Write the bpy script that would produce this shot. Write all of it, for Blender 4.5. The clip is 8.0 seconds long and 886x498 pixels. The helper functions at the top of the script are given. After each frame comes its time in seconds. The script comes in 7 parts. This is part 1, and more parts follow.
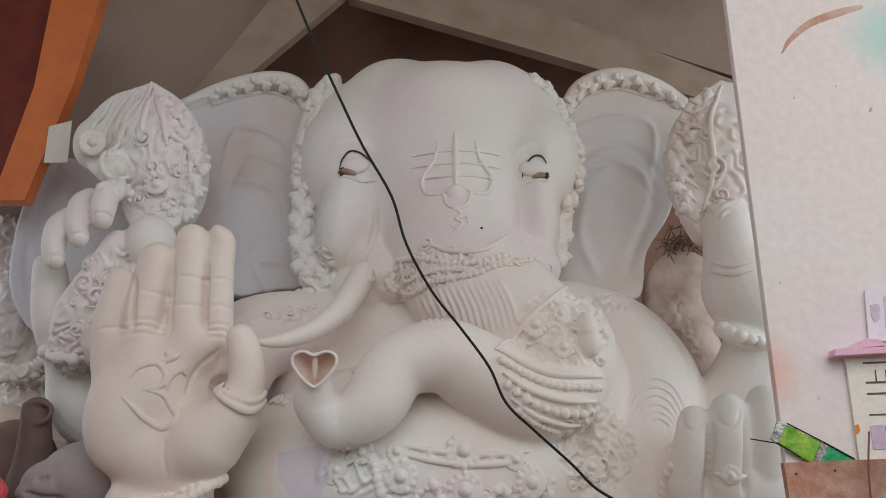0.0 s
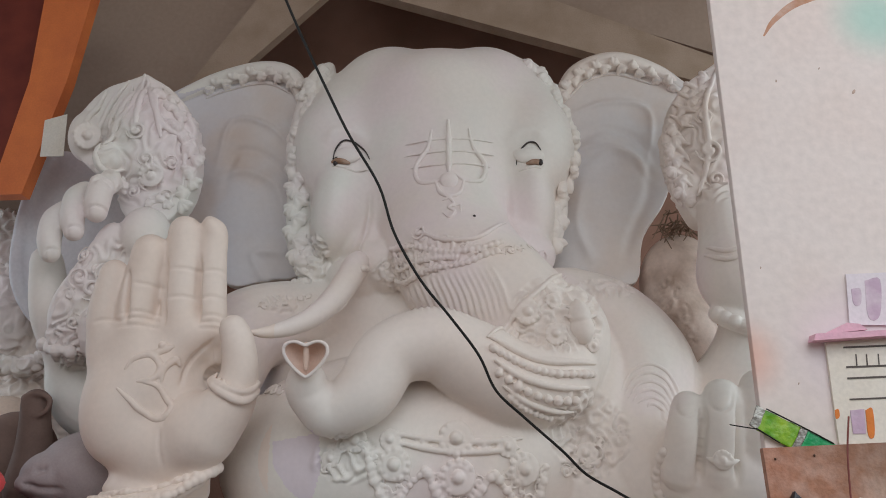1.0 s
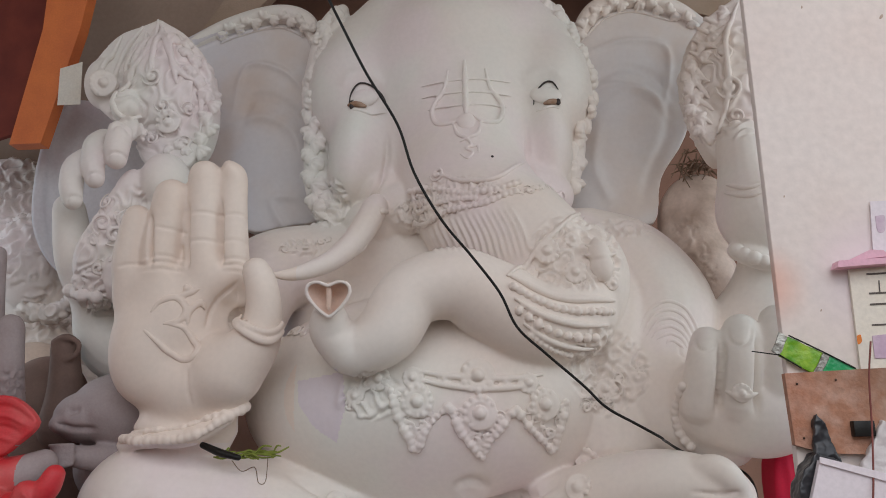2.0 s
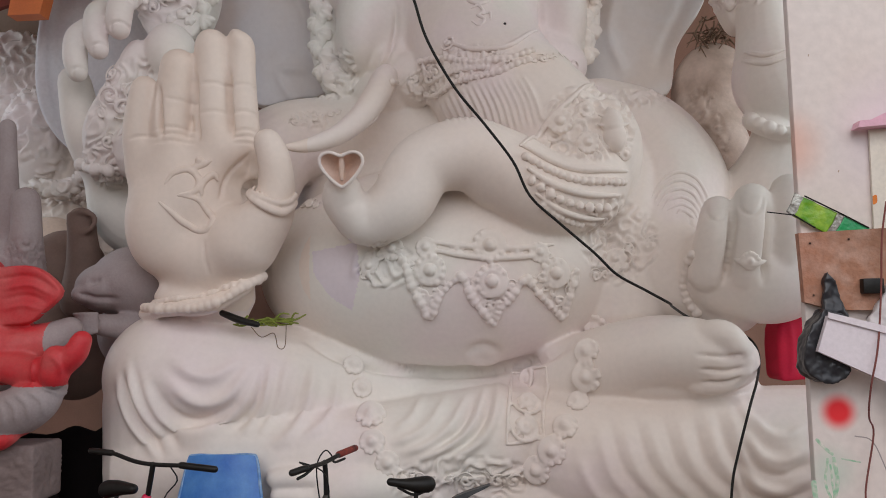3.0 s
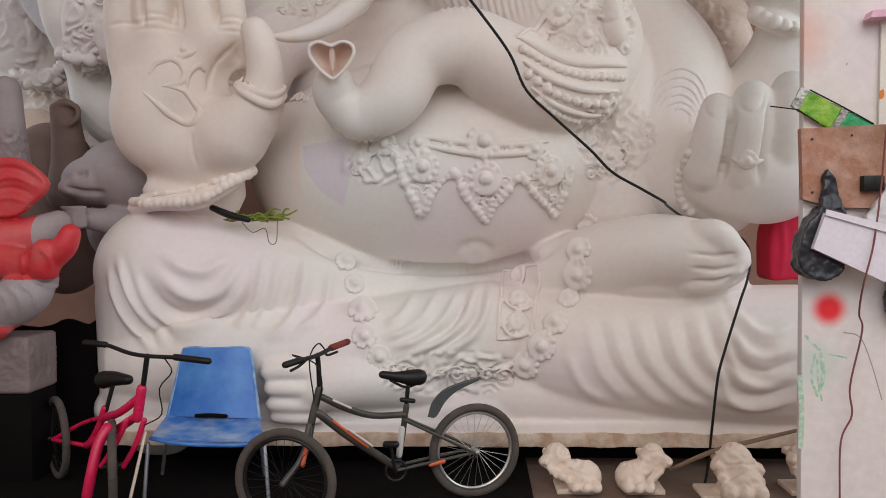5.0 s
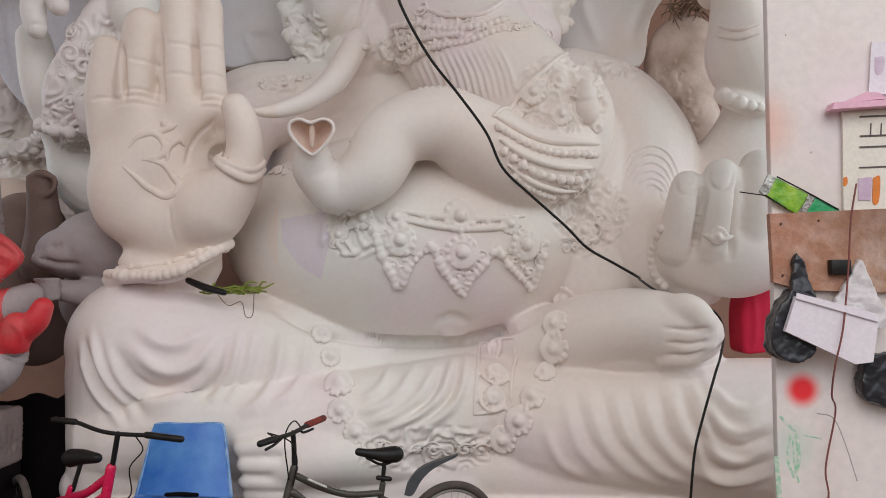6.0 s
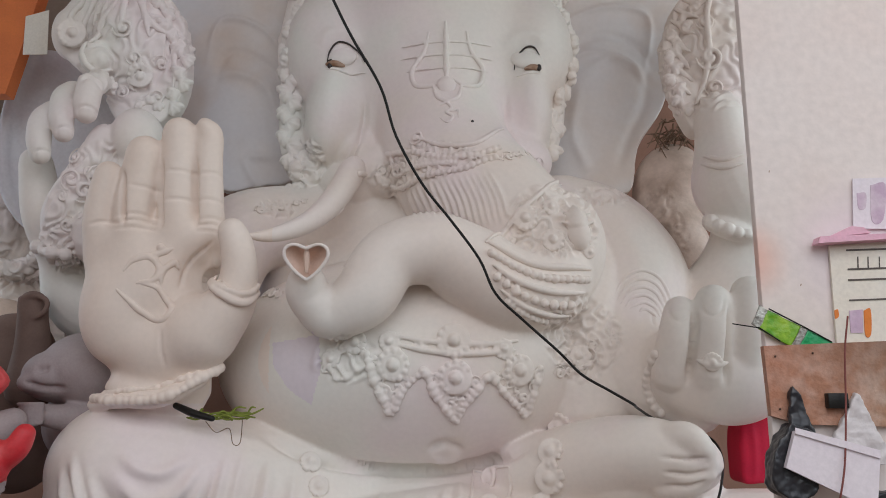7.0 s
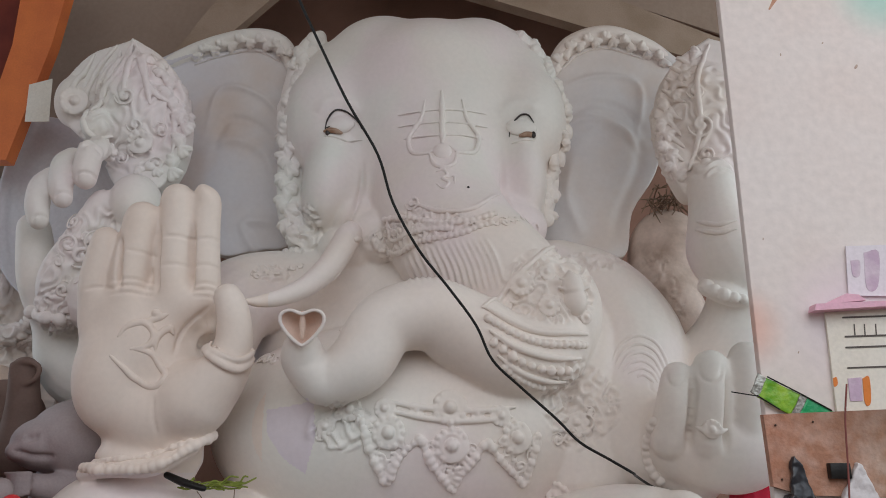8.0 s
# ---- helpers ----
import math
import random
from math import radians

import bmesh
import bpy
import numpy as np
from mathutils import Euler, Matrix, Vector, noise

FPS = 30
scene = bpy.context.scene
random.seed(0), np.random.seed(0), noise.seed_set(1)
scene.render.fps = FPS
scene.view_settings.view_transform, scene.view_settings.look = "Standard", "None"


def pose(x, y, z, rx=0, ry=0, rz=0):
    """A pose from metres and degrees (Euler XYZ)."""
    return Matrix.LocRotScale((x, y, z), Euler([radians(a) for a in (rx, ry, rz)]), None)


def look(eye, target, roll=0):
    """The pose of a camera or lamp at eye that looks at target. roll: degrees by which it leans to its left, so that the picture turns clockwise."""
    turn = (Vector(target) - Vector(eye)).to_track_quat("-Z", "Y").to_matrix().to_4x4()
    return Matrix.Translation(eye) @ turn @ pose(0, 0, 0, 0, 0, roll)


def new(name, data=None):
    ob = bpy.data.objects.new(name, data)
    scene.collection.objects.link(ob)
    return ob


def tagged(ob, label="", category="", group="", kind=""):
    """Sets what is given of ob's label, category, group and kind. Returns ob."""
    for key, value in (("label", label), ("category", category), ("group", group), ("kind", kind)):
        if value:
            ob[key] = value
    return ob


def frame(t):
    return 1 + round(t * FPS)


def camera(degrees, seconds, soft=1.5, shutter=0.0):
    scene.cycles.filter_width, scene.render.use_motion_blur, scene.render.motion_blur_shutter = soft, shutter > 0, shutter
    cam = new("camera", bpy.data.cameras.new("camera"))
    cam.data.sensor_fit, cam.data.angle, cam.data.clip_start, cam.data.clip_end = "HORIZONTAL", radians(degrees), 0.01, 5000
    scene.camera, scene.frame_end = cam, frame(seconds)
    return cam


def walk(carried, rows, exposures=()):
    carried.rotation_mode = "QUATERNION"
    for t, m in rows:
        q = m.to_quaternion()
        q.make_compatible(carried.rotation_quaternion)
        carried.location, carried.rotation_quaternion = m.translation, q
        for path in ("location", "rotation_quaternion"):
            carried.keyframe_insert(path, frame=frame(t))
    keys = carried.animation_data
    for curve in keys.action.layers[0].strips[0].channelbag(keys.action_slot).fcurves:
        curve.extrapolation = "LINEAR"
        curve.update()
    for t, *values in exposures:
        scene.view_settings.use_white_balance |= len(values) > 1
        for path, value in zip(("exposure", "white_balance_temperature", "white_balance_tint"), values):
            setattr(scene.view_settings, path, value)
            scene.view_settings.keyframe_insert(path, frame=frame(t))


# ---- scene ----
from mathutils.bvhtree import BVHTree

cam = camera(58.9, 8.0, soft=0.95)
PATH = [
    (0, (0.061, 0.055, 1.832), (0.04, 1.953, 2.463), 0.2),
    (0.5, (0.096, 0.048, 1.836), (0.067, 1.95, 2.455), 0.2),
    (1, (0.194, 0.056, 1.84), (0.146, 1.963, 2.44), -0.3),
    (1.2, (0.22, 0.053, 1.843), (0.158, 1.964, 2.43), -0.5),
    (2.3, (0.123, 0.05, 1.729), (0.037, 2.008, 2.128), -0.9),
    (2.5, (0.112, 0.05, 1.711), (0.026, 2.02, 2.042), -0.9),
    (3, (0.101, 0.046, 1.686), (-0.003, 2.034, 1.871), -1.0),
    (3.5, (0.074, 0.063, 1.664), (-0.033, 2.056, 1.791), -1.0),
    (4, (0.047, 0.073, 1.653), (-0.055, 2.071, 1.679), -0.6),
    (5.3, (0.101, 0.106, 1.665), (0.028, 2.103, 1.596), -0.3),
    (5.5, (0.051, 0.074, 1.693), (0.013, 2.073, 1.63), -0.4),
    (6, (0.073, 0.072, 1.733), (0.053, 2.07, 1.825), -0.3),
    (6.5, (0.073, 0.065, 1.757), (0.071, 2.052, 1.985), -0.1),
    (7, (0.069, 0.062, 1.791), (0.069, 2.025, 2.175), -0.1),
    (7.5, (0.068, 0.056, 1.806), (0.078, 1.997, 2.29), -0.0),
    (8, (0.063, 0.05, 1.81), (0.075, 1.976, 2.348), -0.2),
]
walk(cam, [(t, look(eye, target, roll)) for t, eye, target, roll in PATH],
     exposures=((0, 0.0, 6150, 6), (1.2, 0.0, 6150, 6), (2.5, 0.02, 6330, 9), (4.2, 0.06, 6400, 10), (5.5, 0.26, 6300, 8), (6.5, 0.12, 6250, 8), (7.5, -0.02, 6100, 6), (8.0, -0.04, 6100, 6)))

# ---- light: overcast sky through the open front of the shed ----
world = bpy.data.worlds.new("world")
scene.world = world
world.use_nodes = True
wn = world.node_tree
sky = wn.nodes.new("ShaderNodeTexSky")
sky.sky_type, sky.sun_disc = "NISHITA", False
sky.sun_elevation, sky.sun_rotation = radians(48), radians(200)
sky.dust_density = 3.0
wn.links.new(sky.outputs[0], wn.nodes["Background"].inputs[0])
wn.nodes["Background"].inputs[1].default_value = 0.085


def lamp(name, kind, m, energy, color, **kw):
    data = bpy.data.lights.new(name, kind)
    data.energy, data.color = energy, color
    for k, v in kw.items():
        if k == "size":
            data.shape, data.size, data.size_y = "RECTANGLE", v[0], v[1]
        if k == "angle":
            data.angle = radians(v)
    ob = new(name, data)
    ob.matrix_world = m
    return ob


lamp("front_opening_light", "AREA", look((2.9, -3.0, 6.5), (0.6, 6, 3.6)), 345, (1.0, 0.975, 0.98), size=(11.0, 6.6))
lamp("west_opening_light", "AREA", look((-7.1, 7.4, 4.0), (-2.0, 6.6, 3.4)), 62, (0.85, 0.94, 1.0), size=(3.2, 3.6))
lamp("side_opening_light", "AREA", look((7.15, 4.4, 4.2), (0.6, 6.0, 2.2)), 165, (0.93, 1.0, 1.0), size=(5.2, 4.6))


# ---- materials ----
def mat(name, color, rough=0.6, metal=0.0, color2=None, scale=6.0, amount=0.6, bump=0.15, bump_scale=60.0, extra=None, spec=0.5, per=0.0, tint=None):
    """A procedural surface: two scales of colour change, roughness change and a fine relief."""
    m = bpy.data.materials.new(name)
    m.use_nodes = True
    nt = m.node_tree
    b = nt.nodes["Principled BSDF"]
    N, L = nt.nodes.new, nt.links.new
    co = N("ShaderNodeTexCoord")
    n1 = N("ShaderNodeTexNoise")
    n1.inputs["Scale"].default_value, n1.inputs["Detail"].default_value = scale, 6
    n2 = N("ShaderNodeTexNoise")
    n2.inputs["Scale"].default_value, n2.inputs["Detail"].default_value = bump_scale, 5
    L(co.outputs["Object"], n1.inputs["Vector"])
    L(co.outputs["Object"], n2.inputs["Vector"])
    ramp = N("ShaderNodeMapRange")
    ramp.inputs[1].default_value, ramp.inputs[2].default_value = 0.38, 0.68
    L(n1.outputs["Fac"], ramp.inputs[0])
    mix = N("ShaderNodeMix")
    mix.data_type = "RGBA"
    mix.inputs[6].default_value = (*color, 1)
    mix.inputs[7].default_value = (*(color2 or [c * 0.78 for c in color]), 1)
    mul = N("ShaderNodeMath")
    mul.operation = "MULTIPLY"
    mul.inputs[1].default_value = amount
    L(ramp.outputs[0], mul.inputs[0])
    L(mul.outputs[0], mix.inputs[0])
    fine = N("ShaderNodeMix")
    fine.data_type, fine.blend_type = "RGBA", "MULTIPLY"
    fine.inputs[0].default_value = 0.22 if per == 0 else per
    last = mix.outputs[2]
    for i, hue in enumerate(tint or ()):
        n3 = N("ShaderNodeTexNoise")
        n3.inputs["Scale"].default_value, n3.inputs["Detail"].default_value = 0.55 + 0.5 * i, 3
        shift = N("ShaderNodeVectorMath")
        shift.inputs[1].default_value = (7.3 * i + 3.1, 1.7, 4.9 * i)
        L(co.outputs["Object"], shift.inputs[0])
        L(shift.outputs[0], n3.inputs["Vector"])
        r3 = N("ShaderNodeMapRange")
        r3.inputs[1].default_value, r3.inputs[2].default_value, r3.inputs[4].default_value = 0.48, 0.66, 0.75
        L(n3.outputs["Fac"], r3.inputs[0])
        m3 = N("ShaderNodeMix")
        m3.data_type = "RGBA"
        m3.inputs[7].default_value = (*hue, 1)
        L(r3.outputs[0], m3.inputs[0])
        L(last, m3.inputs[6])
        last = m3.outputs[2]
    L(last, fine.inputs[6])
    L(n2.outputs["Fac"], fine.inputs[7])
    gain = N("ShaderNodeMix")
    gain.data_type, gain.blend_type = "RGBA", "MULTIPLY"
    gain.inputs[0].default_value = 1.0
    gain.inputs[7].default_value = (1.12, 1.12, 1.12, 1)
    L(fine.outputs[2], gain.inputs[6])
    L(gain.outputs[2], b.inputs["Base Color"])
    rr = N("ShaderNodeMapRange")
    rr.inputs[3].default_value, rr.inputs[4].default_value = max(0.02, rough - 0.1), min(1.0, rough + 0.12)
    L(n1.outputs["Fac"], rr.inputs[0])
    L(rr.outputs[0], b.inputs["Roughness"])
    b.inputs["Metallic"].default_value = metal
    b.inputs["Specular IOR Level"].default_value = spec
    bp = N("ShaderNodeBump")
    bp.inputs["Strength"].default_value, bp.inputs["Distance"].default_value = bump, 0.01
    L(n2.outputs["Fac"], bp.inputs["Height"])
    L(bp.outputs[0], b.inputs["Normal"])
    return m


PLASTER = mat("white_plaster", (0.83, 0.765, 0.71), 0.55, color2=(0.79, 0.68, 0.605), scale=0.9, amount=0.65, bump=0.05, bump_scale=28, spec=0.3, per=0.1, tint=((0.775, 0.79, 0.745), (0.83, 0.725, 0.73)))
EAR = mat("patchy_primed_plaster", (0.72, 0.70, 0.70), 0.5, color2=(0.66, 0.56, 0.50), scale=1.1, amount=0.7, bump=0.05, bump_scale=25, spec=0.35, per=0.1, tint=((0.62, 0.61, 0.66), (0.64, 0.52, 0.44)))
TAN = mat("tan_tinted_plaster", (0.83, 0.735, 0.66), 0.55, color2=(0.81, 0.68, 0.585), scale=1.2, amount=0.8, bump=0.05, bump_scale=28, spec=0.3, per=0.1)
LILAC = mat("lilac_tinted_plaster", (0.76, 0.70, 0.745), 0.6, color2=(0.72, 0.65, 0.68), scale=2.0, amount=0.6, bump=0.05, bump_scale=30, spec=0.25, per=0.1)
WARM = mat("primed_plaster", (0.82, 0.68, 0.57), 0.65, color2=(0.66, 0.50, 0.40), scale=2.0, amount=0.6, bump=0.12, bump_scale=40, spec=0.2)
COOL = mat("grey_primed_plaster", (0.70, 0.70, 0.73), 0.6, color2=(0.62, 0.56, 0.60), scale=1.6, amount=0.7, bump=0.1, bump_scale=30, spec=0.25)
EYE_DARK = mat("dark_eye_paint", (0.03, 0.02, 0.018), 0.4)
EYE_BROWN = mat("brown_eye_paint", (0.30, 0.17, 0.10), 0.4, color2=(0.55, 0.42, 0.33), scale=16)
STAINED = mat("stained_pale_plaster", (0.76, 0.62, 0.54), 0.8, color2=(0.46, 0.34, 0.27), scale=3.5, amount=0.9, bump=0.3, bump_scale=30)
CLAY = mat("rough_brown_plaster", (0.56, 0.42, 0.34), 0.85, color2=(0.36, 0.25, 0.19), scale=5, amount=0.9, bump=0.5, bump_scale=35)
GREY = mat("grey_statue_primer", (0.42, 0.36, 0.36), 0.7, color2=(0.30, 0.23, 0.22), scale=3, bump=0.2)
RED = mat("coral_spray_paint", (0.66, 0.035, 0.045), 0.5, color2=(0.66, 0.16, 0.15), scale=4, amount=0.8, bump=0.15)
WALL_PLAIN = mat("limewashed_wall", (0.86, 0.785, 0.745), 0.85, color2=(0.83, 0.71, 0.655), scale=1.3, amount=0.7, bump=0.12, bump_scale=25)
FLOOR = mat("dusty_concrete", (0.19, 0.13, 0.10), 0.9, color2=(0.12, 0.08, 0.06), scale=1.6, amount=0.9, bump=0.5, bump_scale=18)
PLY = mat("brown_ceiling_board", (0.39, 0.295, 0.235), 0.85, color2=(0.30, 0.215, 0.165), scale=1.2, amount=0.8, bump=0.3, bump_scale=20)
BEAM = mat("pale_timber", (0.43, 0.325, 0.25), 0.8, color2=(0.34, 0.25, 0.18), scale=3, amount=0.8, bump=0.3)
ORANGE = mat("orange_painted_steel", (0.78, 0.22, 0.06), 0.55, color2=(0.6, 0.15, 0.05), scale=2.5, amount=0.8)
BACKWALL = mat("dark_brown_boards", (0.37, 0.205, 0.15), 0.9, color2=(0.27, 0.15, 0.105), scale=1.5, amount=0.8)
# shade put into the colour: gaps round the base, floor, pedestal stand, chair slot
SHADE_BLACK = mat("near_black_shade", (0.007, 0.005, 0.005), 0.95, color2=(0.004, 0.003, 0.003), scale=3, spec=0.1)


# ---- geometry helpers ----
def spline(points, steps=6):
    """Catmull-Rom through points of any dimension."""
    p = np.array(points, float)
    p = np.vstack([2 * p[0] - p[1], p, 2 * p[-1] - p[-2]])
    out = []
    for i in range(1, len(p) - 2):
        a, b, c, d = p[i - 1], p[i], p[i + 1], p[i + 2]
        for s in range(steps):
            t = s / steps
            out.append(0.5 * ((2 * b) + (c - a) * t + (2 * a - 5 * b + 4 * c - d) * t * t + (3 * b - a - 3 * c + d) * t ** 3))
    out.append(p[-2])
    return np.array(out)


class Clay:
    """Collects closed shapes as vertices and faces, each with a material slot."""

    def __init__(self):
        self.v, self.f, self.m = [], [], []

    def put(self, verts, faces, slot=0):
        o = len(self.v)
        self.v.extend([tuple(map(float, p)) for p in verts])
        self.f.extend([tuple(i + o for i in f) for f in faces])
        self.m.extend([slot] * len(faces))
        return self

    def ball(self, c, r, turn=(0, 0, 0), seg=0, rings=0, slot=0):
        if not hasattr(r, "__len__"):
            r = (r, r, r)
        seg = seg or (72 if max(r) > 0.3 else 24)
        rings = rings or (48 if max(r) > 0.3 else 14)
        m = Euler([radians(a) for a in turn]).to_matrix()
        vs, fs = [], []
        for i in range(1, rings):
            a = math.pi * i / rings
            for j in range(seg):
                b = 2 * math.pi * j / seg
                vs.append(Vector(c) + m @ Vector((r[0] * math.sin(a) * math.cos(b), r[1] * math.sin(a) * math.sin(b), r[2] * math.cos(a))))
        n = len(vs)
        vs += [Vector(c) + m @ Vector((0, 0, r[2])), Vector(c) - m @ Vector((0, 0, r[2]))]
        for i in range(rings - 2):
            for j in range(seg):
                k = (j + 1) % seg
                fs.append((i * seg + j, (i + 1) * seg + j, (i + 1) * seg + k, i * seg + k))
        for j in range(seg):
            k = (j + 1) % seg
            fs.append((n, j, k))
            fs.append((n + 1, (rings - 2) * seg + k, (rings - 2) * seg + j))
        return self.put(vs, fs, slot)

    def tube(self, ctrl, seg=20, steps=6, flat=1.0, slot=0, caps=True, straight=False):
        """ctrl: rows of (place, radius); round ends."""
        rows = [(*p, r) for p, r in ctrl]
        q = np.array(rows, float) if straight else spline(rows, steps)
        p, r = q[:, :3], np.maximum(q[:, 3], 1e-4)
        tan = np.gradient(p, axis=0)
        tan /= np.linalg.norm(tan, axis=1)[:, None] + 1e-9
        if caps:
            a = np.radians([80, 55, 30])
            p = np.vstack([[p[0] - tan[0] * r[0] * math.sin(x) for x in a], p, [p[-1] + tan[-1] * r[-1] * math.sin(x) for x in a[::-1]]])
            r = np.concatenate([r[0] * np.cos(a), r, r[-1] * np.cos(a[::-1])])
            tan = np.vstack([[tan[0]] * 3, tan, [tan[-1]] * 3])
        up = np.array([0, 1, 0.0]) if abs(tan[0][1]) < 0.9 else np.array([1.0, 0, 0])
        vs, fs = [], []
        for i in range(len(p)):
            up = up - tan[i] * up.dot(tan[i])
            up /= np.linalg.norm(up) + 1e-9
            side = np.cross(tan[i], up)
            for j in range(seg):
                b = 2 * math.pi * j / seg
                vs.append(p[i] + r[i] * (math.cos(b) * up * flat + math.sin(b) * side))
        for i in range(len(p) - 1):
            for j in range(seg):
                k = (j + 1) % seg
                fs.append((i * seg + j, i * seg + k, (i + 1) * seg + k, (i + 1) * seg + j))
        fs.append(tuple(range(seg - 1, -1, -1)))
        fs.append(tuple((len(p) - 1) * seg + j for j in range(seg)))
        return self.put(vs, fs, slot)

    def slab(self, outline, depth, steps=4, slot=0, smooth=True):
        """A closed outline of places, pushed back along y by depth."""
        o = list(outline)
        q = spline(o + [o[0]], steps)[:-1] if smooth else np.array(o, float)
        n = len(q)
        vs = [tuple(a) for a in q] + [(a[0], a[1] + depth, a[2]) for a in q]
        fs = [tuple(range(n)), tuple(range(2 * n - 1, n - 1, -1))] + [((i + 1) % n, i, n + i, n + (i + 1) % n) for i in range(n)]
        return self.put(vs, fs, slot)

    def box(self, lo, hi, slot=0, m=None, bevel=0.0):
        bm = bmesh.new()
        bmesh.ops.create_cube(bm, size=1.0)
        for v in bm.verts:
            v.co = Vector([(a + b) / 2 + c * (b - a) for a, b, c in zip(lo, hi, v.co)])
        if bevel:
            bmesh.ops.bevel(bm, geom=bm.edges[:], offset=bevel, segments=2, affect="EDGES", profile=0.5)
        if m:
            bm.transform(m)
        bm.verts.index_update()
        vs, fs = [v.co.copy() for v in bm.verts], [[v.index for v in f.verts] for f in bm.faces]
        bm.free()
        return self.put(vs, fs, slot)

    def mesh(self, name, mats, smooth=True, fix=True):
        me = bpy.data.meshes.new(name)
        me.from_pydata(self.v, [], self.f)
        for x in mats:
            me.materials.append(x)
        me.polygons.foreach_set("material_index", self.m)
        me.polygons.foreach_set("use_smooth", [smooth] * len(self.f))
        if fix:
            bm = bmesh.new()
            bm.from_mesh(me)
            bmesh.ops.recalc_face_normals(bm, faces=bm.faces)
            bm.to_mesh(me)
            bm.free()
        me.update()
        return me


def sharp(me, angle=40):
    me.set_sharp_from_angle(angle=radians(angle))
    return me


def thing(name, clay, mats, label, category, group="", kind="", smooth=True, edge=40):
    me = clay.mesh(name, mats if isinstance(mats, (list, tuple)) else [mats], smooth)
    sharp(me, edge)
    return tagged(new(name, me), label, category, group, kind)


def empty(name, place, label, category, group=""):
    ob = new(name)
    ob.location = place
    return tagged(ob, label, category, group)


def part(name, clay, material, parent, label=""):
    me = clay.mesh(name, material if isinstance(material, (list, tuple)) else [material])
    sharp(me)
    ob = new(name, me)
    ob.parent = parent
    ob.matrix_parent_inverse = Matrix.Translation(parent.matrix_basis.translation).inverted() if parent.type == "EMPTY" else Matrix()
    return tagged(ob, label)


def remeshed(clay, voxel, smooth_times):
    """One skin over all the joined shapes, softened where they meet."""
    me = clay.mesh("rough_form", [])
    ob = new("rough_form", me)
    r = ob.modifiers.new("skin", "REMESH")
    r.mode, r.voxel_size = "VOXEL", voxel
    s = ob.modifiers.new("soften", "SMOOTH")
    s.factor, s.iterations = 0.5, smooth_times
    dg = bpy.context.evaluated_depsgraph_get()
    done = bpy.data.meshes.new_from_object(ob.evaluated_get(dg))
    bpy.data.objects.remove(ob)
    bpy.data.meshes.remove(me)
    return done


class Skin:
    """Carves soft ridges (height > 0) and grooves (height < 0) into a skin, seen from the front."""

    def __init__(self, me):
        self.me = me
        n = len(me.vertices)
        self.co = np.empty(n * 3)
        me.vertices.foreach_get("co", self.co)
        self.co = self.co.reshape(-1, 3)
        self.no = np.empty(n * 3)
        me.vertices.foreach_get("normal", self.no)
        self.no = self.no.reshape(-1, 3)
        self.add = np.zeros(n)

    def line(self, points, width, height, taper=True, front=0.25, depth=0.5):
        q = spline(points, 6)
        lo, hi = q.min(0) - 3 * width, q.max(0) + 3 * width
        c = self.co
        sel = np.where((c[:, 0] > lo[0]) & (c[:, 0] < hi[0]) & (c[:, 2] > lo[2]) & (c[:, 2] < hi[2]) & (c[:, 1] > lo[1] - depth) & (c[:, 1] < hi[1] + depth) & (self.no[:, 1] < front))[0]
        if not len(sel):
            return self
        p = c[sel][:, [0, 2]]
        best, where = np.full(len(sel), 1e9), np.zeros(len(sel))
        for i in range(len(q) - 1):
            a, b = q[i, [0, 2]], q[i + 1, [0, 2]]
            ab = b - a
            s = np.clip(((p - a) @ ab) / (ab @ ab + 1e-12), 0, 1)
            d = np.linalg.norm(p - a - s[:, None] * ab, axis=1)
            near = d < best
            best[near], where[near] = d[near], ((i + s) / (len(q) - 1))[near]
        fade = np.minimum(1, 4 * np.minimum(where + 0.03, 1.03 - where)) if taper else 1.0
        self.add[sel] += height * fade * np.exp(-(best / width) ** 2)
        return self

    def blob(self, centre, radius, height, depth=0.5):
        c = self.co
        d = np.hypot(c[:, 0] - centre[0], c[:, 2] - centre[2])
        sel = (d < 3 * radius) & (abs(c[:, 1] - centre[1]) < depth) & (self.no[:, 1] < 0.3)
        self.add[sel] += height * np.exp(-(d[sel] / radius) ** 2)
        return self

    def scrolls(self, centre, radii, height, scale, depth=0.6, turn=0.0):
        """A field of carved curls inside an ellipse."""
        c = self.co
        x, z = c[:, 0] - centre[0], c[:, 2] - centre[2]
        a = radians(turn)
        x, z = x * math.cos(a) + z * math.sin(a), -x * math.sin(a) + z * math.cos(a)
        e = (x / radii[0]) ** 2 + (z / radii[1]) ** 2
        sel = np.where((e < 1) & (abs(c[:, 1] - centre[1]) < depth) & (self.no[:, 1] < 0.35))[0]
        for i in sel:
            p = Vector(c[i]) * scale
            w = noise.noise(p * 0.6) * 5 + noise.noise(p * 1.3 + Vector((9, 2, 5))) * 2.5
            self.add[i] += height * min(1, (1 - e[i]) * 5) * (math.sin(w * 3.0) * 0.7 + 0.5 * noise.noise(p * 2.2))
        return self

    def done(self):
        self.co += self.no * self.add[:, None]
        self.add[:] = 0
        self.me.vertices.foreach_set("co", self.co.ravel())
        self.me.update()
        return self


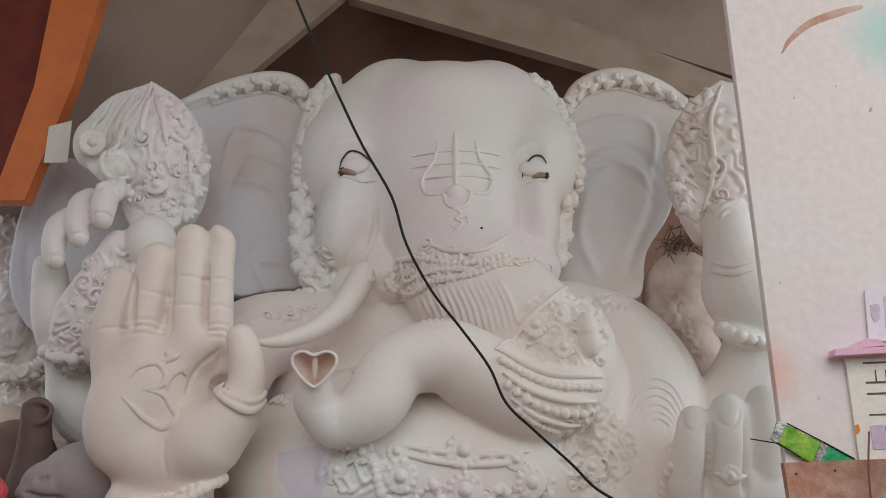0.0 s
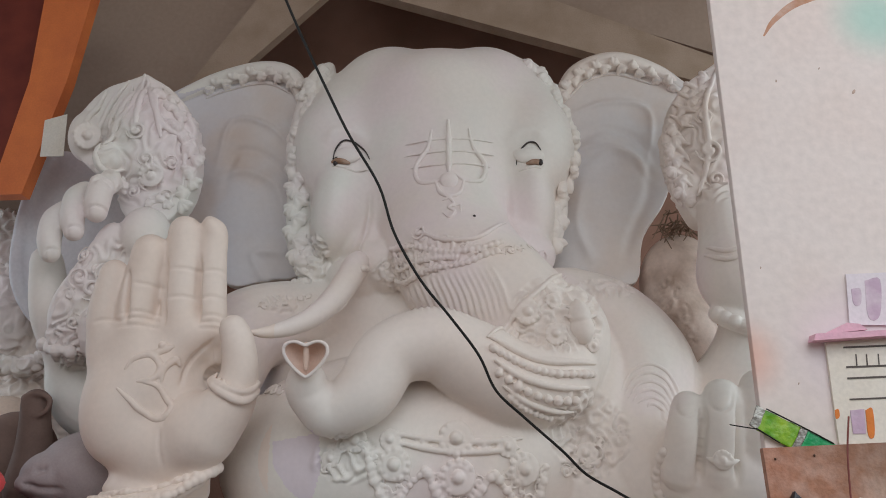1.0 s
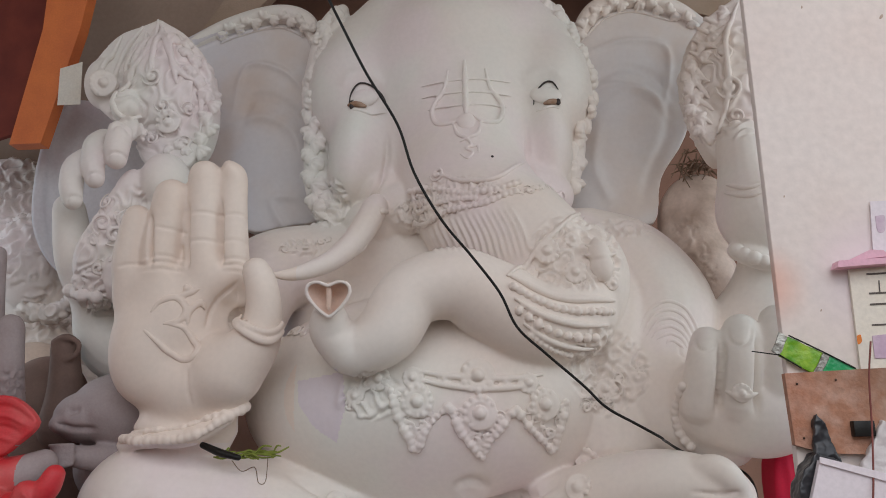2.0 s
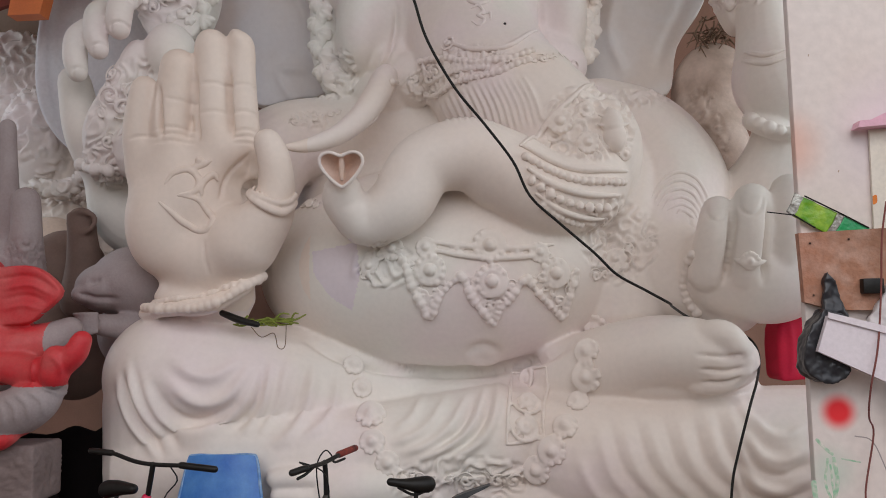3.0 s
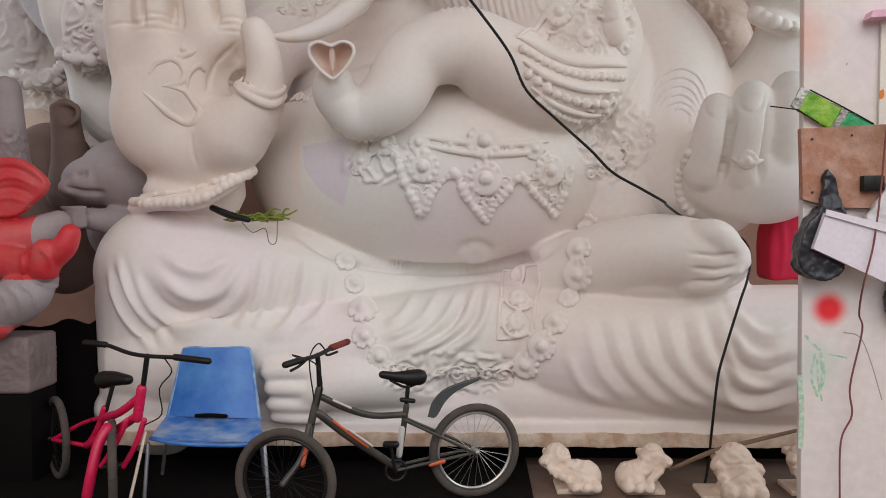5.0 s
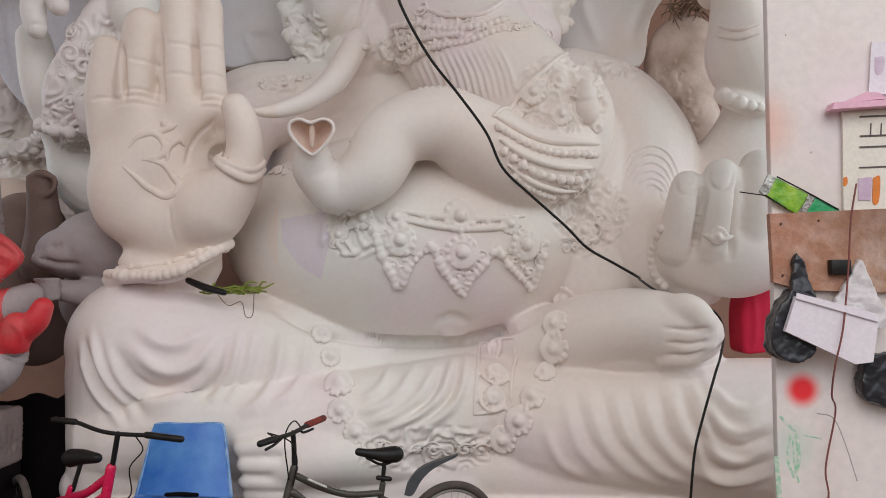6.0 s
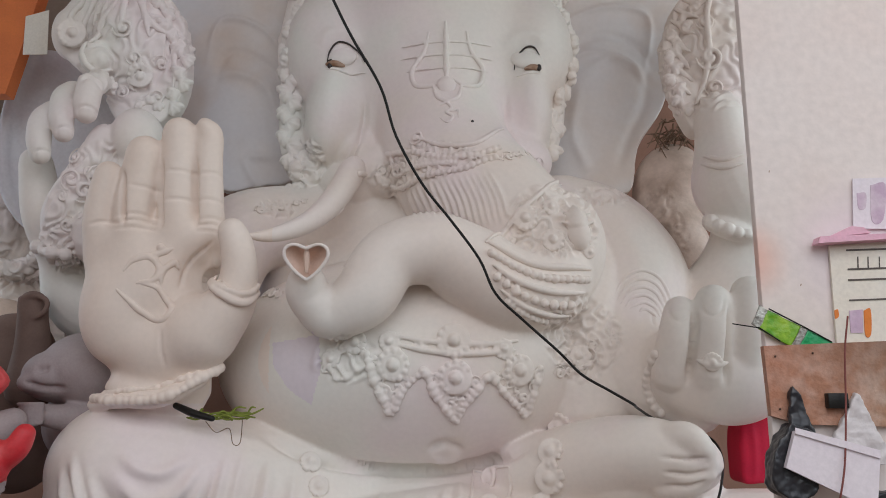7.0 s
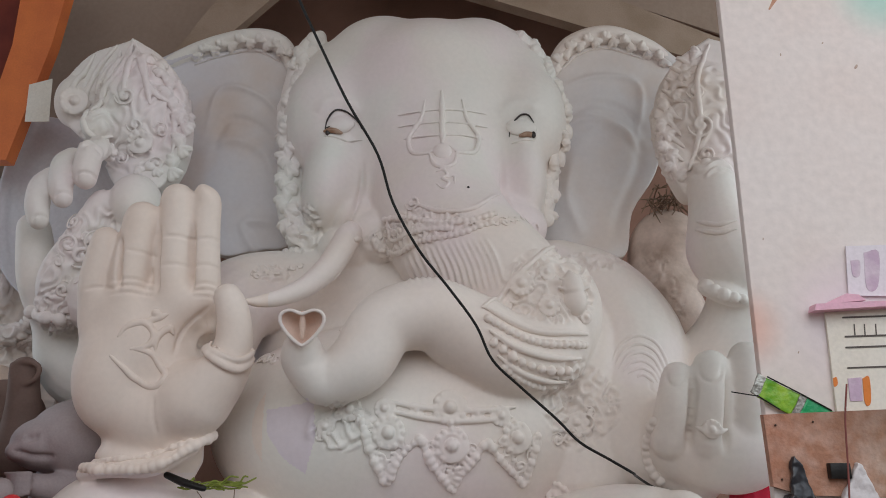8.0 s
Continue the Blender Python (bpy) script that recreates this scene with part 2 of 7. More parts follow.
def sprayed(base, spots):
    """The same wall with soft spots of spray paint at given places."""
    m = base.copy()
    m.name = "sprayed_limewash"
    nt = m.node_tree
    b = nt.nodes["Principled BSDF"]
    last = b.inputs["Base Color"].links[0].from_socket
    co = nt.nodes.new("ShaderNodeTexCoord")
    for place, radius, colour, strength, soft in spots:
        d = nt.nodes.new("ShaderNodeVectorMath")
        d.operation = "DISTANCE"
        d.inputs[1].default_value = place
        nt.links.new(co.outputs["Object"], d.inputs[0])
        r = nt.nodes.new("ShaderNodeMapRange")
        r.interpolation_type = "SMOOTHSTEP"
        r.inputs[1].default_value, r.inputs[2].default_value = radius * soft, radius
        r.inputs[3].default_value, r.inputs[4].default_value = strength, 0.0
        nt.links.new(d.outputs["Value"], r.inputs[0])
        mx = nt.nodes.new("ShaderNodeMix")
        mx.data_type = "RGBA"
        mx.inputs[7].default_value = (*colour, 1)
        nt.links.new(r.outputs[0], mx.inputs[0])
        nt.links.new(last, mx.inputs[6])
        last = mx.outputs[2]
    nt.links.new(last, b.inputs["Base Color"])
    return m


WALL = WALL_PLAIN
SPRAYED = sprayed(WALL_PLAIN, (
    ((1.455, 3.2, 1.314), 0.088, (0.95, 0.04, 0.05), 1.0, 0.3),
    ((1.306, 3.2, 2.361), 0.207, (0.85, 0.42, 0.30), 0.6, 0.1),
    ((1.412, 3.2, 1.091), 0.138, (0.35, 0.62, 0.48), 0.35, 0.1),
    ((2.093, 3.2, 3.907), 0.277, (0.40, 0.72, 0.62), 0.7, 0.1),
    ((1.769, 3.2, 2.389), 0.369, (0.80, 0.70, 0.76), 0.6, 0.2),
))


# ---- the shed ----
ground = Clay().box((-30, -40, -0.3), (30, 30, 0.0))
thing("floor", ground, FLOOR, "dusty grey-brown concrete shed floor", "floor", kind="structure")
thing("wall_north", Clay().box((-7.2, 9.4, 0), (7.2, 9.6, 9.0)), BACKWALL, "dark brown back wall of the shed", "wall", kind="structure")
west = Clay().box((-7.4, -2.0, 0), (-7.2, 5.6, 9.0)).box((-7.4, 5.6, 0), (-7.2, 9.2, 2.0)).box((-7.4, 5.6, 6.0), (-7.2, 9.2, 9.0)).box((-7.4, 9.2, 0), (-7.2, 9.6, 9.0))
thing("wall_west", west, WALL, "limewashed side wall with a smaller opening", "wall", kind="structure")
east = Clay().box((7.2, -2.0, 0), (7.4, 1.6, 9.0)).box((7.2, 7.2, 0), (7.4, 9.6, 9.0)).box((7.2, 1.6, 0), (7.4, 7.2, 1.9)).box((7.2, 1.6, 6.9), (7.4, 7.2, 9.0))
thing("wall_east", east, WALL, "limewashed side wall with a wide opening", "wall", kind="structure")
thing("ceiling", Clay().box((-7.4, -2.0, 9.0), (7.4, 9.6, 9.15)), PLY, "brown board ceiling of the shed", "ceiling", kind="structure")

# gable boards and rafters above the statue
thing("gable_board_left", Clay().slab([(-9.242, 7.8, 11.256), (-1.054, 7.8, 11.252), (-1.553, 7.8, 7.587), (-2.903, 7.8, 6.153), (-5.068, 7.8, 3.673), (-6.916, 7.8, 3.652)], 0.03, smooth=False), PLY, "grey-brown gable boarding under the roof", "ceiling", kind="structure", edge=20)
thing("gable_board_right", Clay().slab([(-1.504, 7.8, 11.252), (10.261, 7.8, 11.247), (8.213, 7.8, 4.786), (3.304, 7.8, 6.414), (0.687, 7.8, 7.404), (-1.035, 7.8, 7.828)], 0.03, smooth=False), PLY, "grey-brown gable boarding under the roof", "ceiling", kind="structure", edge=20)
thing("rafter_left", Clay().slab([(-1.786, 7.6, 7.666), (-0.876, 7.6, 7.671), (-2.402, 7.6, 6.111), (-2.771, 7.6, 6.108)], 0.12, smooth=False), BEAM, "pale sawn timber rafter under the roof", "beam", kind="structure", edge=20)
thing("rafter_right", Clay().slab([(-0.681, 7.6, 7.672), (0.483, 7.6, 7.446), (3.33, 7.6, 6.189), (3.292, 7.6, 5.868), (-1.119, 7.6, 7.36)], 0.16, smooth=False), BEAM, "pale sawn timber rafter under the roof", "beam", kind="structure", edge=20)
thing("orange_brace", Clay().slab([(-3.764, 6.4, 6.837), (-3.255, 6.4, 6.839), (-3.426, 6.4, 5.518), (-3.678, 6.4, 4.392), (-3.965, 6.4, 4.389), (-3.781, 6.4, 5.516)], 0.14, smooth=False), ORANGE, "orange painted diagonal steel brace", "beam", kind="structure", edge=20)
MAROON = mat("maroon_sheet", (0.20, 0.035, 0.02), 0.7, color2=(0.12, 0.02, 0.015), scale=3, amount=0.8)
thing("maroon_panel", Clay().slab([(-5.425, 6.6, 6.992), (-3.876, 6.6, 6.999), (-3.894, 6.6, 5.636), (-4.041, 6.6, 4.584), (-4.786, 6.6, 4.357)], 0.05, smooth=False), MAROON, "dark maroon sheet behind an orange brace", "panel", kind="structure", edge=20)

# right-hand pillar
pillar = Clay().box((1.352, 3.2, 0), (2.6, 3.245, 9.0), bevel=0.006)
thing("partition_wall", pillar, SPRAYED, "thin pinkish limewashed partition with spray paint marks", "wall", kind="structure")

# ---- the great statue ----
NOSTRIL = mat("tan_nostril_plaster", (0.79, 0.61, 0.51), 0.7, color2=(0.70, 0.50, 0.40), scale=9)
S = Clay()
# skull, brow lobes, cheeks
S.ball((-0.015, 6.72, 4.902), (1.023, 0.74, 0.917))
S.ball((-0.434, 6.62, 5.29), (0.599, 0.46, 0.608))
S.ball((0.404, 6.62, 5.279), (0.58, 0.46, 0.599))
S.ball((-0.008, 6.6, 5.212), (0.784, 0.65, 0.58))
S.ball((-0.009, 6.56, 4.984), (0.837, 0.58, 0.713))
S.ball((-0.85, 6.64, 4.84), (0.42, 0.46, 0.80))
S.ball((0.79, 6.64, 4.86), (0.38, 0.46, 0.78))
S.ball((-0.006, 6.42, 4.542), (0.691, 0.46, 0.737))
S.ball((-0.858, 6.4, 4.178), (0.239, 0.4, 0.479), (0, 4, 0))
S.ball((0.791, 6.42, 4.221), (0.204, 0.4, 0.427), (0, -4, 0))
S.ball((-0.674, 6.5, 4.188), (0.27, 0.36, 0.45))
S.ball((0.65, 6.5, 4.188), (0.248, 0.36, 0.428))
S.ball((-0.861, 6.52, 4.82), (0.452, 0.42, 0.564))
S.ball((0.806, 6.52, 4.802), (0.406, 0.42, 0.542))
S.ball((-0.628, 6.42, 3.801), (0.213, 0.3, 0.222))
S.ball((-0.689, 6.4, 3.548), (0.266, 0.3, 0.222))
# trunk
S.tube([((0.041, 6.62, 4.631), 0.618), ((0.048, 6.42, 4.122), 0.581), ((0.132, 6.2, 3.723), 0.536), ((0.342, 6, 3.408), 0.497),
        ((0.612, 5.9, 3.121), 0.459), ((0.803, 5.8, 2.849), 0.418), ((0.778, 5.65, 2.622), 0.323), ((0.532, 5.52, 2.576), 0.301),
        ((0.26, 5.42, 2.716), 0.288), ((-0.006, 5.34, 2.82), 0.252), ((-0.29, 5.28, 2.745), 0.225), ((-0.455, 5.25, 2.49), 0.215),
        ((-0.669, 5.25, 2.369), 0.171), ((-0.772, 5.2, 2.439), 0.155), ((-0.82, 5.16, 2.503), 0.143), ((-0.82, 5.12, 2.548), 0.134)], seg=32, steps=8)
S.ball((0.821, 5.78, 2.866), (0.443, 0.36, 0.513), (0, 25, 0))
S.ball((-0.429, 6.25, 3.66), (0.268, 0.2, 0.223))
S.ball((0.564, 6.3, 3.735), (0.408, 0.3, 0.272))
# tusk
S.tube([((-0.639, 6.0, 3.601), 0.104), ((-0.684, 5.9, 3.448), 0.106), ((-0.781, 5.78, 3.248), 0.096), ((-0.922, 5.66, 3.083), 0.078), ((-1.083, 5.56, 2.986), 0.062), ((-1.216, 5.5, 2.949), 0.042), ((-1.298, 5.46, 2.945), 0.023)])
# ears
S.slab([(-2.7, 6.9, 5.511), (-2.337, 6.9, 5.733), (-1.738, 6.9, 5.897), (-1.362, 6.9, 5.741), (-1.142, 6.9, 4.919), (-1.226, 6.9, 3.854), (-1.598, 6.9, 3.717), (-1.951, 6.9, 3.687), (-2.309, 6.9, 4.113), (-2.605, 6.9, 4.789)], 0.16)
S.slab([(1.152, 6.9, 5.572), (1.411, 6.9, 5.856), (1.747, 6.9, 5.935), (2.098, 6.9, 5.811), (2.366, 6.9, 5.613), (2.259, 6.9, 5.009), (2.098, 6.9, 4.463), (1.852, 6.9, 4.075), (1.752, 6.9, 3.65), (1.386, 6.9, 3.724), (0.987, 6.9, 3.825), (0.909, 6.9, 4.706)], 0.16)
S.tube([((-2.597, 6.9, 5.574), 0.07), ((-2.168, 6.88, 5.767), 0.08), ((-1.725, 6.86, 5.854), 0.089), ((-1.439, 6.86, 5.761), 0.089), ((-1.308, 6.86, 5.469), 0.06)])
S.tube([((1.143, 6.86, 5.488), 0.065), ((1.345, 6.86, 5.769), 0.089), ((1.709, 6.86, 5.885), 0.089), ((2.089, 6.88, 5.768), 0.08), ((2.363, 6.9, 5.582), 0.06)])
# hair ornaments beside the head
S.tube([((-1.015, 6.6, 5.721), 0.091), ((-1.155, 6.6, 5.516), 0.114), ((-1.233, 6.6, 5.203), 0.119), ((-1.26, 6.58, 4.82), 0.137), ((-1.244, 6.55, 4.475), 0.118), ((-1.231, 6.52, 4.169), 0.117), ((-1.179, 6.5, 3.928), 0.144), ((-1.026, 6.45, 3.67), 0.17)])
S.tube([((0.844, 6.6, 5.716), 0.082), ((0.981, 6.62, 5.474), 0.101), ((1.051, 6.62, 5.122), 0.101), ((1.067, 6.62, 4.78), 0.11), ((1.049, 6.6, 4.44), 0.101), ((1.015, 6.58, 4.164), 0.109), ((0.922, 6.52, 3.909), 0.126)])
# chest, shoulders, belly
S.ball((0.043, 6.75, 2.504), (1.592, 0.75, 1.255))
S.ball((-0.186, 6.28, 2.086), (1.494, 0.95, 0.855))
S.tube([((-0.581, 6.6, 3.222), 0.404), ((-1.127, 6.45, 3.252), 0.332), ((-1.573, 6.25, 3.085), 0.357), ((-1.794, 6, 2.559), 0.367), ((-1.955, 5.75, 2.215), 0.328)])
S.tube([((1.028, 6.6, 3.29), 0.428), ((1.391, 6.45, 3.118), 0.424), ((1.581, 6.3, 2.733), 0.454), ((1.49, 6.15, 2.338), 0.417), ((1.508, 5.95, 2.022), 0.382), ((1.808, 5.75, 1.844), 0.296)])
S.tube([((1.028, 6.3, 3.173), 0.272), ((1.212, 6.2, 2.712), 0.357), ((1.131, 6.1, 2.283), 0.395), ((1.131, 6, 1.823), 0.367)])
# raised open hand: pads, heel, thumb mound, thumb, four fingers
S.tube([((-1.847, 5.6, 1.937), 0.31), ((-1.911, 5.54, 2.2), 0.375), ((-1.977, 5.5, 2.615), 0.418), ((-1.981, 5.5, 2.892), 0.403)], flat=0.5, seg=28)
S.ball((-2.138, 5.46, 2.463), (0.294, 0.27, 0.438), (0, 6, 0))
S.ball((-1.985, 5.46, 2.609), (0.378, 0.26, 0.415))
S.ball((-1.84, 5.48, 2.167), (0.341, 0.27, 0.273))
S.ball((-2.121, 5.46, 2.884), (0.294, 0.24, 0.249))
S.ball((-1.776, 5.48, 2.896), (0.303, 0.24, 0.235))
S.ball((-1.576, 5.38, 2.263), (0.26, 0.25, 0.275), (0, 30, 0))
S.tube([((-1.539, 5.36, 2.254), 0.237), ((-1.368, 5.3, 2.446), 0.183), ((-1.305, 5.26, 2.619), 0.135), ((-1.319, 5.22, 2.819), 0.119), ((-1.344, 5.2, 2.911), 0.101)])
S.tube([((-2.292, 5.4, 2.754), 0.134), ((-2.291, 5.35, 3.04), 0.126), ((-2.267, 5.32, 3.214), 0.114), ((-2.245, 5.3, 3.343), 0.099)])
S.tube([((-2.074, 5.38, 2.751), 0.149), ((-2.068, 5.33, 3.076), 0.144), ((-2.03, 5.3, 3.298), 0.132), ((-1.998, 5.28, 3.49), 0.128)])
S.tube([((-1.763, 5.4, 2.755), 0.142), ((-1.774, 5.35, 3.081), 0.129), ((-1.775, 5.32, 3.369), 0.121), ((-1.774, 5.3, 3.643), 0.117)])
S.tube([((-1.571, 5.46, 2.766), 0.128), ((-1.574, 5.39, 3.09), 0.116), ((-1.581, 5.36, 3.381), 0.107), ((-1.584, 5.34, 3.644), 0.103)])
S.ball((-1.924, 5.56, 1.905), (0.333, 0.24, 0.132))
S.tube([((-2.31, 5.5, 1.78), 0.046), ((-2.054, 5.36, 1.813), 0.059), ((-1.786, 5.32, 1.827), 0.066), ((-1.571, 5.36, 1.939), 0.059), ((-1.483, 5.45, 2.034), 0.045)])
# hand resting on the thigh
S.ball((1.931, 5.6, 2.012), (0.492, 0.34, 0.371))
S.ball((2.026, 5.5, 1.947), (0.403, 0.26, 0.315))
S.tube([((1.607, 5.42, 1.99), 0.14), ((1.644, 5.36, 2.213), 0.132), ((1.684, 5.4, 2.393), 0.113)])
S.tube([((1.831, 5.38, 1.983), 0.152), ((1.866, 5.32, 2.241), 0.144), ((1.903, 5.36, 2.452), 0.128)])
S.tube([((2.083, 5.4, 2.016), 0.152), ((2.113, 5.34, 2.275), 0.144), ((2.157, 5.38, 2.513), 0.128)])
S.tube([((2.311, 5.44, 2.013), 0.14), ((2.334, 5.38, 2.236), 0.132), ((2.375, 5.42, 2.417), 0.121)])
# upper hand that holds the axe head, and its arm
S.slab([(-2.56, 6.1, 5.4), (-2.287, 6.1, 5.206), (-2.091, 6.1, 4.879), (-2.038, 6.1, 4.433), (-2.148, 6.1, 4.103), (-2.426, 6.1, 3.928), (-2.64, 6.1, 4.123), (-2.726, 6.1, 4.375), (-2.933, 6.1, 4.487), (-3.105, 6.1, 4.684), (-3.131, 6.1, 4.952), (-2.933, 6.1, 5.24), (-2.701, 6.1, 5.342)], 0.22)
S.ball((-2.494, 6.15, 4.794), (0.343, 0.22, 0.461))
S.ball((-3.033, 6.15, 4.817), (0.149, 0.16, 0.228))
S.ball((-2.733, 6, 4.534), (0.13, 0.14, 0.138))
S.ball((-2.333, 5.95, 3.826), (0.204, 0.22, 0.246))
S.tube([((-2.373, 5.95, 3.638), 0.119), ((-2.443, 6, 3.377), 0.17), ((-2.548, 6, 3.062), 0.259)])
S.tube([((-2.556, 5.9, 3.806), 0.127), ((-2.689, 5.9, 3.526), 0.144), ((-2.836, 5.95, 3.224), 0.178), ((-2.845, 6, 2.971), 0.147)])
S.tube([((-2.653, 5.9, 4.286), 0.098), ((-2.648, 5.76, 4.179), 0.1), ((-2.639, 5.7, 4.036), 0.099), ((-2.636, 5.7, 3.952), 0.087)])
S.tube([((-2.857, 5.92, 4.211), 0.09), ((-2.855, 5.78, 4.092), 0.092), ((-2.827, 5.72, 3.913), 0.091), ((-2.802, 5.72, 3.802), 0.079)])
S.tube([((-3.004, 5.94, 4.057), 0.09), ((-3.016, 5.8, 3.924), 0.092), ((-2.995, 5.74, 3.749), 0.091), ((-2.972, 5.74, 3.636), 0.079)])
S.tube([((-3.19, 6.1, 3.678), 0.13), ((-3.117, 6.15, 3.272), 0.164), ((-3.017, 6.3, 2.941), 0.176), ((-2.869, 6.4, 2.601), 0.272), ((-2.388, 6.5, 2.443), 0.369)])
# upper hand on the other side, lotus and forearm
S.slab([(2.431, 6.15, 5.439), (2.654, 6.15, 5.328), (2.798, 6.15, 4.92), (2.686, 6.15, 4.397), (2.467, 6.15, 4.095), (2.177, 6.15, 3.945), (2.045, 6.15, 4.09), (1.922, 6.15, 4.492), (1.938, 6.15, 4.806), (2.105, 6.15, 5.186)], 0.22)
S.ball((2.389, 6.2, 4.729), (0.351, 0.2, 0.483))
S.tube([((2.311, 6.1, 4.074), 0.193), ((2.288, 6, 3.751), 0.225), ((2.304, 5.95, 3.461), 0.297), ((2.405, 6, 3.253), 0.268), ((2.44, 6.1, 3.057), 0.259), ((2.379, 6.2, 2.77), 0.316), ((2.21, 6.3, 2.483), 0.357)])
S.tube([((2.135, 5.95, 3.151), 0.076), ((2.247, 5.85, 3.069), 0.085), ((2.47, 5.9, 3.049), 0.085)])
# lap: knee, thighs, folded shins, drapery mass
S.box((-2.66, 5.75, 0.279), (2.604, 7.4, 0.835))
S.ball((-2.176, 5.75, 1.326), (0.501, 0.5, 0.484))
S.tube([((-0.633, 6.1, 0.958), 0.519), ((-1.289, 5.9, 1.157), 0.501), ((-1.84, 5.75, 1.26), 0.484), ((-2.145, 5.72, 1.245), 0.484), ((-2.224, 5.75, 0.891), 0.443), ((-2.207, 5.8, 0.424), 0.472)], seg=28)
S.tube([((-2.228, 5.65, 0.701), 0.395), ((-1.633, 5.6, 0.746), 0.383), ((-0.984, 5.6, 0.741), 0.383), ((-0.345, 5.65, 0.768), 0.403), ((0.219, 5.7, 0.836), 0.411)], seg=28)
S.tube([((-0.708, 5.98, 0.802), 0.476), ((0.059, 5.95, 0.8), 0.485), ((0.431, 5.86, 0.794), 0.476), ((0.811, 5.65, 0.758), 0.452), ((1.581, 5.6, 0.721), 0.484), ((2.233, 5.6, 0.716), 0.5), ((2.683, 5.75, 0.688), 0.493)], seg=28)
S.tube([((0.051, 5.62, 0.451), 0.282), ((0.994, 5.6, 0.451), 0.301), ((2.303, 5.6, 0.444), 0.309), ((2.63, 5.65, 0.431), 0.301)], seg=28)
S.tube([((-2.501, 5.6, 0.348), 0.161), ((-0.577, 5.5, 0.364), 0.178), ((0.205, 5.5, 0.38), 0.19)])
# upper foot
S.ball((0.484, 5.98, 0.978), (0.637, 0.38, 0.361))
S.tube([((0.679, 5.8, 1.259), 0.287), ((1.007, 5.58, 1.387), 0.274), ((1.286, 5.44, 1.452), 0.257), ((1.548, 5.37, 1.428), 0.241), ((1.7, 5.35, 1.397), 0.191)], seg=28)
S.ball((1.397, 5.6, 1.232), (0.565, 0.3, 0.145))
S.tube([((1.475, 5.3, 1.55), 0.107), ((1.621, 5.24, 1.557), 0.115), ((1.71, 5.22, 1.483), 0.099), ((1.752, 5.24, 1.43), 0.069)])
S.tube([((1.438, 5.24, 1.398), 0.065), ((1.623, 5.2, 1.387), 0.061), ((1.76, 5.2, 1.41), 0.05)])
S.tube([((1.454, 5.24, 1.314), 0.057), ((1.622, 5.2, 1.314), 0.057), ((1.747, 5.2, 1.341), 0.05)])
S.tube([((1.458, 5.26, 1.239), 0.05), ((1.609, 5.22, 1.24), 0.05), ((1.717, 5.22, 1.282), 0.042)])
# lower foot with its toes
S.tube([((-0.158, 5.5, 0.54), 0.19), ((-0.541, 5.4, 0.6), 0.202), ((-0.8, 5.32, 0.598), 0.191), ((-1.026, 5.3, 0.545), 0.153)], seg=24)
S.tube([((-0.975, 5.24, 0.679), 0.064), ((-1.154, 5.2, 0.698), 0.071), ((-1.285, 5.2, 0.687), 0.067)])
S.tube([((-0.972, 5.22, 0.562), 0.056), ((-1.151, 5.18, 0.579), 0.056), ((-1.27, 5.18, 0.579), 0.052)])
S.tube([((-0.977, 5.24, 0.456), 0.052), ((-1.138, 5.2, 0.465), 0.052), ((-1.269, 5.2, 0.469), 0.049)])
S.tube([((-0.982, 5.26, 0.363), 0.045), ((-1.125, 5.22, 0.374), 0.045), ((-1.253, 5.22, 0.381), 0.041)])
# base slab
S.box((-2.459, 5.3, 0.18), (2.635, 7.6, 0.326))
skin_mesh = remeshed(S, 0.013, 14)


def melt(me, zones, times):
    """Softens the joints between the joined shapes within one part of a skin."""
    n = len(me.vertices)
    co = np.empty(n * 3)
    me.vertices.foreach_get("co", co)
    co = co.reshape(-1, 3)
    e = np.empty(len(me.edges) * 2, dtype=np.int64)
    me.edges.foreach_get("vertices", e)
    e = e.reshape(-1, 2)
    w = np.ones(n)
    for k, (lo, hi, edge) in enumerate(zones):
        w *= np.clip((co[:, k] - lo) / edge, 0, 1) * np.clip((hi - co[:, k]) / edge, 0, 1)
    m = w > 0
    e = e[m[e[:, 0]] | m[e[:, 1]]]
    a, b = np.concatenate([e[:, 0], e[:, 1]]), np.concatenate([e[:, 1], e[:, 0]])
    ids = np.where(m)[0]
    deg = np.maximum(np.bincount(a, minlength=n), 1)
    for _ in range(times):
        for k in range(3):
            mean = np.bincount(a, weights=co[b, k], minlength=n) / deg
            co[ids, k] += 0.6 * w[ids] * (mean[ids] - co[ids, k])
    me.vertices.foreach_set("co", co.ravel())
    me.update()


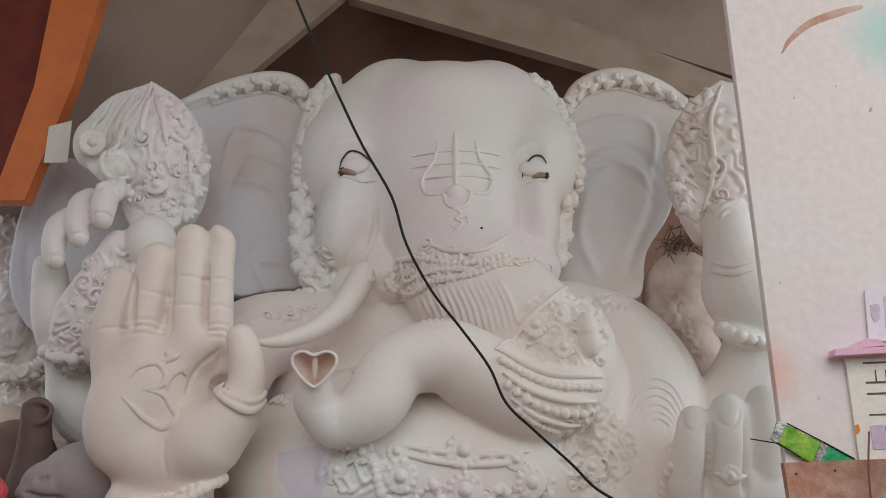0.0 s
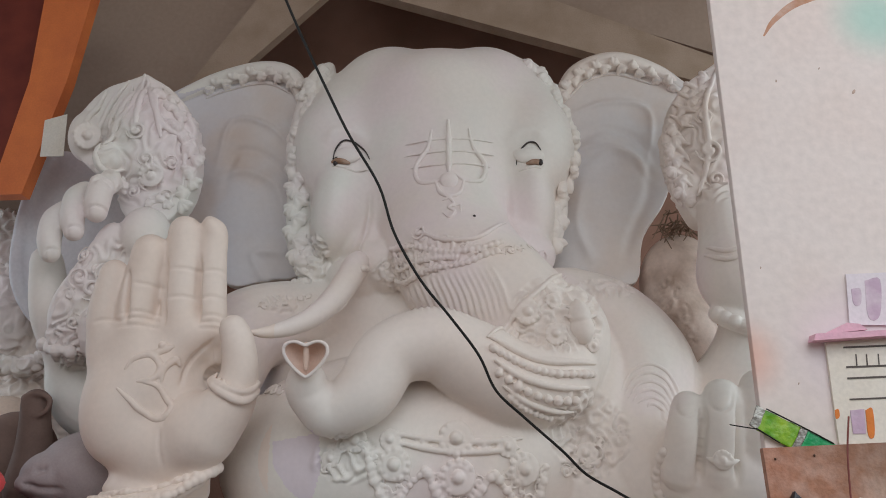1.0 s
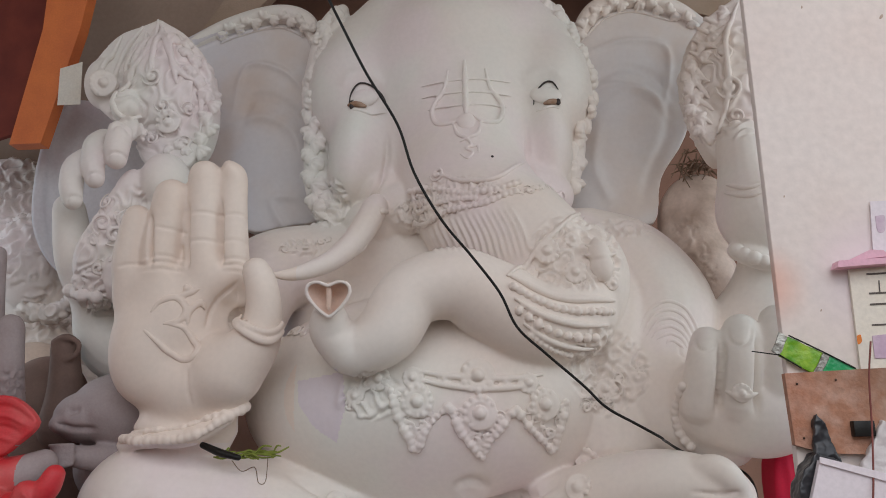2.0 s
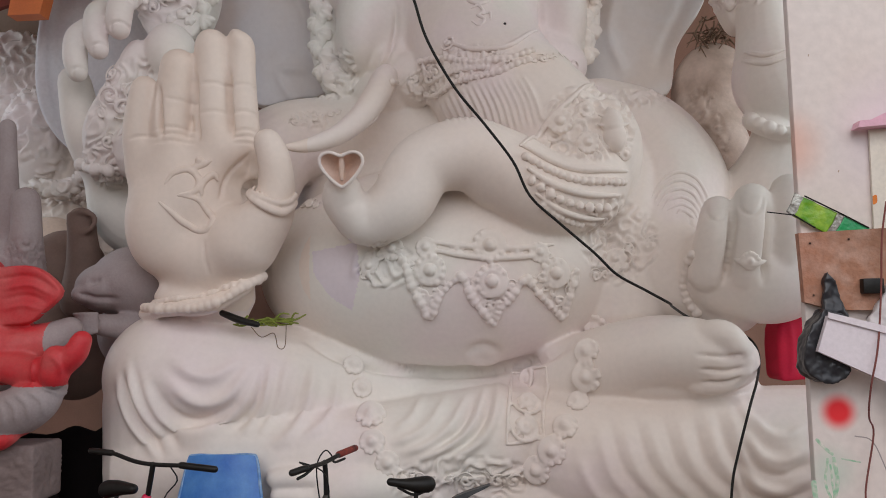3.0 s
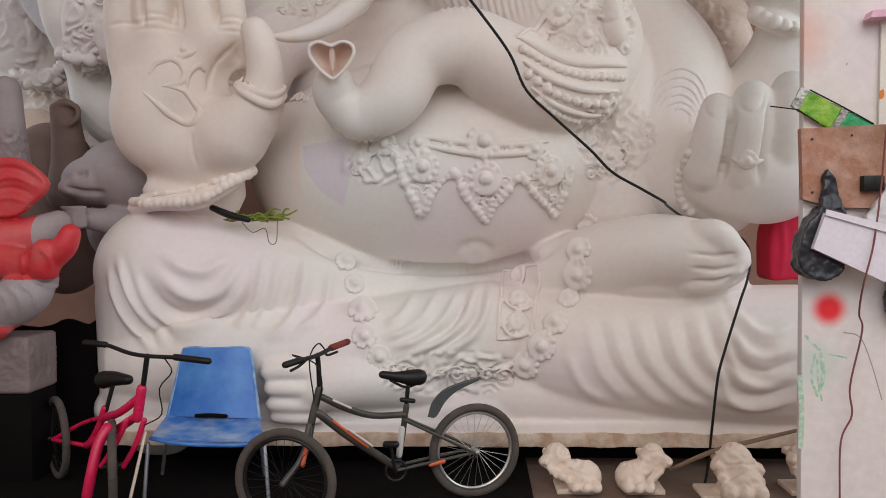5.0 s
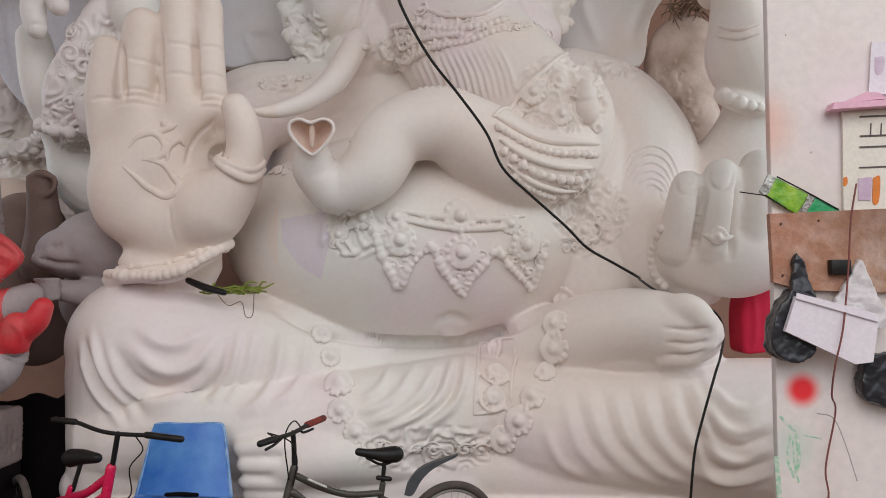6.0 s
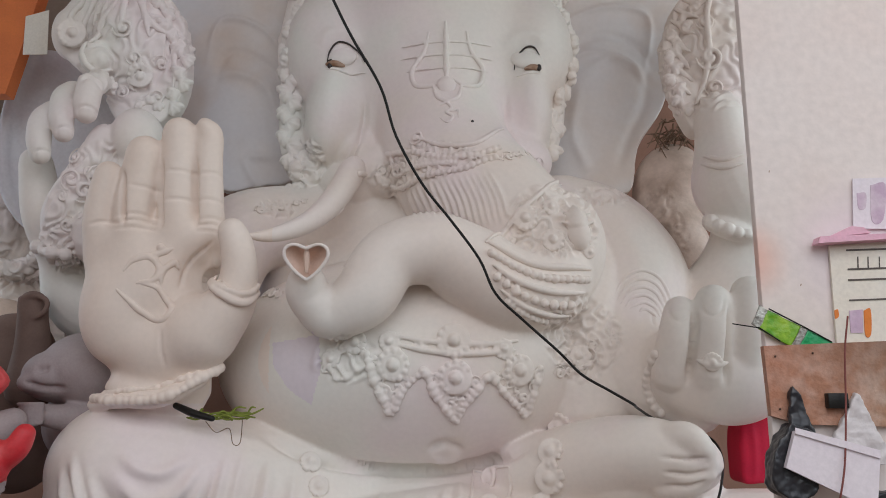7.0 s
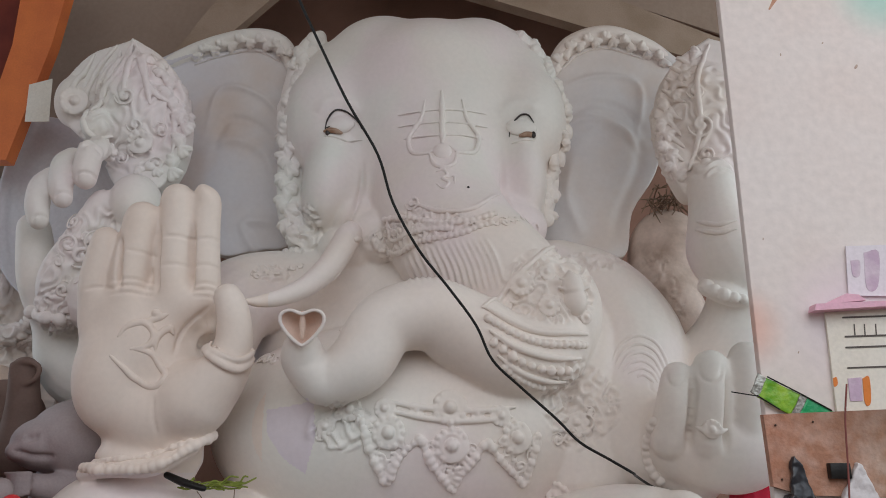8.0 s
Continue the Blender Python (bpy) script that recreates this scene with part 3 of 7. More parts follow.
melt(skin_mesh, ((-1.16, 1.04, 0.22), (5.0, 6.9, 0.25), (3.85, 6.3, 0.25)), 260)
melt(skin_mesh, ((-2.62, -1.5, 0.1), (4.9, 5.62, 0.1), (1.9, 3.0, 0.12)), 90)
melt(skin_mesh, ((-1.62, -1.1, 0.1), (4.9, 5.62, 0.1), (1.9, 2.75, 0.12)), 25)
_bm = bmesh.new()
_bm.from_mesh(skin_mesh)
statue_bvh = BVHTree.FromBMesh(_bm)
_bm.free()
K = Skin(skin_mesh)
for pts, w, h in (
    # between the fingers of the raised hand
    ([(-2.083, 5.3, 2.97), (-2.092, 5.3, 3.168), (-2.101, 5.3, 3.331)], 0.016, -0.06),
    ([(-1.843, 5.28, 2.966), (-1.863, 5.3, 3.149), (-1.857, 5.3, 3.413)], 0.016, -0.06),
    ([(-1.622, 5.3, 2.97), (-1.634, 5.3, 3.209), (-1.639, 5.3, 3.455)], 0.016, -0.06),
    # palm creases and finger joints
    ([(-1.764, 5.24, 2.287), (-1.753, 5.22, 2.411), (-1.679, 5.24, 2.523), (-1.573, 5.3, 2.587)], 0.014, -0.012),
    ([(-1.784, 5.22, 2.267), (-1.777, 5.22, 2.144), (-1.755, 5.28, 2.024)], 0.012, -0.011),
    ([(-1.706, 5.26, 2.544), (-1.638, 5.28, 2.735), (-1.5, 5.35, 2.883)], 0.012, -0.03),
    ([(-2.147, 5.25, 2.986), (-1.991, 5.22, 3.003), (-1.854, 5.25, 2.979)], 0.009, -0.013),
    ([(-2.152, 5.25, 3.029), (-1.997, 5.22, 3.046), (-1.859, 5.25, 3.029)], 0.008, -0.012),
    ([(-2.149, 5.25, 2.943), (-1.993, 5.22, 2.953), (-1.849, 5.25, 2.936)], 0.008, -0.011),
    ([(-1.623, 5.3, 2.978), (-1.51, 5.28, 2.99), (-1.417, 5.3, 2.971)], 0.009, -0.013),
    ([(-1.627, 5.3, 3.021), (-1.514, 5.28, 3.033), (-1.421, 5.3, 3.018)], 0.008, -0.012),
    ([(-1.619, 5.3, 2.939), (-1.506, 5.28, 2.943), (-1.413, 5.3, 2.924)], 0.008, -0.011),
    ([(-1.852, 5.27, 3.141), (-1.727, 5.24, 3.153), (-1.618, 5.28, 3.144)], 0.009, -0.011),
    ([(-1.632, 5.3, 3.149), (-1.526, 5.28, 3.16), (-1.429, 5.3, 3.145)], 0.009, -0.011),
    ([(-1.825, 5.25, 3.345), (-1.702, 5.22, 3.348), (-1.604, 5.25, 3.333)], 0.009, -0.012),
    ([(-1.613, 5.28, 3.337), (-1.518, 5.26, 3.348), (-1.424, 5.28, 3.333)], 0.009, -0.012),
    ([(-2.071, 5.25, 3.244), (-1.942, 5.22, 3.228), (-1.841, 5.25, 3.212)], 0.009, -0.009),
    ([(-2.336, 5.3, 2.977), (-2.226, 5.28, 2.997), (-2.094, 5.3, 2.97)], 0.009, -0.012),
    # belly: fold over the lap, navel, sash
    ([(-1.228, 5.682, 1.61), (-0.973, 5.626, 1.469), (-0.661, 5.706, 1.37), (-0.263, 5.863, 1.32), (0.153, 5.882, 1.335), (0.473, 5.698, 1.412), (0.699, 5.552, 1.523)], 0.03, -0.08),
    ([(-0.04, 5.635, 1.465), (0.081, 5.599, 1.511), (0.213, 5.689, 1.458)], 0.03, -0.035),
    ([(-0.026, 5.703, 1.414), (0.087, 5.783, 1.375), (0.193, 5.757, 1.407)], 0.03, 0.02),
    ([(-0.767, 5.419, 2.219), (-0.803, 5.423, 1.986)], 0.03, 0.025),
    # cloth over the bent knee
    ([(-2.241, 5.258, 1.366), (-2.082, 5.276, 1.079), (-1.901, 5.307, 0.959), (-1.697, 5.336, 1.027), (-1.519, 5.328, 1.215), (-1.439, 5.392, 1.419)], 0.055, 0.055),
    ([(-2.049, 5.242, 1.345), (-1.883, 5.261, 1.201), (-1.739, 5.288, 1.173), (-1.591, 5.312, 1.255), (-1.498, 5.394, 1.458)], 0.045, 0.045),
    ([(-2.145, 5.242, 1.328), (-1.987, 5.28, 1.096), (-1.807, 5.317, 1.05), (-1.613, 5.315, 1.153), (-1.486, 5.352, 1.345)], 0.035, -0.04),
    ([(-2.321, 5.288, 1.442), (-2.201, 5.255, 1.14), (-2.016, 5.274, 0.879)], 0.04, 0.045),
    ([(-2.289, 5.279, 1.442), (-2.142, 5.263, 1.1), (-1.943, 5.264, 0.872)], 0.03, -0.035),
    ([(-2.404, 5.308, 1.366), (-2.278, 5.282, 1.044), (-2.096, 5.261, 0.819)], 0.035, 0.045),
    ([(-2.355, 5.286, 1.367), (-2.24, 5.273, 1.063), (-2.057, 5.261, 0.83)], 0.025, -0.035),
    ([(-2.025, 5.28, 1.475), (-1.865, 5.266, 1.366), (-1.72, 5.293, 1.354), (-1.552, 5.377, 1.46)], 0.04, 0.03),
    ([(-1.364, 5.437, 1.454), (-1.412, 5.357, 1.153), (-1.526, 5.28, 0.957)], 0.04, 0.04),
    ([(-1.403, 5.404, 1.417), (-1.458, 5.344, 1.174), (-1.592, 5.307, 0.992)], 0.03, -0.035),
    ([(-1.269, 5.47, 1.45), (-1.302, 5.382, 1.187), (-1.411, 5.278, 0.956)], 0.035, 0.035),
    ([(-1.093, 5.513, 1.405), (-1.114, 5.433, 1.198), (-1.181, 5.304, 0.986), (-1.326, 5.242, 0.885)], 0.04, 0.04),
    ([(-1.155, 5.49, 1.408), (-1.181, 5.415, 1.2), (-1.257, 5.303, 0.987)], 0.03, -0.03),
    ([(-0.938, 5.554, 1.36), (-0.943, 5.482, 1.171), (-0.996, 5.337, 1.016), (-1.177, 5.253, 0.907)], 0.035, 0.035),
    # pleats in the middle of the lap
    ([(0.189, 5.747, 1.245), (0.134, 5.332, 1.017), (0.018, 5.281, 0.878), (-0.188, 5.259, 0.782)], 0.03, 0.04),
    ([(0.089, 5.597, 1.219), (0.002, 5.324, 1.001), (-0.168, 5.268, 0.864), (-0.41, 5.245, 0.773)], 0.03, 0.04),
    ([(0.129, 5.582, 1.22), (0.059, 5.323, 1.001), (-0.094, 5.272, 0.863), (-0.317, 5.25, 0.77)], 0.022, -0.03),
    ([(-0.033, 5.542, 1.187), (-0.137, 5.325, 1.004), (-0.298, 5.268, 0.884), (-0.483, 5.248, 0.835)], 0.03, 0.035),
    ([(0.025, 5.526, 1.188), (-0.073, 5.318, 0.992), (-0.223, 5.268, 0.876)], 0.022, -0.03),
    ([(-0.173, 5.592, 1.185), (-0.273, 5.339, 1.023), (-0.41, 5.281, 0.929), (-0.54, 5.264, 0.896)], 0.03, 0.03),
    ([(-0.337, 5.671, 1.181), (-0.414, 5.359, 1.041), (-0.524, 5.305, 0.975)], 0.03, 0.025),
    # cloth over the other knee
    ([(0.673, 5.226, 0.804), (0.776, 5.234, 0.585), (0.958, 5.266, 0.468)], 0.035, 0.022),
    ([(0.804, 5.277, 1.013), (0.88, 5.184, 0.701), (1.08, 5.244, 0.472)], 0.035, 0.015),
    ([(0.964, 5.283, 1.046), (1.028, 5.162, 0.757), (1.213, 5.188, 0.536), (1.414, 5.227, 0.437)], 0.035, 0.015),
    ([(0.889, 5.276, 1.03), (0.957, 5.171, 0.738), (1.146, 5.212, 0.507)], 0.025, -0.014),
    ([(1.125, 5.269, 1.045), (1.201, 5.146, 0.757), (1.385, 5.166, 0.55), (1.621, 5.204, 0.44)], 0.035, 0.017),
    ([(1.053, 5.275, 1.045), (1.118, 5.154, 0.757), (1.306, 5.178, 0.538)], 0.025, -0.014),
    ([(1.315, 5.272, 1.06), (1.375, 5.135, 0.774), (1.573, 5.147, 0.559), (1.894, 5.183, 0.442)], 0.04, 0.019),
    ([(1.227, 5.268, 1.051), (1.292, 5.14, 0.767), (1.478, 5.158, 0.551)], 0.025, -0.014),
    ([(1.498, 5.277, 1.074), (1.548, 5.125, 0.791), (1.757, 5.116, 0.616), (2.049, 5.12, 0.559)], 0.04, 0.019),
    ([(1.411, 5.276, 1.069), (1.465, 5.129, 0.774), (1.674, 5.135, 0.567)], 0.028, -0.015),
    ([(1.661, 5.35, 1.137), (1.682, 5.137, 0.875), (1.86, 5.099, 0.739), (2.053, 5.093, 0.72)], 0.04, 0.019),
    ([(1.569, 5.272, 1.074), (1.614, 5.129, 0.835), (1.807, 5.105, 0.669), (2.045, 5.1, 0.639)], 0.028, -0.015),
    ([(1.739, 5.355, 1.209), (1.768, 5.198, 1.007), (1.913, 5.128, 0.891), (2.074, 5.124, 0.889)], 0.04, 0.015),
    ([(1.697, 5.14, 0.989), (1.783, 5.12, 0.839), (1.914, 5.1, 0.796), (2.106, 5.1, 0.877)], 0.035, 0.03),
    ([(1.66, 5.14, 0.854), (1.745, 5.12, 0.679), (1.894, 5.1, 0.63), (2.103, 5.1, 0.7)], 0.035, 0.032),
    ([(1.577, 5.14, 0.711), (1.714, 5.14, 0.515), (1.881, 5.12, 0.467), (2.108, 5.12, 0.53)], 0.035, 0.03),
    ([(1.675, 5.14, 0.918), (1.764, 5.12, 0.757), (1.902, 5.1, 0.711), (2.104, 5.1, 0.788)], 0.024, -0.026),
    ([(1.624, 5.14, 0.775), (1.727, 5.12, 0.594), (1.886, 5.1, 0.549), (2.101, 5.1, 0.619)], 0.024, -0.026),
    ([(1.776, 5.14, 1.068), (1.854, 5.12, 0.963), (1.968, 5.1, 0.937), (2.108, 5.1, 1.0)], 0.03, 0.024),
    # ears
    ([(-2.141, 6.097, 4.824), (-2.016, 6.9, 5.319), (-1.626, 6.9, 5.243), (-1.293, 6.445, 4.843)], 0.03, 0.03),
    ([(1.224, 6.9, 5.328), (1.636, 6.9, 5.453), (2.007, 6.9, 5.335), (1.925, 6.166, 4.708)], 0.03, 0.03),
    ([(1.333, 6.9, 4.767), (1.66, 6.9, 4.945), (1.965, 6.9, 4.773)], 0.05, 0.03),
    ([(1.328, 6.9, 4.653), (1.256, 6.9, 4.205), (1.391, 6.9, 3.83)], 0.05, 0.03),
    ([(1.144, 6.564, 4.922), (1.539, 6.9, 5.168), (1.88, 6.9, 5.064), (2.06, 6.9, 4.774)], 0.045, -0.03),
    ([(1.235, 6.9, 4.941), (1.504, 6.9, 5.002), (1.815, 6.9, 4.888), (1.979, 6.9, 4.602)], 0.035, 0.03),
    ([(1.925, 6.9, 4.947), (1.948, 6.9, 4.545), (1.766, 6.9, 4.156), (1.643, 6.9, 3.832)], 0.05, -0.03),
    ([(-2.061, 6.103, 4.537), (-1.929, 6.9, 5.001), (-1.539, 6.9, 4.857), (-1.298, 6.404, 4.363)], 0.045, -0.03),
    ([(-2.217, 6.9, 4.676), (-1.855, 6.9, 4.796), (-1.547, 6.9, 4.625), (-1.436, 6.9, 4.232)], 0.045, 0.03),
    ([(-1.501, 5.308, 3.562), (-1.722, 6.9, 3.956), (-1.416, 6.9, 3.986)], 0.045, 0.03),
    # brow, cheek edges
    ([(-0.962, 6.1, 4.705), (-0.868, 6.08, 4.812), (-0.722, 6.06, 4.812), (-0.589, 6.06, 4.696)], 0.05, 0.022),
    ([(0.566, 6.06, 4.674), (0.688, 6.06, 4.778), (0.833, 6.08, 4.788), (0.937, 6.1, 4.692)], 0.05, 0.022),
    ([(-0.566, 6.05, 4.272), (-0.576, 6.05, 4.024), (-0.659, 6.05, 3.758), (-0.787, 6.1, 3.617)], 0.022, -0.05),
    ([(0.59, 6.08, 4.258), (0.601, 6.08, 3.985), (0.659, 6.08, 3.768), (0.741, 6.1, 3.703)], 0.02, -0.045),
    ([(-0.309, 5.98, 4.751), (-0.118, 5.95, 4.48), (-0.069, 5.9, 4.21)], 0.09, -0.012),
    ([(0.538, 5.98, 4.749), (0.391, 5.95, 4.479), (0.317, 5.9, 4.21)], 0.09, -0.012),
    # toes
    ([(1.43, 5.145, 1.453), (1.606, 5.141, 1.436), (1.728, 5.136, 1.449)], 0.012, -0.025),
    ([(1.449, 5.154, 1.359), (1.607, 5.148, 1.346), (1.732, 5.152, 1.37)], 0.012, -0.025),
    ([(1.459, 5.196, 1.276), (1.609, 5.162, 1.273), (1.714, 5.155, 1.309)], 0.012, -0.025),
    # fingers of the resting hand
    ([(1.751, 5.294, 2.393), (1.712, 5.251, 2.163), (1.684, 5.32, 1.909)], 0.018, -0.07),
    ([(1.974, 5.247, 2.418), (1.94, 5.206, 2.191), (1.911, 5.255, 1.901)], 0.018, -0.07),
    ([(1.6, 5.38, 2.455), (1.586, 5.301, 2.36), (1.63, 5.256, 2.323), (1.695, 5.268, 2.353), (1.732, 5.317, 2.442)], 0.01, -0.014),
    ([(1.806, 5.303, 2.499), (1.789, 5.251, 2.394), (1.835, 5.201, 2.348), (1.906, 5.207, 2.385), (1.944, 5.251, 2.488)], 0.01, -0.014),
    # nails of the upper hand
    ([(-2.666, 5.64, 3.888), (-2.658, 5.62, 3.954), (-2.596, 5.6, 3.974), (-2.546, 5.62, 3.954), (-2.536, 5.64, 3.888)], 0.009, -0.016),
    ([(-2.82, 5.64, 3.738), (-2.812, 5.62, 3.804), (-2.751, 5.6, 3.824), (-2.701, 5.62, 3.804), (-2.692, 5.64, 3.738)], 0.009, -0.016),
    ([(-2.977, 5.64, 3.568), (-2.969, 5.62, 3.633), (-2.908, 5.6, 3.653), (-2.859, 5.62, 3.633), (-2.849, 5.64, 3.568)], 0.009, -0.016),
):
    K.line(pts, w, h)
# ribs of the trunk
rib_a, rib_b, rib_c, rib_d = (Vector(v) for v in ((-0.26, 6.008, 3.381), (0.403, 5.49, 3.412), (-0.118, 5.163, 3.007), (0.534, 5.451, 3.034)))
for i in range(16):
    s = i / 15
    top, low = rib_a.lerp(rib_b, s), rib_c.lerp(rib_d, s)
    mid = (top + low) / 2 + Vector((0.02, 0, 0))
    K.line([top, mid, low], 0.013, 0.022)
# carved scrollwork
K.scrolls((-2.496, 5.937, 4.686), (0.48, 0.56), 0.018, 6)
K.scrolls((2.249, 6.027, 4.592), (0.40, 0.58), 0.016, 6)
K.scrolls((-2.678, 5.776, 3.399), (0.18, 0.42), 0.022, 7, turn=-30)
K.scrolls((-2.873, 5.863, 2.942), (0.18, 0.16), 0.03, 10)
K.scrolls((-1.11, 6.293, 3.715), (0.22, 0.22), 0.03, 9, depth=0.3)
K.scrolls((-1.237, 6.061, 3.294), (0.16, 0.08), 0.02, 9, depth=0.2)
K.scrolls((0.864, 5.442, 3.056), (0.36, 0.30), 0.022, 10)
K.scrolls((1.326, 6.142, 3.413), (0.26, 0.10), 0.022, 9)
K.scrolls((-0.088, 5.687, 3.555), (0.45, 0.16), 0.02, 10)
K.scrolls((1.063, 5.7, 2.248), (0.30, 0.30), 0.02, 9)
K.scrolls((-0.567, 5.363, 2.073), (0.22, 0.16), 0.025, 10, depth=0.2)
K.scrolls((1.035, 5.686, 2.115), (0.20, 0.20), 0.022, 10)
K.scrolls((-0.062, 5.293, 0.656), (0.50, 0.16), 0.025, 9)

K.blob((-1.577, 5.3, 2.67), 0.11, -0.08)
K.blob((-1.511, 5.35, 2.786), 0.07, -0.05)
K.done()
O = Clay()


def normal_at(p):
    hit = statue_bvh.find_nearest(Vector(p))
    n = hit[1].copy()
    return hit[0], (n if n.y < 0 else -n)


def disc_frame(p):
    c, n = normal_at(p)
    u = n.cross(Vector((0, 0, 1))).normalized()
    return c, n, u, n.cross(u).normalized()


def ridge(points, r, slot=0, lift=0.3, snap=True, steps=5):
    q = spline(points, steps)
    rows = []
    for i, p in enumerate(q):
        c, n = normal_at(p) if snap else (Vector(p), Vector((0, -1, 0)))
        rows.append((tuple(c + n * r * lift), r * (0.5 + 0.5 * min(1, 4 * min(i, len(q) - 1 - i) / len(q)))))
    O.tube(rows, seg=8, straight=True, slot=slot)


def beads(points, r, gap=1.7, jitter=0.15):
    q = spline(points, 12)
    d = np.concatenate([[0], np.cumsum(np.linalg.norm(np.diff(q, axis=0), axis=1))])
    for s in np.arange(0, d[-1], r * gap):
        p = [np.interp(s, d, q[:, k]) for k in range(3)]
        c, n = normal_at(p)
        k = r * (1 + random.uniform(-jitter, jitter))
        O.ball(c + n * k * 0.15, k, seg=10, rings=6)


def rosette(p, r, petals=9):
    c, n, u, v = disc_frame(p)
    O.ball(c + n * r * 0.25, r * 0.34, seg=10, rings=6)
    ring = [(tuple(c + n * r * 0.1 + (u * math.cos(a) + v * math.sin(a)) * r * 0.55), r * 0.12) for a in np.linspace(0, 2 * math.pi, 19)]
    O.tube(ring, seg=7, straight=True, caps=False)
    O.ball(c, (r * 0.95, r * 0.2, r * 0.95), seg=16, rings=8)
    for i in range(petals + 3):
        a = 2 * math.pi * i / (petals + 3) + random.uniform(-0.1, 0.1)
        O.ball(c + n * r * 0.05 + (u * math.cos(a) + v * math.sin(a)) * r * 0.76, r * random.uniform(0.17, 0.22), seg=8, rings=5)


def curl(p, r, spin=1, start=0.0):
    c, n, u, v = disc_frame(p)
    rows = []
    for i in range(22):
        s = i / 21
        a = start + spin * s * 9.0
        rows.append((tuple(c + n * r * 0.12 + (u * math.cos(a) + v * math.sin(a)) * r * (1 - 0.85 * s)), r * (0.1 + 0.16 * s)))
    O.tube(rows, seg=7, straight=True)


def foliage(centre, spread, count, r):
    """Carved leaf scrolls strewn over an oval on the statue's skin."""
    c = Vector(centre)
    for i in range(count):
        a, k = i * 2.4, math.sqrt((i + 0.5) / count)
        p = c + Vector((spread[0] * k * math.cos(a), 0, spread[1] * k * math.sin(a)))
        if (normal_at(p)[0] - p).length < 0.2:
            curl(p, r * random.uniform(0.6, 1.25), random.choice((1, -1)), random.uniform(0, 6.28))


def curls(points, r, gap=1.5):
    q = spline(points, 12)
    d = np.concatenate([[0], np.cumsum(np.linalg.norm(np.diff(q, axis=0), axis=1))])
    for i, s in enumerate(np.arange(0, d[-1], r * gap)):
        curl([np.interp(s, d, q[:, k]) for k in range(3)], r * random.uniform(0.6, 1.2), 1 if random.random() < 0.5 else -1, random.uniform(0, 6.28))


def acanthus(points, r, gap=0.95):
    """A strip of overlapping carved leaves, fanned out to both sides of a line."""
    q = spline(points, 12)
    d = np.concatenate([[0], np.cumsum(np.linalg.norm(np.diff(q, axis=0), axis=1))])
    for i, s in enumerate(np.arange(0, d[-1], r * gap)):
        p = Vector([np.interp(s, d, q[:, k]) for k in range(3)])
        t = Vector([np.interp(s + 0.02, d, q[:, k]) - np.interp(s - 0.02, d, q[:, k]) for k in range(3)]).normalized()
        c, n = normal_at(p)
        b = n.cross(t).normalized()
        side = 1 if i % 2 else -1
        for k in (-1, 0, 1):
            a = side * radians(58 + 38 * k + random.uniform(-9, 9))
            w = (t * math.cos(a) + b * math.sin(a)).normalized()
            g = r * random.uniform(0.85, 1.15)
            O.tube([(tuple(c), r * 0.22), (tuple(c + n * r * 0.1 + w * g * 0.42), r * 0.3), (tuple(c + n * r * 0.04 + w * g * 0.62), r * 0.26)], seg=8, steps=3)
            O.tube([(tuple(c + n * r * 0.24), r * 0.05), (tuple(c + n * r * 0.36 + w * g * 0.4), r * 0.07), (tuple(c + n * r * 0.26 + w * g * 0.75), r * 0.05)], seg=6, steps=3)
        if i % 3 == 0:
            curl(c + b * side * r * 0.3, r * 0.55, side, random.uniform(0, 6.28))


# eyes: heavy lids, dark lash lines and narrow brown irises
for lid, arch, slit, iris, side in (
        ((-0.757, 6.06, 4.603), [(-0.892, 6.1, 4.538), (-0.87, 6.08, 4.633), (-0.801, 6.07, 4.717), (-0.713, 6.06, 4.707), (-0.644, 6.06, 4.634), (-0.601, 6.08, 4.549)], [(-0.889, 6.1, 4.564), (-0.823, 6.07, 4.576), (-0.727, 6.06, 4.561), (-0.613, 6.07, 4.529)], (-0.811, 6.06, 4.535), -1),
        ((0.763, 6.07, 4.574), [(0.638, 6.07, 4.502), (0.673, 6.07, 4.585), (0.752, 6.07, 4.668), (0.824, 6.08, 4.672), (0.875, 6.09, 4.609)], [(0.652, 6.07, 4.512), (0.747, 6.07, 4.533), (0.824, 6.08, 4.542), (0.892, 6.1, 4.531)], (0.827, 6.07, 4.512), 1)):
    c, n = normal_at(lid)
    O.ball(c - n * 0.015, (0.135, 0.05, 0.09), (-12, 8 * side, 0))
    ridge(arch, 0.008, slot=3, lift=1.2)
    ridge([Vector(p) - Vector((0, 0, 0.068)) for p in slit], 0.016, lift=0.3)
    inner = slit[:3] if side < 0 else slit[1:]
    ridge([Vector(p) - Vector((0, 0, 0.03)) for p in inner], 0.026, slot=4, lift=0.6)
    c, n = normal_at(iris)
    O.ball(c + n * 0.02 + Vector((0.045 * side, 0, -0.006)), (0.02, 0.016, 0.03), slot=3)
    ridge(inner, 0.006, slot=3, lift=2.6)
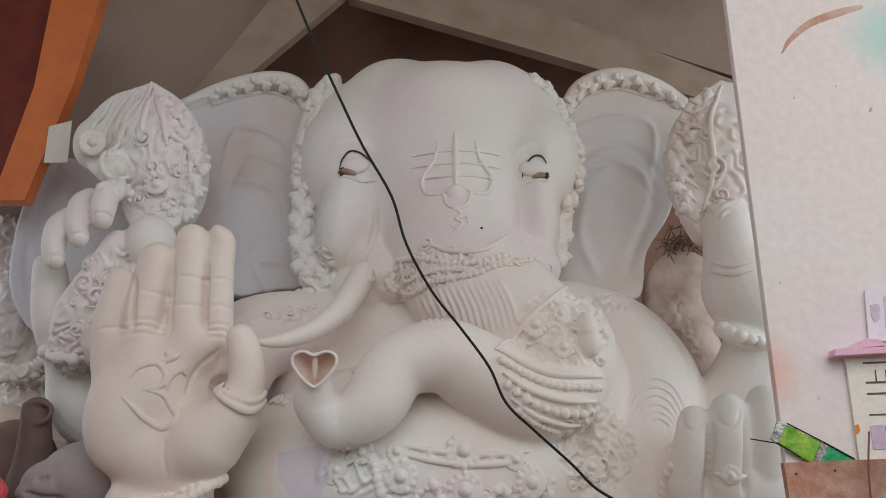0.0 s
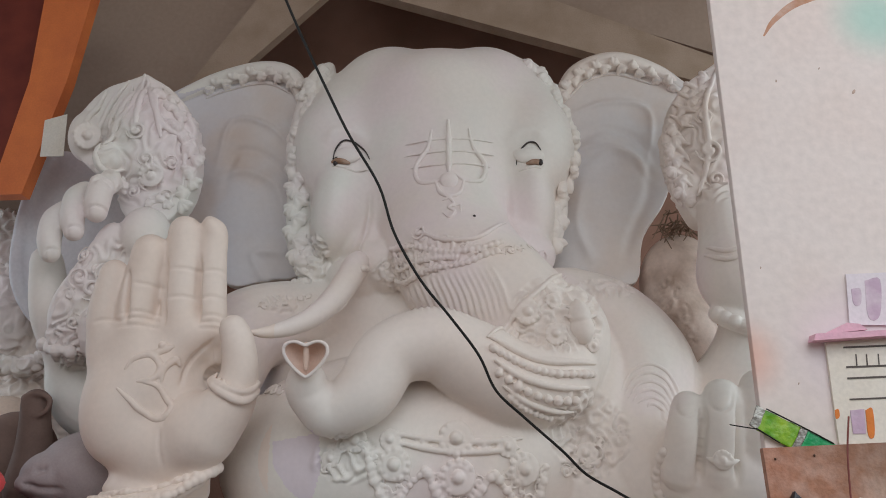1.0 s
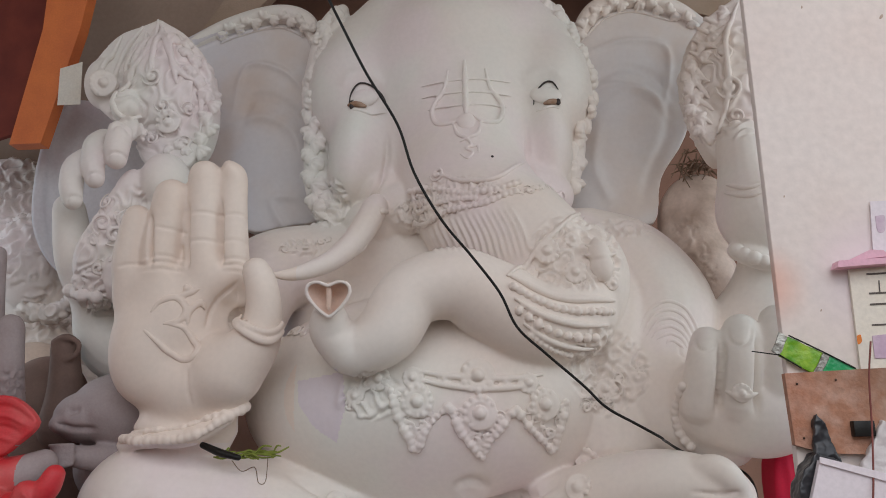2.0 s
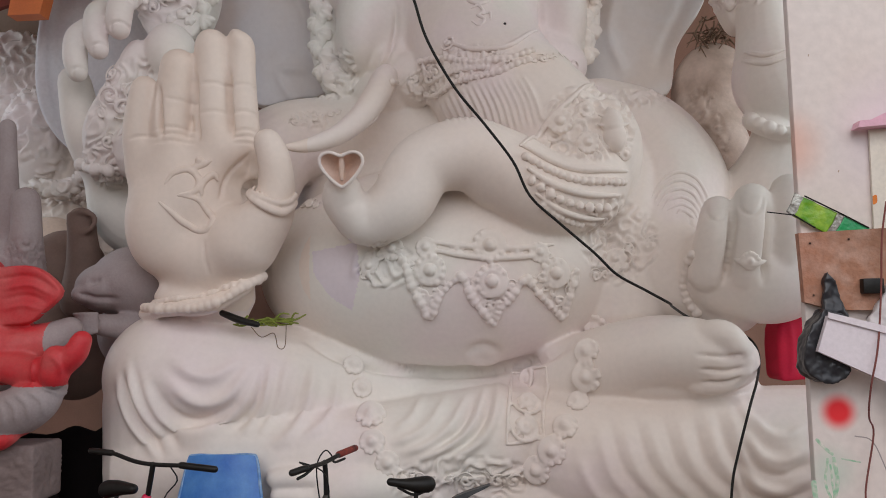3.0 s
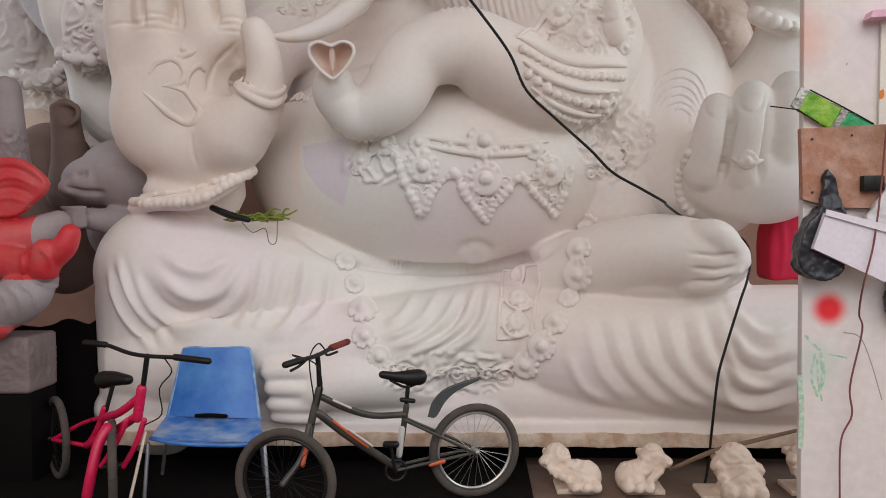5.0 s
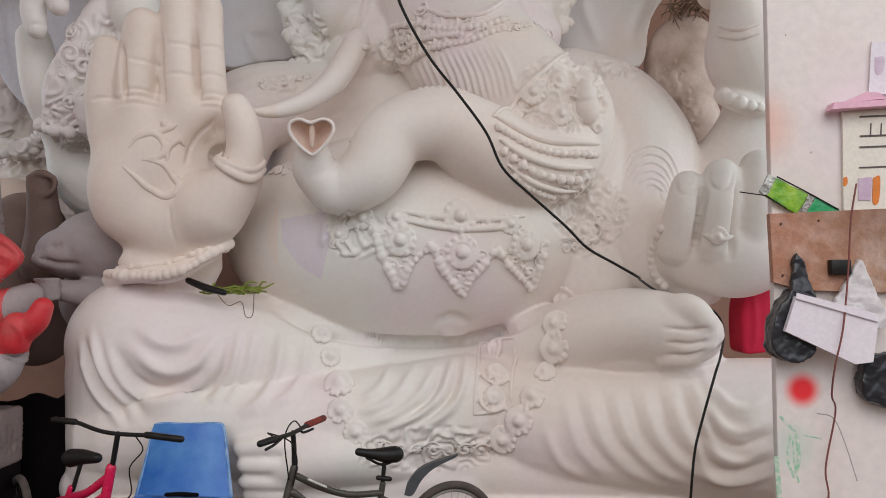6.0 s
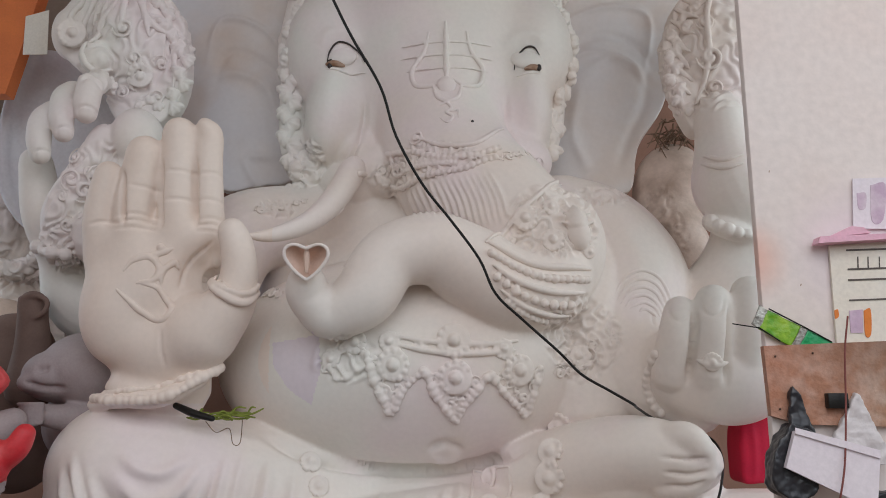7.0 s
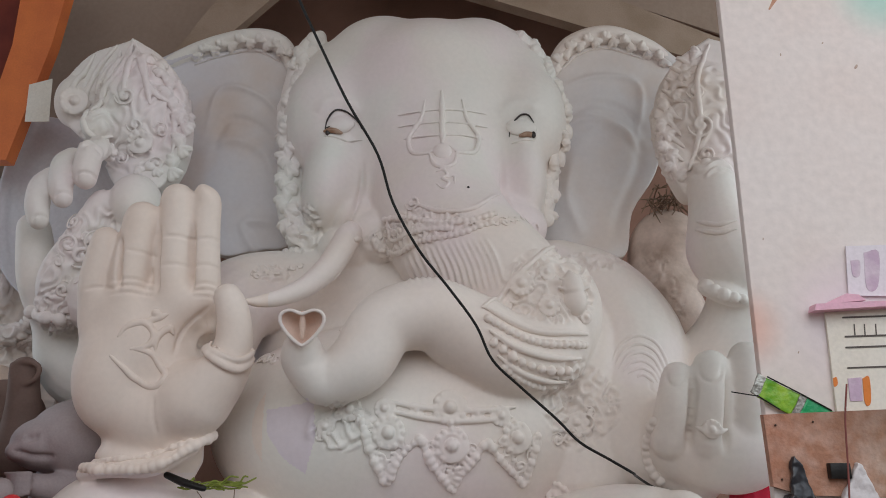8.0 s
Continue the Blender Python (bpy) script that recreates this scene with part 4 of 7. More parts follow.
# forehead marks
for pts in ([(-0.273, 5.999, 4.618), (0.067, 5.969, 4.657), (0.468, 6.092, 4.67)], [(-0.269, 5.996, 4.509), (0.068, 5.949, 4.535), (0.476, 6.092, 4.55)], [(-0.214, 5.964, 4.388), (0.07, 5.909, 4.406), (0.432, 6.068, 4.431)]):
    ridge(pts, 0.011)
ridge([(0.093, 5.988, 4.833), (0.095, 5.971, 4.648), (0.097, 5.916, 4.419), (0.098, 5.87, 4.29)], 0.026, lift=0.15)
ridge([(-0.046, 5.979, 4.744), (-0.08, 5.963, 4.566), (-0.177, 5.946, 4.391), (-0.144, 5.889, 4.247), (-0.017, 5.851, 4.232), (0.053, 5.871, 4.3)], 0.021, lift=0.05)
ridge([(0.263, 6.016, 4.766), (0.3, 6.01, 4.592), (0.394, 6.041, 4.439), (0.362, 5.964, 4.284), (0.233, 5.882, 4.248), (0.152, 5.883, 4.306)], 0.021, lift=0.05)
O.ball(Vector((0.099, 5.847, 4.231)), (0.075, 0.035, 0.075))
ridge([(-0.009, 5.85, 4.231), (0.029, 5.798, 4.114), (0.109, 5.779, 4.078), (0.188, 5.808, 4.12), (0.215, 5.875, 4.244)], 0.02)
ridge([(0.048, 5.761, 4.033), (0.1, 5.767, 4.055), (0.135, 5.742, 3.998), (0.092, 5.728, 3.964), (0.144, 5.704, 3.918), (0.102, 5.681, 3.863), (0.05, 5.709, 3.91)], 0.014)
ridge([(0.135, 5.726, 3.964), (0.187, 5.744, 3.99), (0.187, 5.7, 3.908)], 0.012)
O.ball(Vector((0.293, 5.692, 3.874)), 0.011, slot=3)
# lip of the trunk's tip: heart-shaped rim and nostrils
tip = Vector((-0.787, 4.86, 2.681))
heart = [tip + Vector((0.86 * x, 0.03 - 0.25 * z, 0.86 * z - 0.015)) for x, z in spline([(0, 0.082), (0.085, 0.11), (0.15, 0.085), (0.155, 0.02), (0.09, -0.07), (0.015, -0.13), (-0.015, -0.13), (-0.09, -0.07), (-0.155, 0.02), (-0.15, 0.085), (-0.085, 0.11), (0, 0.085)], 3)][:33]
heart[-1] = heart[0]
O.tube([(tuple(p), 0.013) for p in heart], seg=8, straight=True, caps=False)
funnel, loops = [], 6
for g in range(loops):
    k, back = 1 - 0.16 * g, 0.012 + 0.13 * (g / (loops - 1)) ** 0.8
    funnel += [tip + (p - tip) * k + Vector((0, back, 0)) for p in heart[:-1]]
# inside of the funnel takes the tanner slot 1
O.put(funnel, [(g * 32 + i, g * 32 + (i + 1) % 32, (g + 1) * 32 + (i + 1) % 32, (g + 1) * 32 + i) for g in range(loops - 1) for i in range(32)] + [tuple((loops - 1) * 32 + i for i in range(32))], 1)
outer = []
for g in range(5):
    k, back = 1.05 - 0.09 * g, 0.01 + 0.06 * g
    outer += [tip + (p - tip) * k + Vector((0.004 * g, back * 1.3, -0.035 * g)) for p in heart[:-1]]
O.put(outer, [(g * 32 + i, g * 32 + (i + 1) % 32, (g + 1) * 32 + (i + 1) % 32, (g + 1) * 32 + i) for g in range(4) for i in range(32)], 0)
O.tube([(tuple(tip + Vector((0, 0.03, 0.07))), 0.012), (tuple(tip + Vector((0, 0.05, 0.0))), 0.02), (tuple(tip + Vector((0, 0.06, -0.08))), 0.014)], slot=1)
# ornament ropes round the trunk's root
beads([(-0.486, 5.824, 3.536), (-0.412, 6.114, 3.501), (-0.243, 5.921, 3.415), (-0.065, 5.678, 3.443), (0.202, 5.529, 3.451), (0.446, 5.53, 3.539)], 0.026)
beads([(-0.365, 5.978, 3.706), (-0.155, 5.741, 3.647), (0.08, 5.588, 3.555), (0.325, 5.533, 3.565), (0.513, 5.594, 3.631)], 0.028)
beads([(-0.443, 5.875, 3.634), (-0.291, 5.936, 3.519), (-0.088, 5.689, 3.524), (0.162, 5.548, 3.5)], 0.02)
curls([(-0.412, 6.059, 3.601), (-0.131, 5.724, 3.553), (0.202, 5.551, 3.57), (0.508, 5.54, 3.535), (0.84, 6.092, 3.672)], 0.05)
curl((-0.128, 5.735, 3.763), 0.07)
ridge([(-0.128, 5.735, 3.763), (0.078, 5.61, 3.658), (0.326, 5.573, 3.666), (0.53, 5.794, 3.846)], 0.022)
# decorated cap at the bend of the trunk
ridge([(0.382, 5.189, 2.831), (0.569, 5.25, 2.742), (0.798, 5.327, 2.691), (1.1, 5.513, 2.713)], 0.03)
beads([(0.388, 5.166, 2.76), (0.565, 5.222, 2.67), (0.793, 5.305, 2.613), (1.088, 5.511, 2.635)], 0.032)
ridge([(0.401, 5.161, 2.679), (0.563, 5.214, 2.581), (0.79, 5.306, 2.525), (1.04, 5.485, 2.54)], 0.026)
beads([(0.423, 5.174, 2.602), (0.581, 5.234, 2.498), (0.771, 5.325, 2.444), (0.977, 5.467, 2.454)], 0.034, gap=2.3)
ridge([(0.452, 5.201, 2.52), (0.601, 5.272, 2.424), (0.775, 5.375, 2.378), (0.93, 5.498, 2.383)], 0.022)
beads([(0.497, 5.24, 2.448), (0.622, 5.32, 2.37), (0.782, 5.44, 2.331)], 0.026)
ridge([(0.352, 5.178, 2.836), (0.515, 5.463, 2.985), (0.632, 5.439, 3.133), (0.781, 5.502, 3.274), (1.036, 6.251, 3.534)], 0.022)
for p, r in (((0.649, 5.428, 3.058), 0.10), ((0.83, 5.46, 3.14), 0.07), ((0.836, 5.417, 2.9), 0.09), ((0.533, 5.464, 2.918), 0.06), ((1.096, 5.498, 2.834), 0.06)):
    rosette(p, r)
O.ball(Vector((1.025, 5.461, 2.944)), (0.085, 0.07, 0.11))
O.tube([((1.012, 5.47, 3.03), 0.085), ((1.008, 5.49, 3.09), 0.072), ((1.005, 5.51, 3.135), 0.045), ((1.004, 5.52, 3.16), 0.02)])
ridge([(0.902, 5.443, 3.025), (1.013, 5.466, 3.008), (1.129, 5.538, 3.05)], 0.02, lift=1.0)
ridge([(0.916, 5.465, 3.094), (1.012, 5.486, 3.085), (1.112, 5.552, 3.118)], 0.016, lift=1.0)
# ear rims
acanthus([(-2.284, 6.844, 5.656), (-2.094, 6.829, 5.725), (-1.762, 6.804, 5.788), (-1.449, 6.788, 5.705), (-1.262, 6.502, 5.329)], 0.095)
acanthus([(1.162, 6.801, 5.486), (1.359, 6.791, 5.715), (1.694, 6.807, 5.815), (2.048, 6.841, 5.713), (2.296, 6.856, 5.575)], 0.095)
ridge([(-2.292, 6.9, 5.576), (-2.106, 6.899, 5.659), (-1.723, 6.897, 5.736), (-1.462, 6.894, 5.611)], 0.02)
ridge([(1.245, 6.887, 5.504), (1.43, 6.893, 5.695), (1.709, 6.898, 5.763), (2.057, 6.899, 5.641)], 0.02)
# hair curls beside the face
for q in ([(-1.011, 6.45, 5.632), (-1.148, 6.45, 5.431), (-1.224, 6.45, 5.125), (-1.254, 6.45, 4.761), (-1.244, 6.45, 4.435), (-1.237, 6.45, 4.144), (-1.189, 6.45, 3.912), (-1.045, 6.45, 3.67)],
          [(0.846, 6.48, 5.645), (0.977, 6.48, 5.396), (1.045, 6.48, 5.051), (1.061, 6.48, 4.717), (1.046, 6.48, 4.392), (1.015, 6.48, 4.128), (0.932, 6.48, 3.896)]):
    acanthus(q, 0.14, 0.75)
    beads(q, 0.034, 2.6, 0.4)
# collar and pendants on the belly
for pts in ([(-0.292, 5.349, 2.238), (-0.082, 5.342, 2.201), (0.135, 5.36, 2.181), (0.359, 5.403, 2.179), (0.577, 5.475, 2.204)], [(-0.255, 5.338, 2.175), (-0.083, 5.335, 2.139), (0.133, 5.354, 2.112), (0.357, 5.397, 2.117), (0.554, 5.458, 2.14)]):
    ridge(pts, 0.024)
for p, r in (((0.136, 5.362, 2.197), 0.13), ((-0.293, 5.341, 2.191), 0.08), ((-0.082, 5.339, 2.178), 0.05), ((0.475, 5.432, 2.148), 0.08), ((0.319, 5.391, 2.156), 0.05),
             ((-0.265, 5.334, 2.037), 0.12), ((0.145, 5.366, 1.959), 0.13), ((0.582, 5.471, 2.008), 0.12), ((-0.526, 5.362, 2.188), 0.09), ((-0.686, 5.386, 2.078), 0.07), ((1.035, 5.686, 2.115), 0.08)):
    rosette(p, r)
for pts in ([(-0.441, 5.345, 2.107), (-0.395, 5.356, 1.934), (-0.324, 5.391, 1.799), (-0.278, 5.426, 1.717), (-0.226, 5.378, 1.823), (-0.146, 5.35, 1.92), (-0.06, 5.339, 2.001)],
            [(-0.045, 5.343, 1.978), (0.023, 5.385, 1.829), (0.101, 5.436, 1.732), (0.154, 5.481, 1.669), (0.202, 5.442, 1.753), (0.281, 5.418, 1.85), (0.368, 5.41, 1.963)],
            [(0.392, 5.415, 1.971), (0.477, 5.469, 1.859), (0.57, 5.542, 1.769), (0.642, 5.614, 1.705), (0.672, 5.573, 1.799), (0.711, 5.547, 1.915), (0.738, 5.538, 2.032)]):
    beads(pts, 0.03, 1.5, 0.3)
    curls([Vector(p).lerp(Vector(pts[3]) + Vector((0, 0, 0.3)), 0.3) for p in pts], 0.055, 1.3)
curls([(-0.728, 5.399, 2.022), (-0.605, 5.373, 2.152), (-0.449, 5.183, 2.244)], 0.06)
curls([(0.882, 5.625, 1.994), (1.049, 5.673, 2.033), (1.137, 5.687, 2.193)], 0.06)
# bead garlands hanging over the lap
for p, r in (((-0.844, 5.619, 1.386), 0.085), ((-0.773, 5.561, 1.238), 0.08), ((-0.685, 5.387, 1.061), 0.115), ((-0.66, 5.265, 0.909), 0.095), ((-0.558, 5.237, 0.776), 0.09),
             ((0.902, 5.792, 1.643), 0.105), ((0.781, 5.423, 1.468), 0.10), ((0.77, 5.408, 1.306), 0.115), ((0.708, 5.417, 1.132), 0.085), ((0.608, 5.307, 0.99), 0.095), ((0.517, 5.285, 0.84), 0.11), ((0.417, 5.332, 0.709), 0.105)):
    rosette(p, r)
    O.ball(normal_at(p)[0], r * 0.5, seg=12, rings=7)
curls([(-0.466, 5.229, 0.674), (-0.21, 5.274, 0.662), (0.012, 5.303, 0.653), (0.274, 5.347, 0.641)], 0.07)
# embroidered panel in the middle
for pts in ([(0.287, 5.916, 1.322), (0.245, 5.417, 1.118), (0.219, 5.294, 0.88)], [(0.518, 5.588, 1.361), (0.496, 5.495, 1.144), (0.468, 5.333, 0.93)], [(0.219, 5.294, 0.88), (0.355, 5.334, 0.894), (0.475, 5.329, 0.93)], [(0.285, 5.883, 1.308), (0.414, 5.748, 1.338), (0.518, 5.588, 1.361)]):
    ridge(pts, 0.016)
for p in ((0.403, 5.734, 1.275), (0.374, 5.47, 1.125), (0.352, 5.357, 0.98)):
    rosette(p, 0.085, 7)
    curl(p, 0.11)
# leaf scrolls on the axe head, the lotus and the sleeve
acanthus([(-2.357, 6.0, 5.219), (-2.18, 5.98, 4.992), (-2.078, 5.98, 4.702), (-2.054, 6.0, 4.403), (-2.136, 6.05, 4.148)], 0.11)
acanthus([(-2.656, 6.0, 4.353), (-2.491, 5.98, 4.22), (-2.239, 6.0, 4.178)], 0.08)
rosette((-2.948, 6.0, 4.754), 0.13, 14)
rosette((-2.353, 5.96, 4.326), 0.115)
ridge([(-2.523, 6.0, 5.302), (-2.521, 5.96, 5.008), (-2.524, 5.94, 4.787)], 0.03, lift=0.2)
ridge([(-2.585, 6.0, 5.291), (-2.684, 5.97, 5.014), (-2.696, 5.96, 4.771)], 0.03, lift=0.2)
ridge([(-2.662, 6.02, 5.259), (-2.819, 6.0, 5.03), (-2.851, 6.0, 4.844)], 0.03, lift=0.2)
ridge([(-2.451, 6.0, 5.274), (-2.371, 5.96, 4.955), (-2.306, 5.95, 4.713)], 0.03, lift=0.2)
acanthus([(2.329, 6.1, 5.265), (2.127, 6.1, 5.047), (2.001, 6.1, 4.727), (1.973, 6.1, 4.417), (2.051, 6.1, 4.115)], 0.10)
foliage((-2.677, 5.788, 3.359), (0.16, 0.32), 9, 0.075)
curls([(-1.404, 6.1, 3.226), (-1.208, 6.1, 3.3), (-1.019, 6.15, 3.386)], 0.045)
curls([(-0.794, 5.9, 3.167), (-0.613, 5.85, 3.082), (-0.683, 5.8, 2.868)], 0.055)
curls([(-1.284, 5.9, 2.674), (-1.183, 5.9, 2.55), (-1.042, 5.85, 2.443)], 0.07)
# shell-like fan on the upper arm
ridge([(1.483, 5.85, 2.38), (1.503, 5.85, 2.41), (1.528, 5.85, 2.421), (1.552, 5.85, 2.41), (1.567, 5.85, 2.381), (1.571, 5.85, 2.348)], 0.018, lift=-0.3)
ridge([(1.451, 5.85, 2.413), (1.488, 5.85, 2.466), (1.534, 5.85, 2.486), (1.576, 5.85, 2.466), (1.604, 5.85, 2.413), (1.611, 5.85, 2.354)], 0.018, lift=-0.3)
ridge([(1.419, 5.85, 2.445), (1.472, 5.85, 2.523), (1.539, 5.85, 2.552), (1.601, 5.85, 2.523), (1.642, 5.85, 2.446), (1.651, 5.85, 2.359)], 0.018, lift=-0.3)
ridge([(1.387, 5.85, 2.478), (1.457, 5.85, 2.58), (1.544, 5.85, 2.618), (1.626, 5.85, 2.58), (1.679, 5.85, 2.479), (1.691, 5.85, 2.365)], 0.018, lift=-0.3)
ridge([(1.355, 5.85, 2.511), (1.441, 5.85, 2.638), (1.55, 5.85, 2.685), (1.651, 5.85, 2.638), (1.716, 5.85, 2.511), (1.73, 5.85, 2.371)], 0.018, lift=-0.3)
ridge([(1.323, 5.85, 2.544), (1.425, 5.85, 2.696), (1.555, 5.85, 2.752), (1.676, 5.85, 2.696), (1.754, 5.85, 2.544), (1.77, 5.85, 2.376)], 0.018, lift=-0.3)
# bracelets
beads([(-2.266, 5.46, 1.799), (-2.046, 5.34, 1.809), (-1.779, 5.3, 1.827), (-1.558, 5.32, 1.937), (-1.466, 5.42, 2.04)], 0.036, 1.25, 0.25)
beads([(-2.219, 5.44, 1.844), (-2.028, 5.34, 1.854), (-1.788, 5.32, 1.873), (-1.585, 5.34, 1.969), (-1.49, 5.42, 2.063)], 0.022, 1.3, 0.3)
ridge([(-1.471, 5.3, 2.587), (-1.392, 5.22, 2.495), (-1.277, 5.18, 2.439), (-1.188, 5.2, 2.457), (-1.158, 5.3, 2.55)], 0.028, lift=0.6)
ridge([(-1.498, 5.3, 2.632), (-1.407, 5.22, 2.546), (-1.282, 5.18, 2.497), (-1.185, 5.2, 2.515), (-1.165, 5.3, 2.595)], 0.024, lift=0.6)
curl((-1.43, 5.24, 2.571), 0.06)
curl((-1.363, 5.2, 2.522), 0.05, -1)
beads([(1.493, 5.357, 2.103), (1.467, 5.502, 1.959), (1.501, 5.572, 1.807), (1.578, 5.596, 1.709)], 0.036, 1.5)
rosette((1.822, 5.213, 2.047), 0.07)
ridge([(1.74, 5.251, 2.059), (1.822, 5.218, 2.025), (1.914, 5.229, 2.046)], 0.024)
beads([(2.112, 5.861, 3.129), (2.202, 5.784, 3.054), (2.341, 5.786, 3.022)], 0.05, 1.4, 0.25)
beads([(-3.108, 6.099, 2.998), (-2.875, 5.878, 2.911), (-2.777, 5.9, 2.899)], 0.045, 1.2, 0.3)
# axe head and lotus petals
for pts in ([(-2.569, 6.108, 5.376), (-2.583, 5.968, 5.018), (-2.711, 5.981, 4.811), (-2.744, 5.887, 4.607)], [(-2.543, 6.101, 5.344), (-2.396, 5.962, 4.99), (-2.29, 5.974, 4.811), (-2.208, 6.031, 4.763)], [(-2.698, 6.103, 5.316), (-2.836, 6.1, 5.091), (-2.905, 6.073, 4.832), (-2.91, 6.095, 4.683)],
            [(-2.387, 6.096, 5.23), (-2.211, 6.047, 4.931), (-2.144, 6.099, 4.639), (-2.129, 6.1, 4.33)], [(-2.882, 6.101, 5.23), (-2.98, 6.035, 4.945), (-3.005, 6.021, 4.698)], [(-2.773, 5.899, 4.613), (-2.779, 5.886, 4.48), (-2.717, 5.951, 4.41), (-2.611, 6.024, 4.444)]):
    ridge(pts, 0.026)
curl((-2.389, 6.087, 4.372), 0.11)
for p, r in (((-2.504, 5.932, 4.761), 0.09), ((-2.418, 5.978, 4.527), 0.07), ((-2.241, 6.077, 4.524), 0.07), ((-2.545, 6.1, 4.275), 0.07), ((-2.257, 6.1, 4.227), 0.07), ((-2.965, 6.036, 4.706), 0.08)):
    curl(p, r, random.choice((1, -1)))
for i in range(9):
    s = i / 8
    p = Vector((2.202, 6.15, 5.186)).lerp(Vector((1.998, 6.207, 4.212)), s)
    ridge([p + Vector((-0.13, 0, 0.10)), p + Vector((-0.02, 0, 0.02)), p + Vector((0.08, 0, -0.06))], 0.024)
ridge([(2.423, 6.15, 5.355), (2.254, 6.045, 4.966), (2.238, 6.037, 4.546), (2.151, 6.138, 4.186)], 0.028)
curl((2.247, 6.035, 4.545), 0.11)
curl((2.229, 6.03, 4.852), 0.08)
curl((2.293, 6.107, 4.324), 0.08)
ridge([(2.071, 5.835, 3.639), (2.172, 5.711, 3.574), (2.313, 5.691, 3.604)], 0.022)
ridge([(2.052, 5.834, 3.576), (2.161, 5.701, 3.509), (2.296, 5.667, 3.53)], 0.022)

# raised syllable sign on the palm
for q in ([(-2.054, 5.22, 2.656), (-2.003, 5.2, 2.728), (-1.894, 5.2, 2.758), (-1.818, 5.2, 2.683), (-1.845, 5.2, 2.601), (-1.961, 5.2, 2.572)],
          [(-1.939, 5.2, 2.572), (-1.815, 5.2, 2.535), (-1.751, 5.2, 2.426), (-1.801, 5.2, 2.347), (-1.914, 5.2, 2.372), (-2.005, 5.2, 2.455), (-2.089, 5.2, 2.528)],
          [(-1.797, 5.2, 2.572), (-1.799, 5.22, 2.657), (-1.73, 5.24, 2.72), (-1.688, 5.24, 2.683)],
          [(-1.901, 5.22, 2.762), (-1.821, 5.22, 2.784), (-1.755, 5.24, 2.811)]):
    ridge(q, 0.027, lift=-0.25)
O.ball(normal_at((-1.832, 5.24, 2.819))[0], 0.03)

# one mesh: skin and ornaments together
soft, painted = Clay(), Clay()
for f, s in zip(O.f, O.m):
    (soft if s == 0 else painted).f.append(f)
    (soft if s == 0 else painted).m.append(s)
for c in (soft, painted):
    used = sorted({i for f in c.f for i in f})
    index = {old: k for k, old in enumerate(used)}
    c.v = [O.v[i] for i in used]
    c.f = [tuple(index[i] for i in f) for f in c.f]
relief = remeshed(soft, 0.0075, 3)
extra_mesh = painted.mesh("painted_bits", [PLASTER] * 5)
joined = bmesh.new()
joined.from_mesh(skin_mesh)
joined.from_mesh(relief)
joined.from_mesh(extra_mesh)
sash = [(-1.12, 5.5, 2.197), (-0.779, 5.5, 2.247), (-0.751, 5.5, 2.028), (-0.826, 5.5, 1.773), (-0.984, 5.5, 1.876), (-1.102, 5.5, 2.037)]


def in_sash(x, z):
    """Inside the lilac patch on the belly."""
    return all((b[0] - a[0]) * (z - a[2]) - (b[2] - a[2]) * (x - a[0]) <= 0 for a, b in zip(sash, sash[1:] + sash[:1]))


for f in joined.faces:
    c = f.calc_center_median()
    if 6.83 < c.y < 7.1 and c.z > 3.3 and f.normal.y < -0.6:
        f.material_index = 2
    elif c.y < 5.6 and -2.49 < c.x < -1.143 and c.z > 1.785:
        f.material_index = 6
    elif c.y < 6.2 and in_sash(c.x, c.z):
        f.material_index = 5
statue_mesh = bpy.data.meshes.new("elephant_headed_statue")
joined.to_mesh(statue_mesh)
joined.free()
for x in (PLASTER, NOSTRIL, EAR, EYE_DARK, EYE_BROWN, LILAC, TAN):
    statue_mesh.materials.append(x)
statue_mesh.polygons.foreach_set("use_smooth", [True] * len(statue_mesh.polygons))
tagged(new("seated_elephant_statue", statue_mesh), "huge unpainted white plaster seated elephant-headed statue with raised palm", "statue")

# ---- cable across the statue ----
BLACK = mat("black_rubber", (0.010, 0.009, 0.008), 0.45, scale=20, spec=0.35)
thing("black_cable", Clay().tube([(p, 0.0085) for p in ((-0.976, 4.100, 5.015), (-0.886, 4.143, 4.796), (-0.762, 4.195, 4.508), (-0.613, 4.250, 4.189), (-0.468, 4.299, 3.893), (-0.295, 4.387, 3.604), (-0.206, 4.469, 3.331), (-0.051, 4.551, 3.059), (0.117, 4.621, 2.856), (0.286, 4.690, 2.636), (0.386, 4.749, 2.433), (0.552, 4.803, 2.280), (0.774, 4.868, 2.091), (0.914, 4.915, 1.958), (1.089, 4.949, 1.860), (1.237, 4.978, 1.778), (1.311, 5.200, 1.757), (1.508, 5.500, 1.678), (1.764, 5.680, 1.620), (1.936, 5.660, 1.533), (1.908, 5.400, 1.420), (1.785, 5.100, 1.284), (1.700, 4.980, 1.155), (1.602, 4.960, 0.853), (1.559, 4.950, 0.689), (1.528, 4.950, 0.405), (1.521, 5.050, 0.052), (1.446, 5.000, -0.112))], seg=8), BLACK,
    "thin black electric cable slung across a plaster statue", "cable")

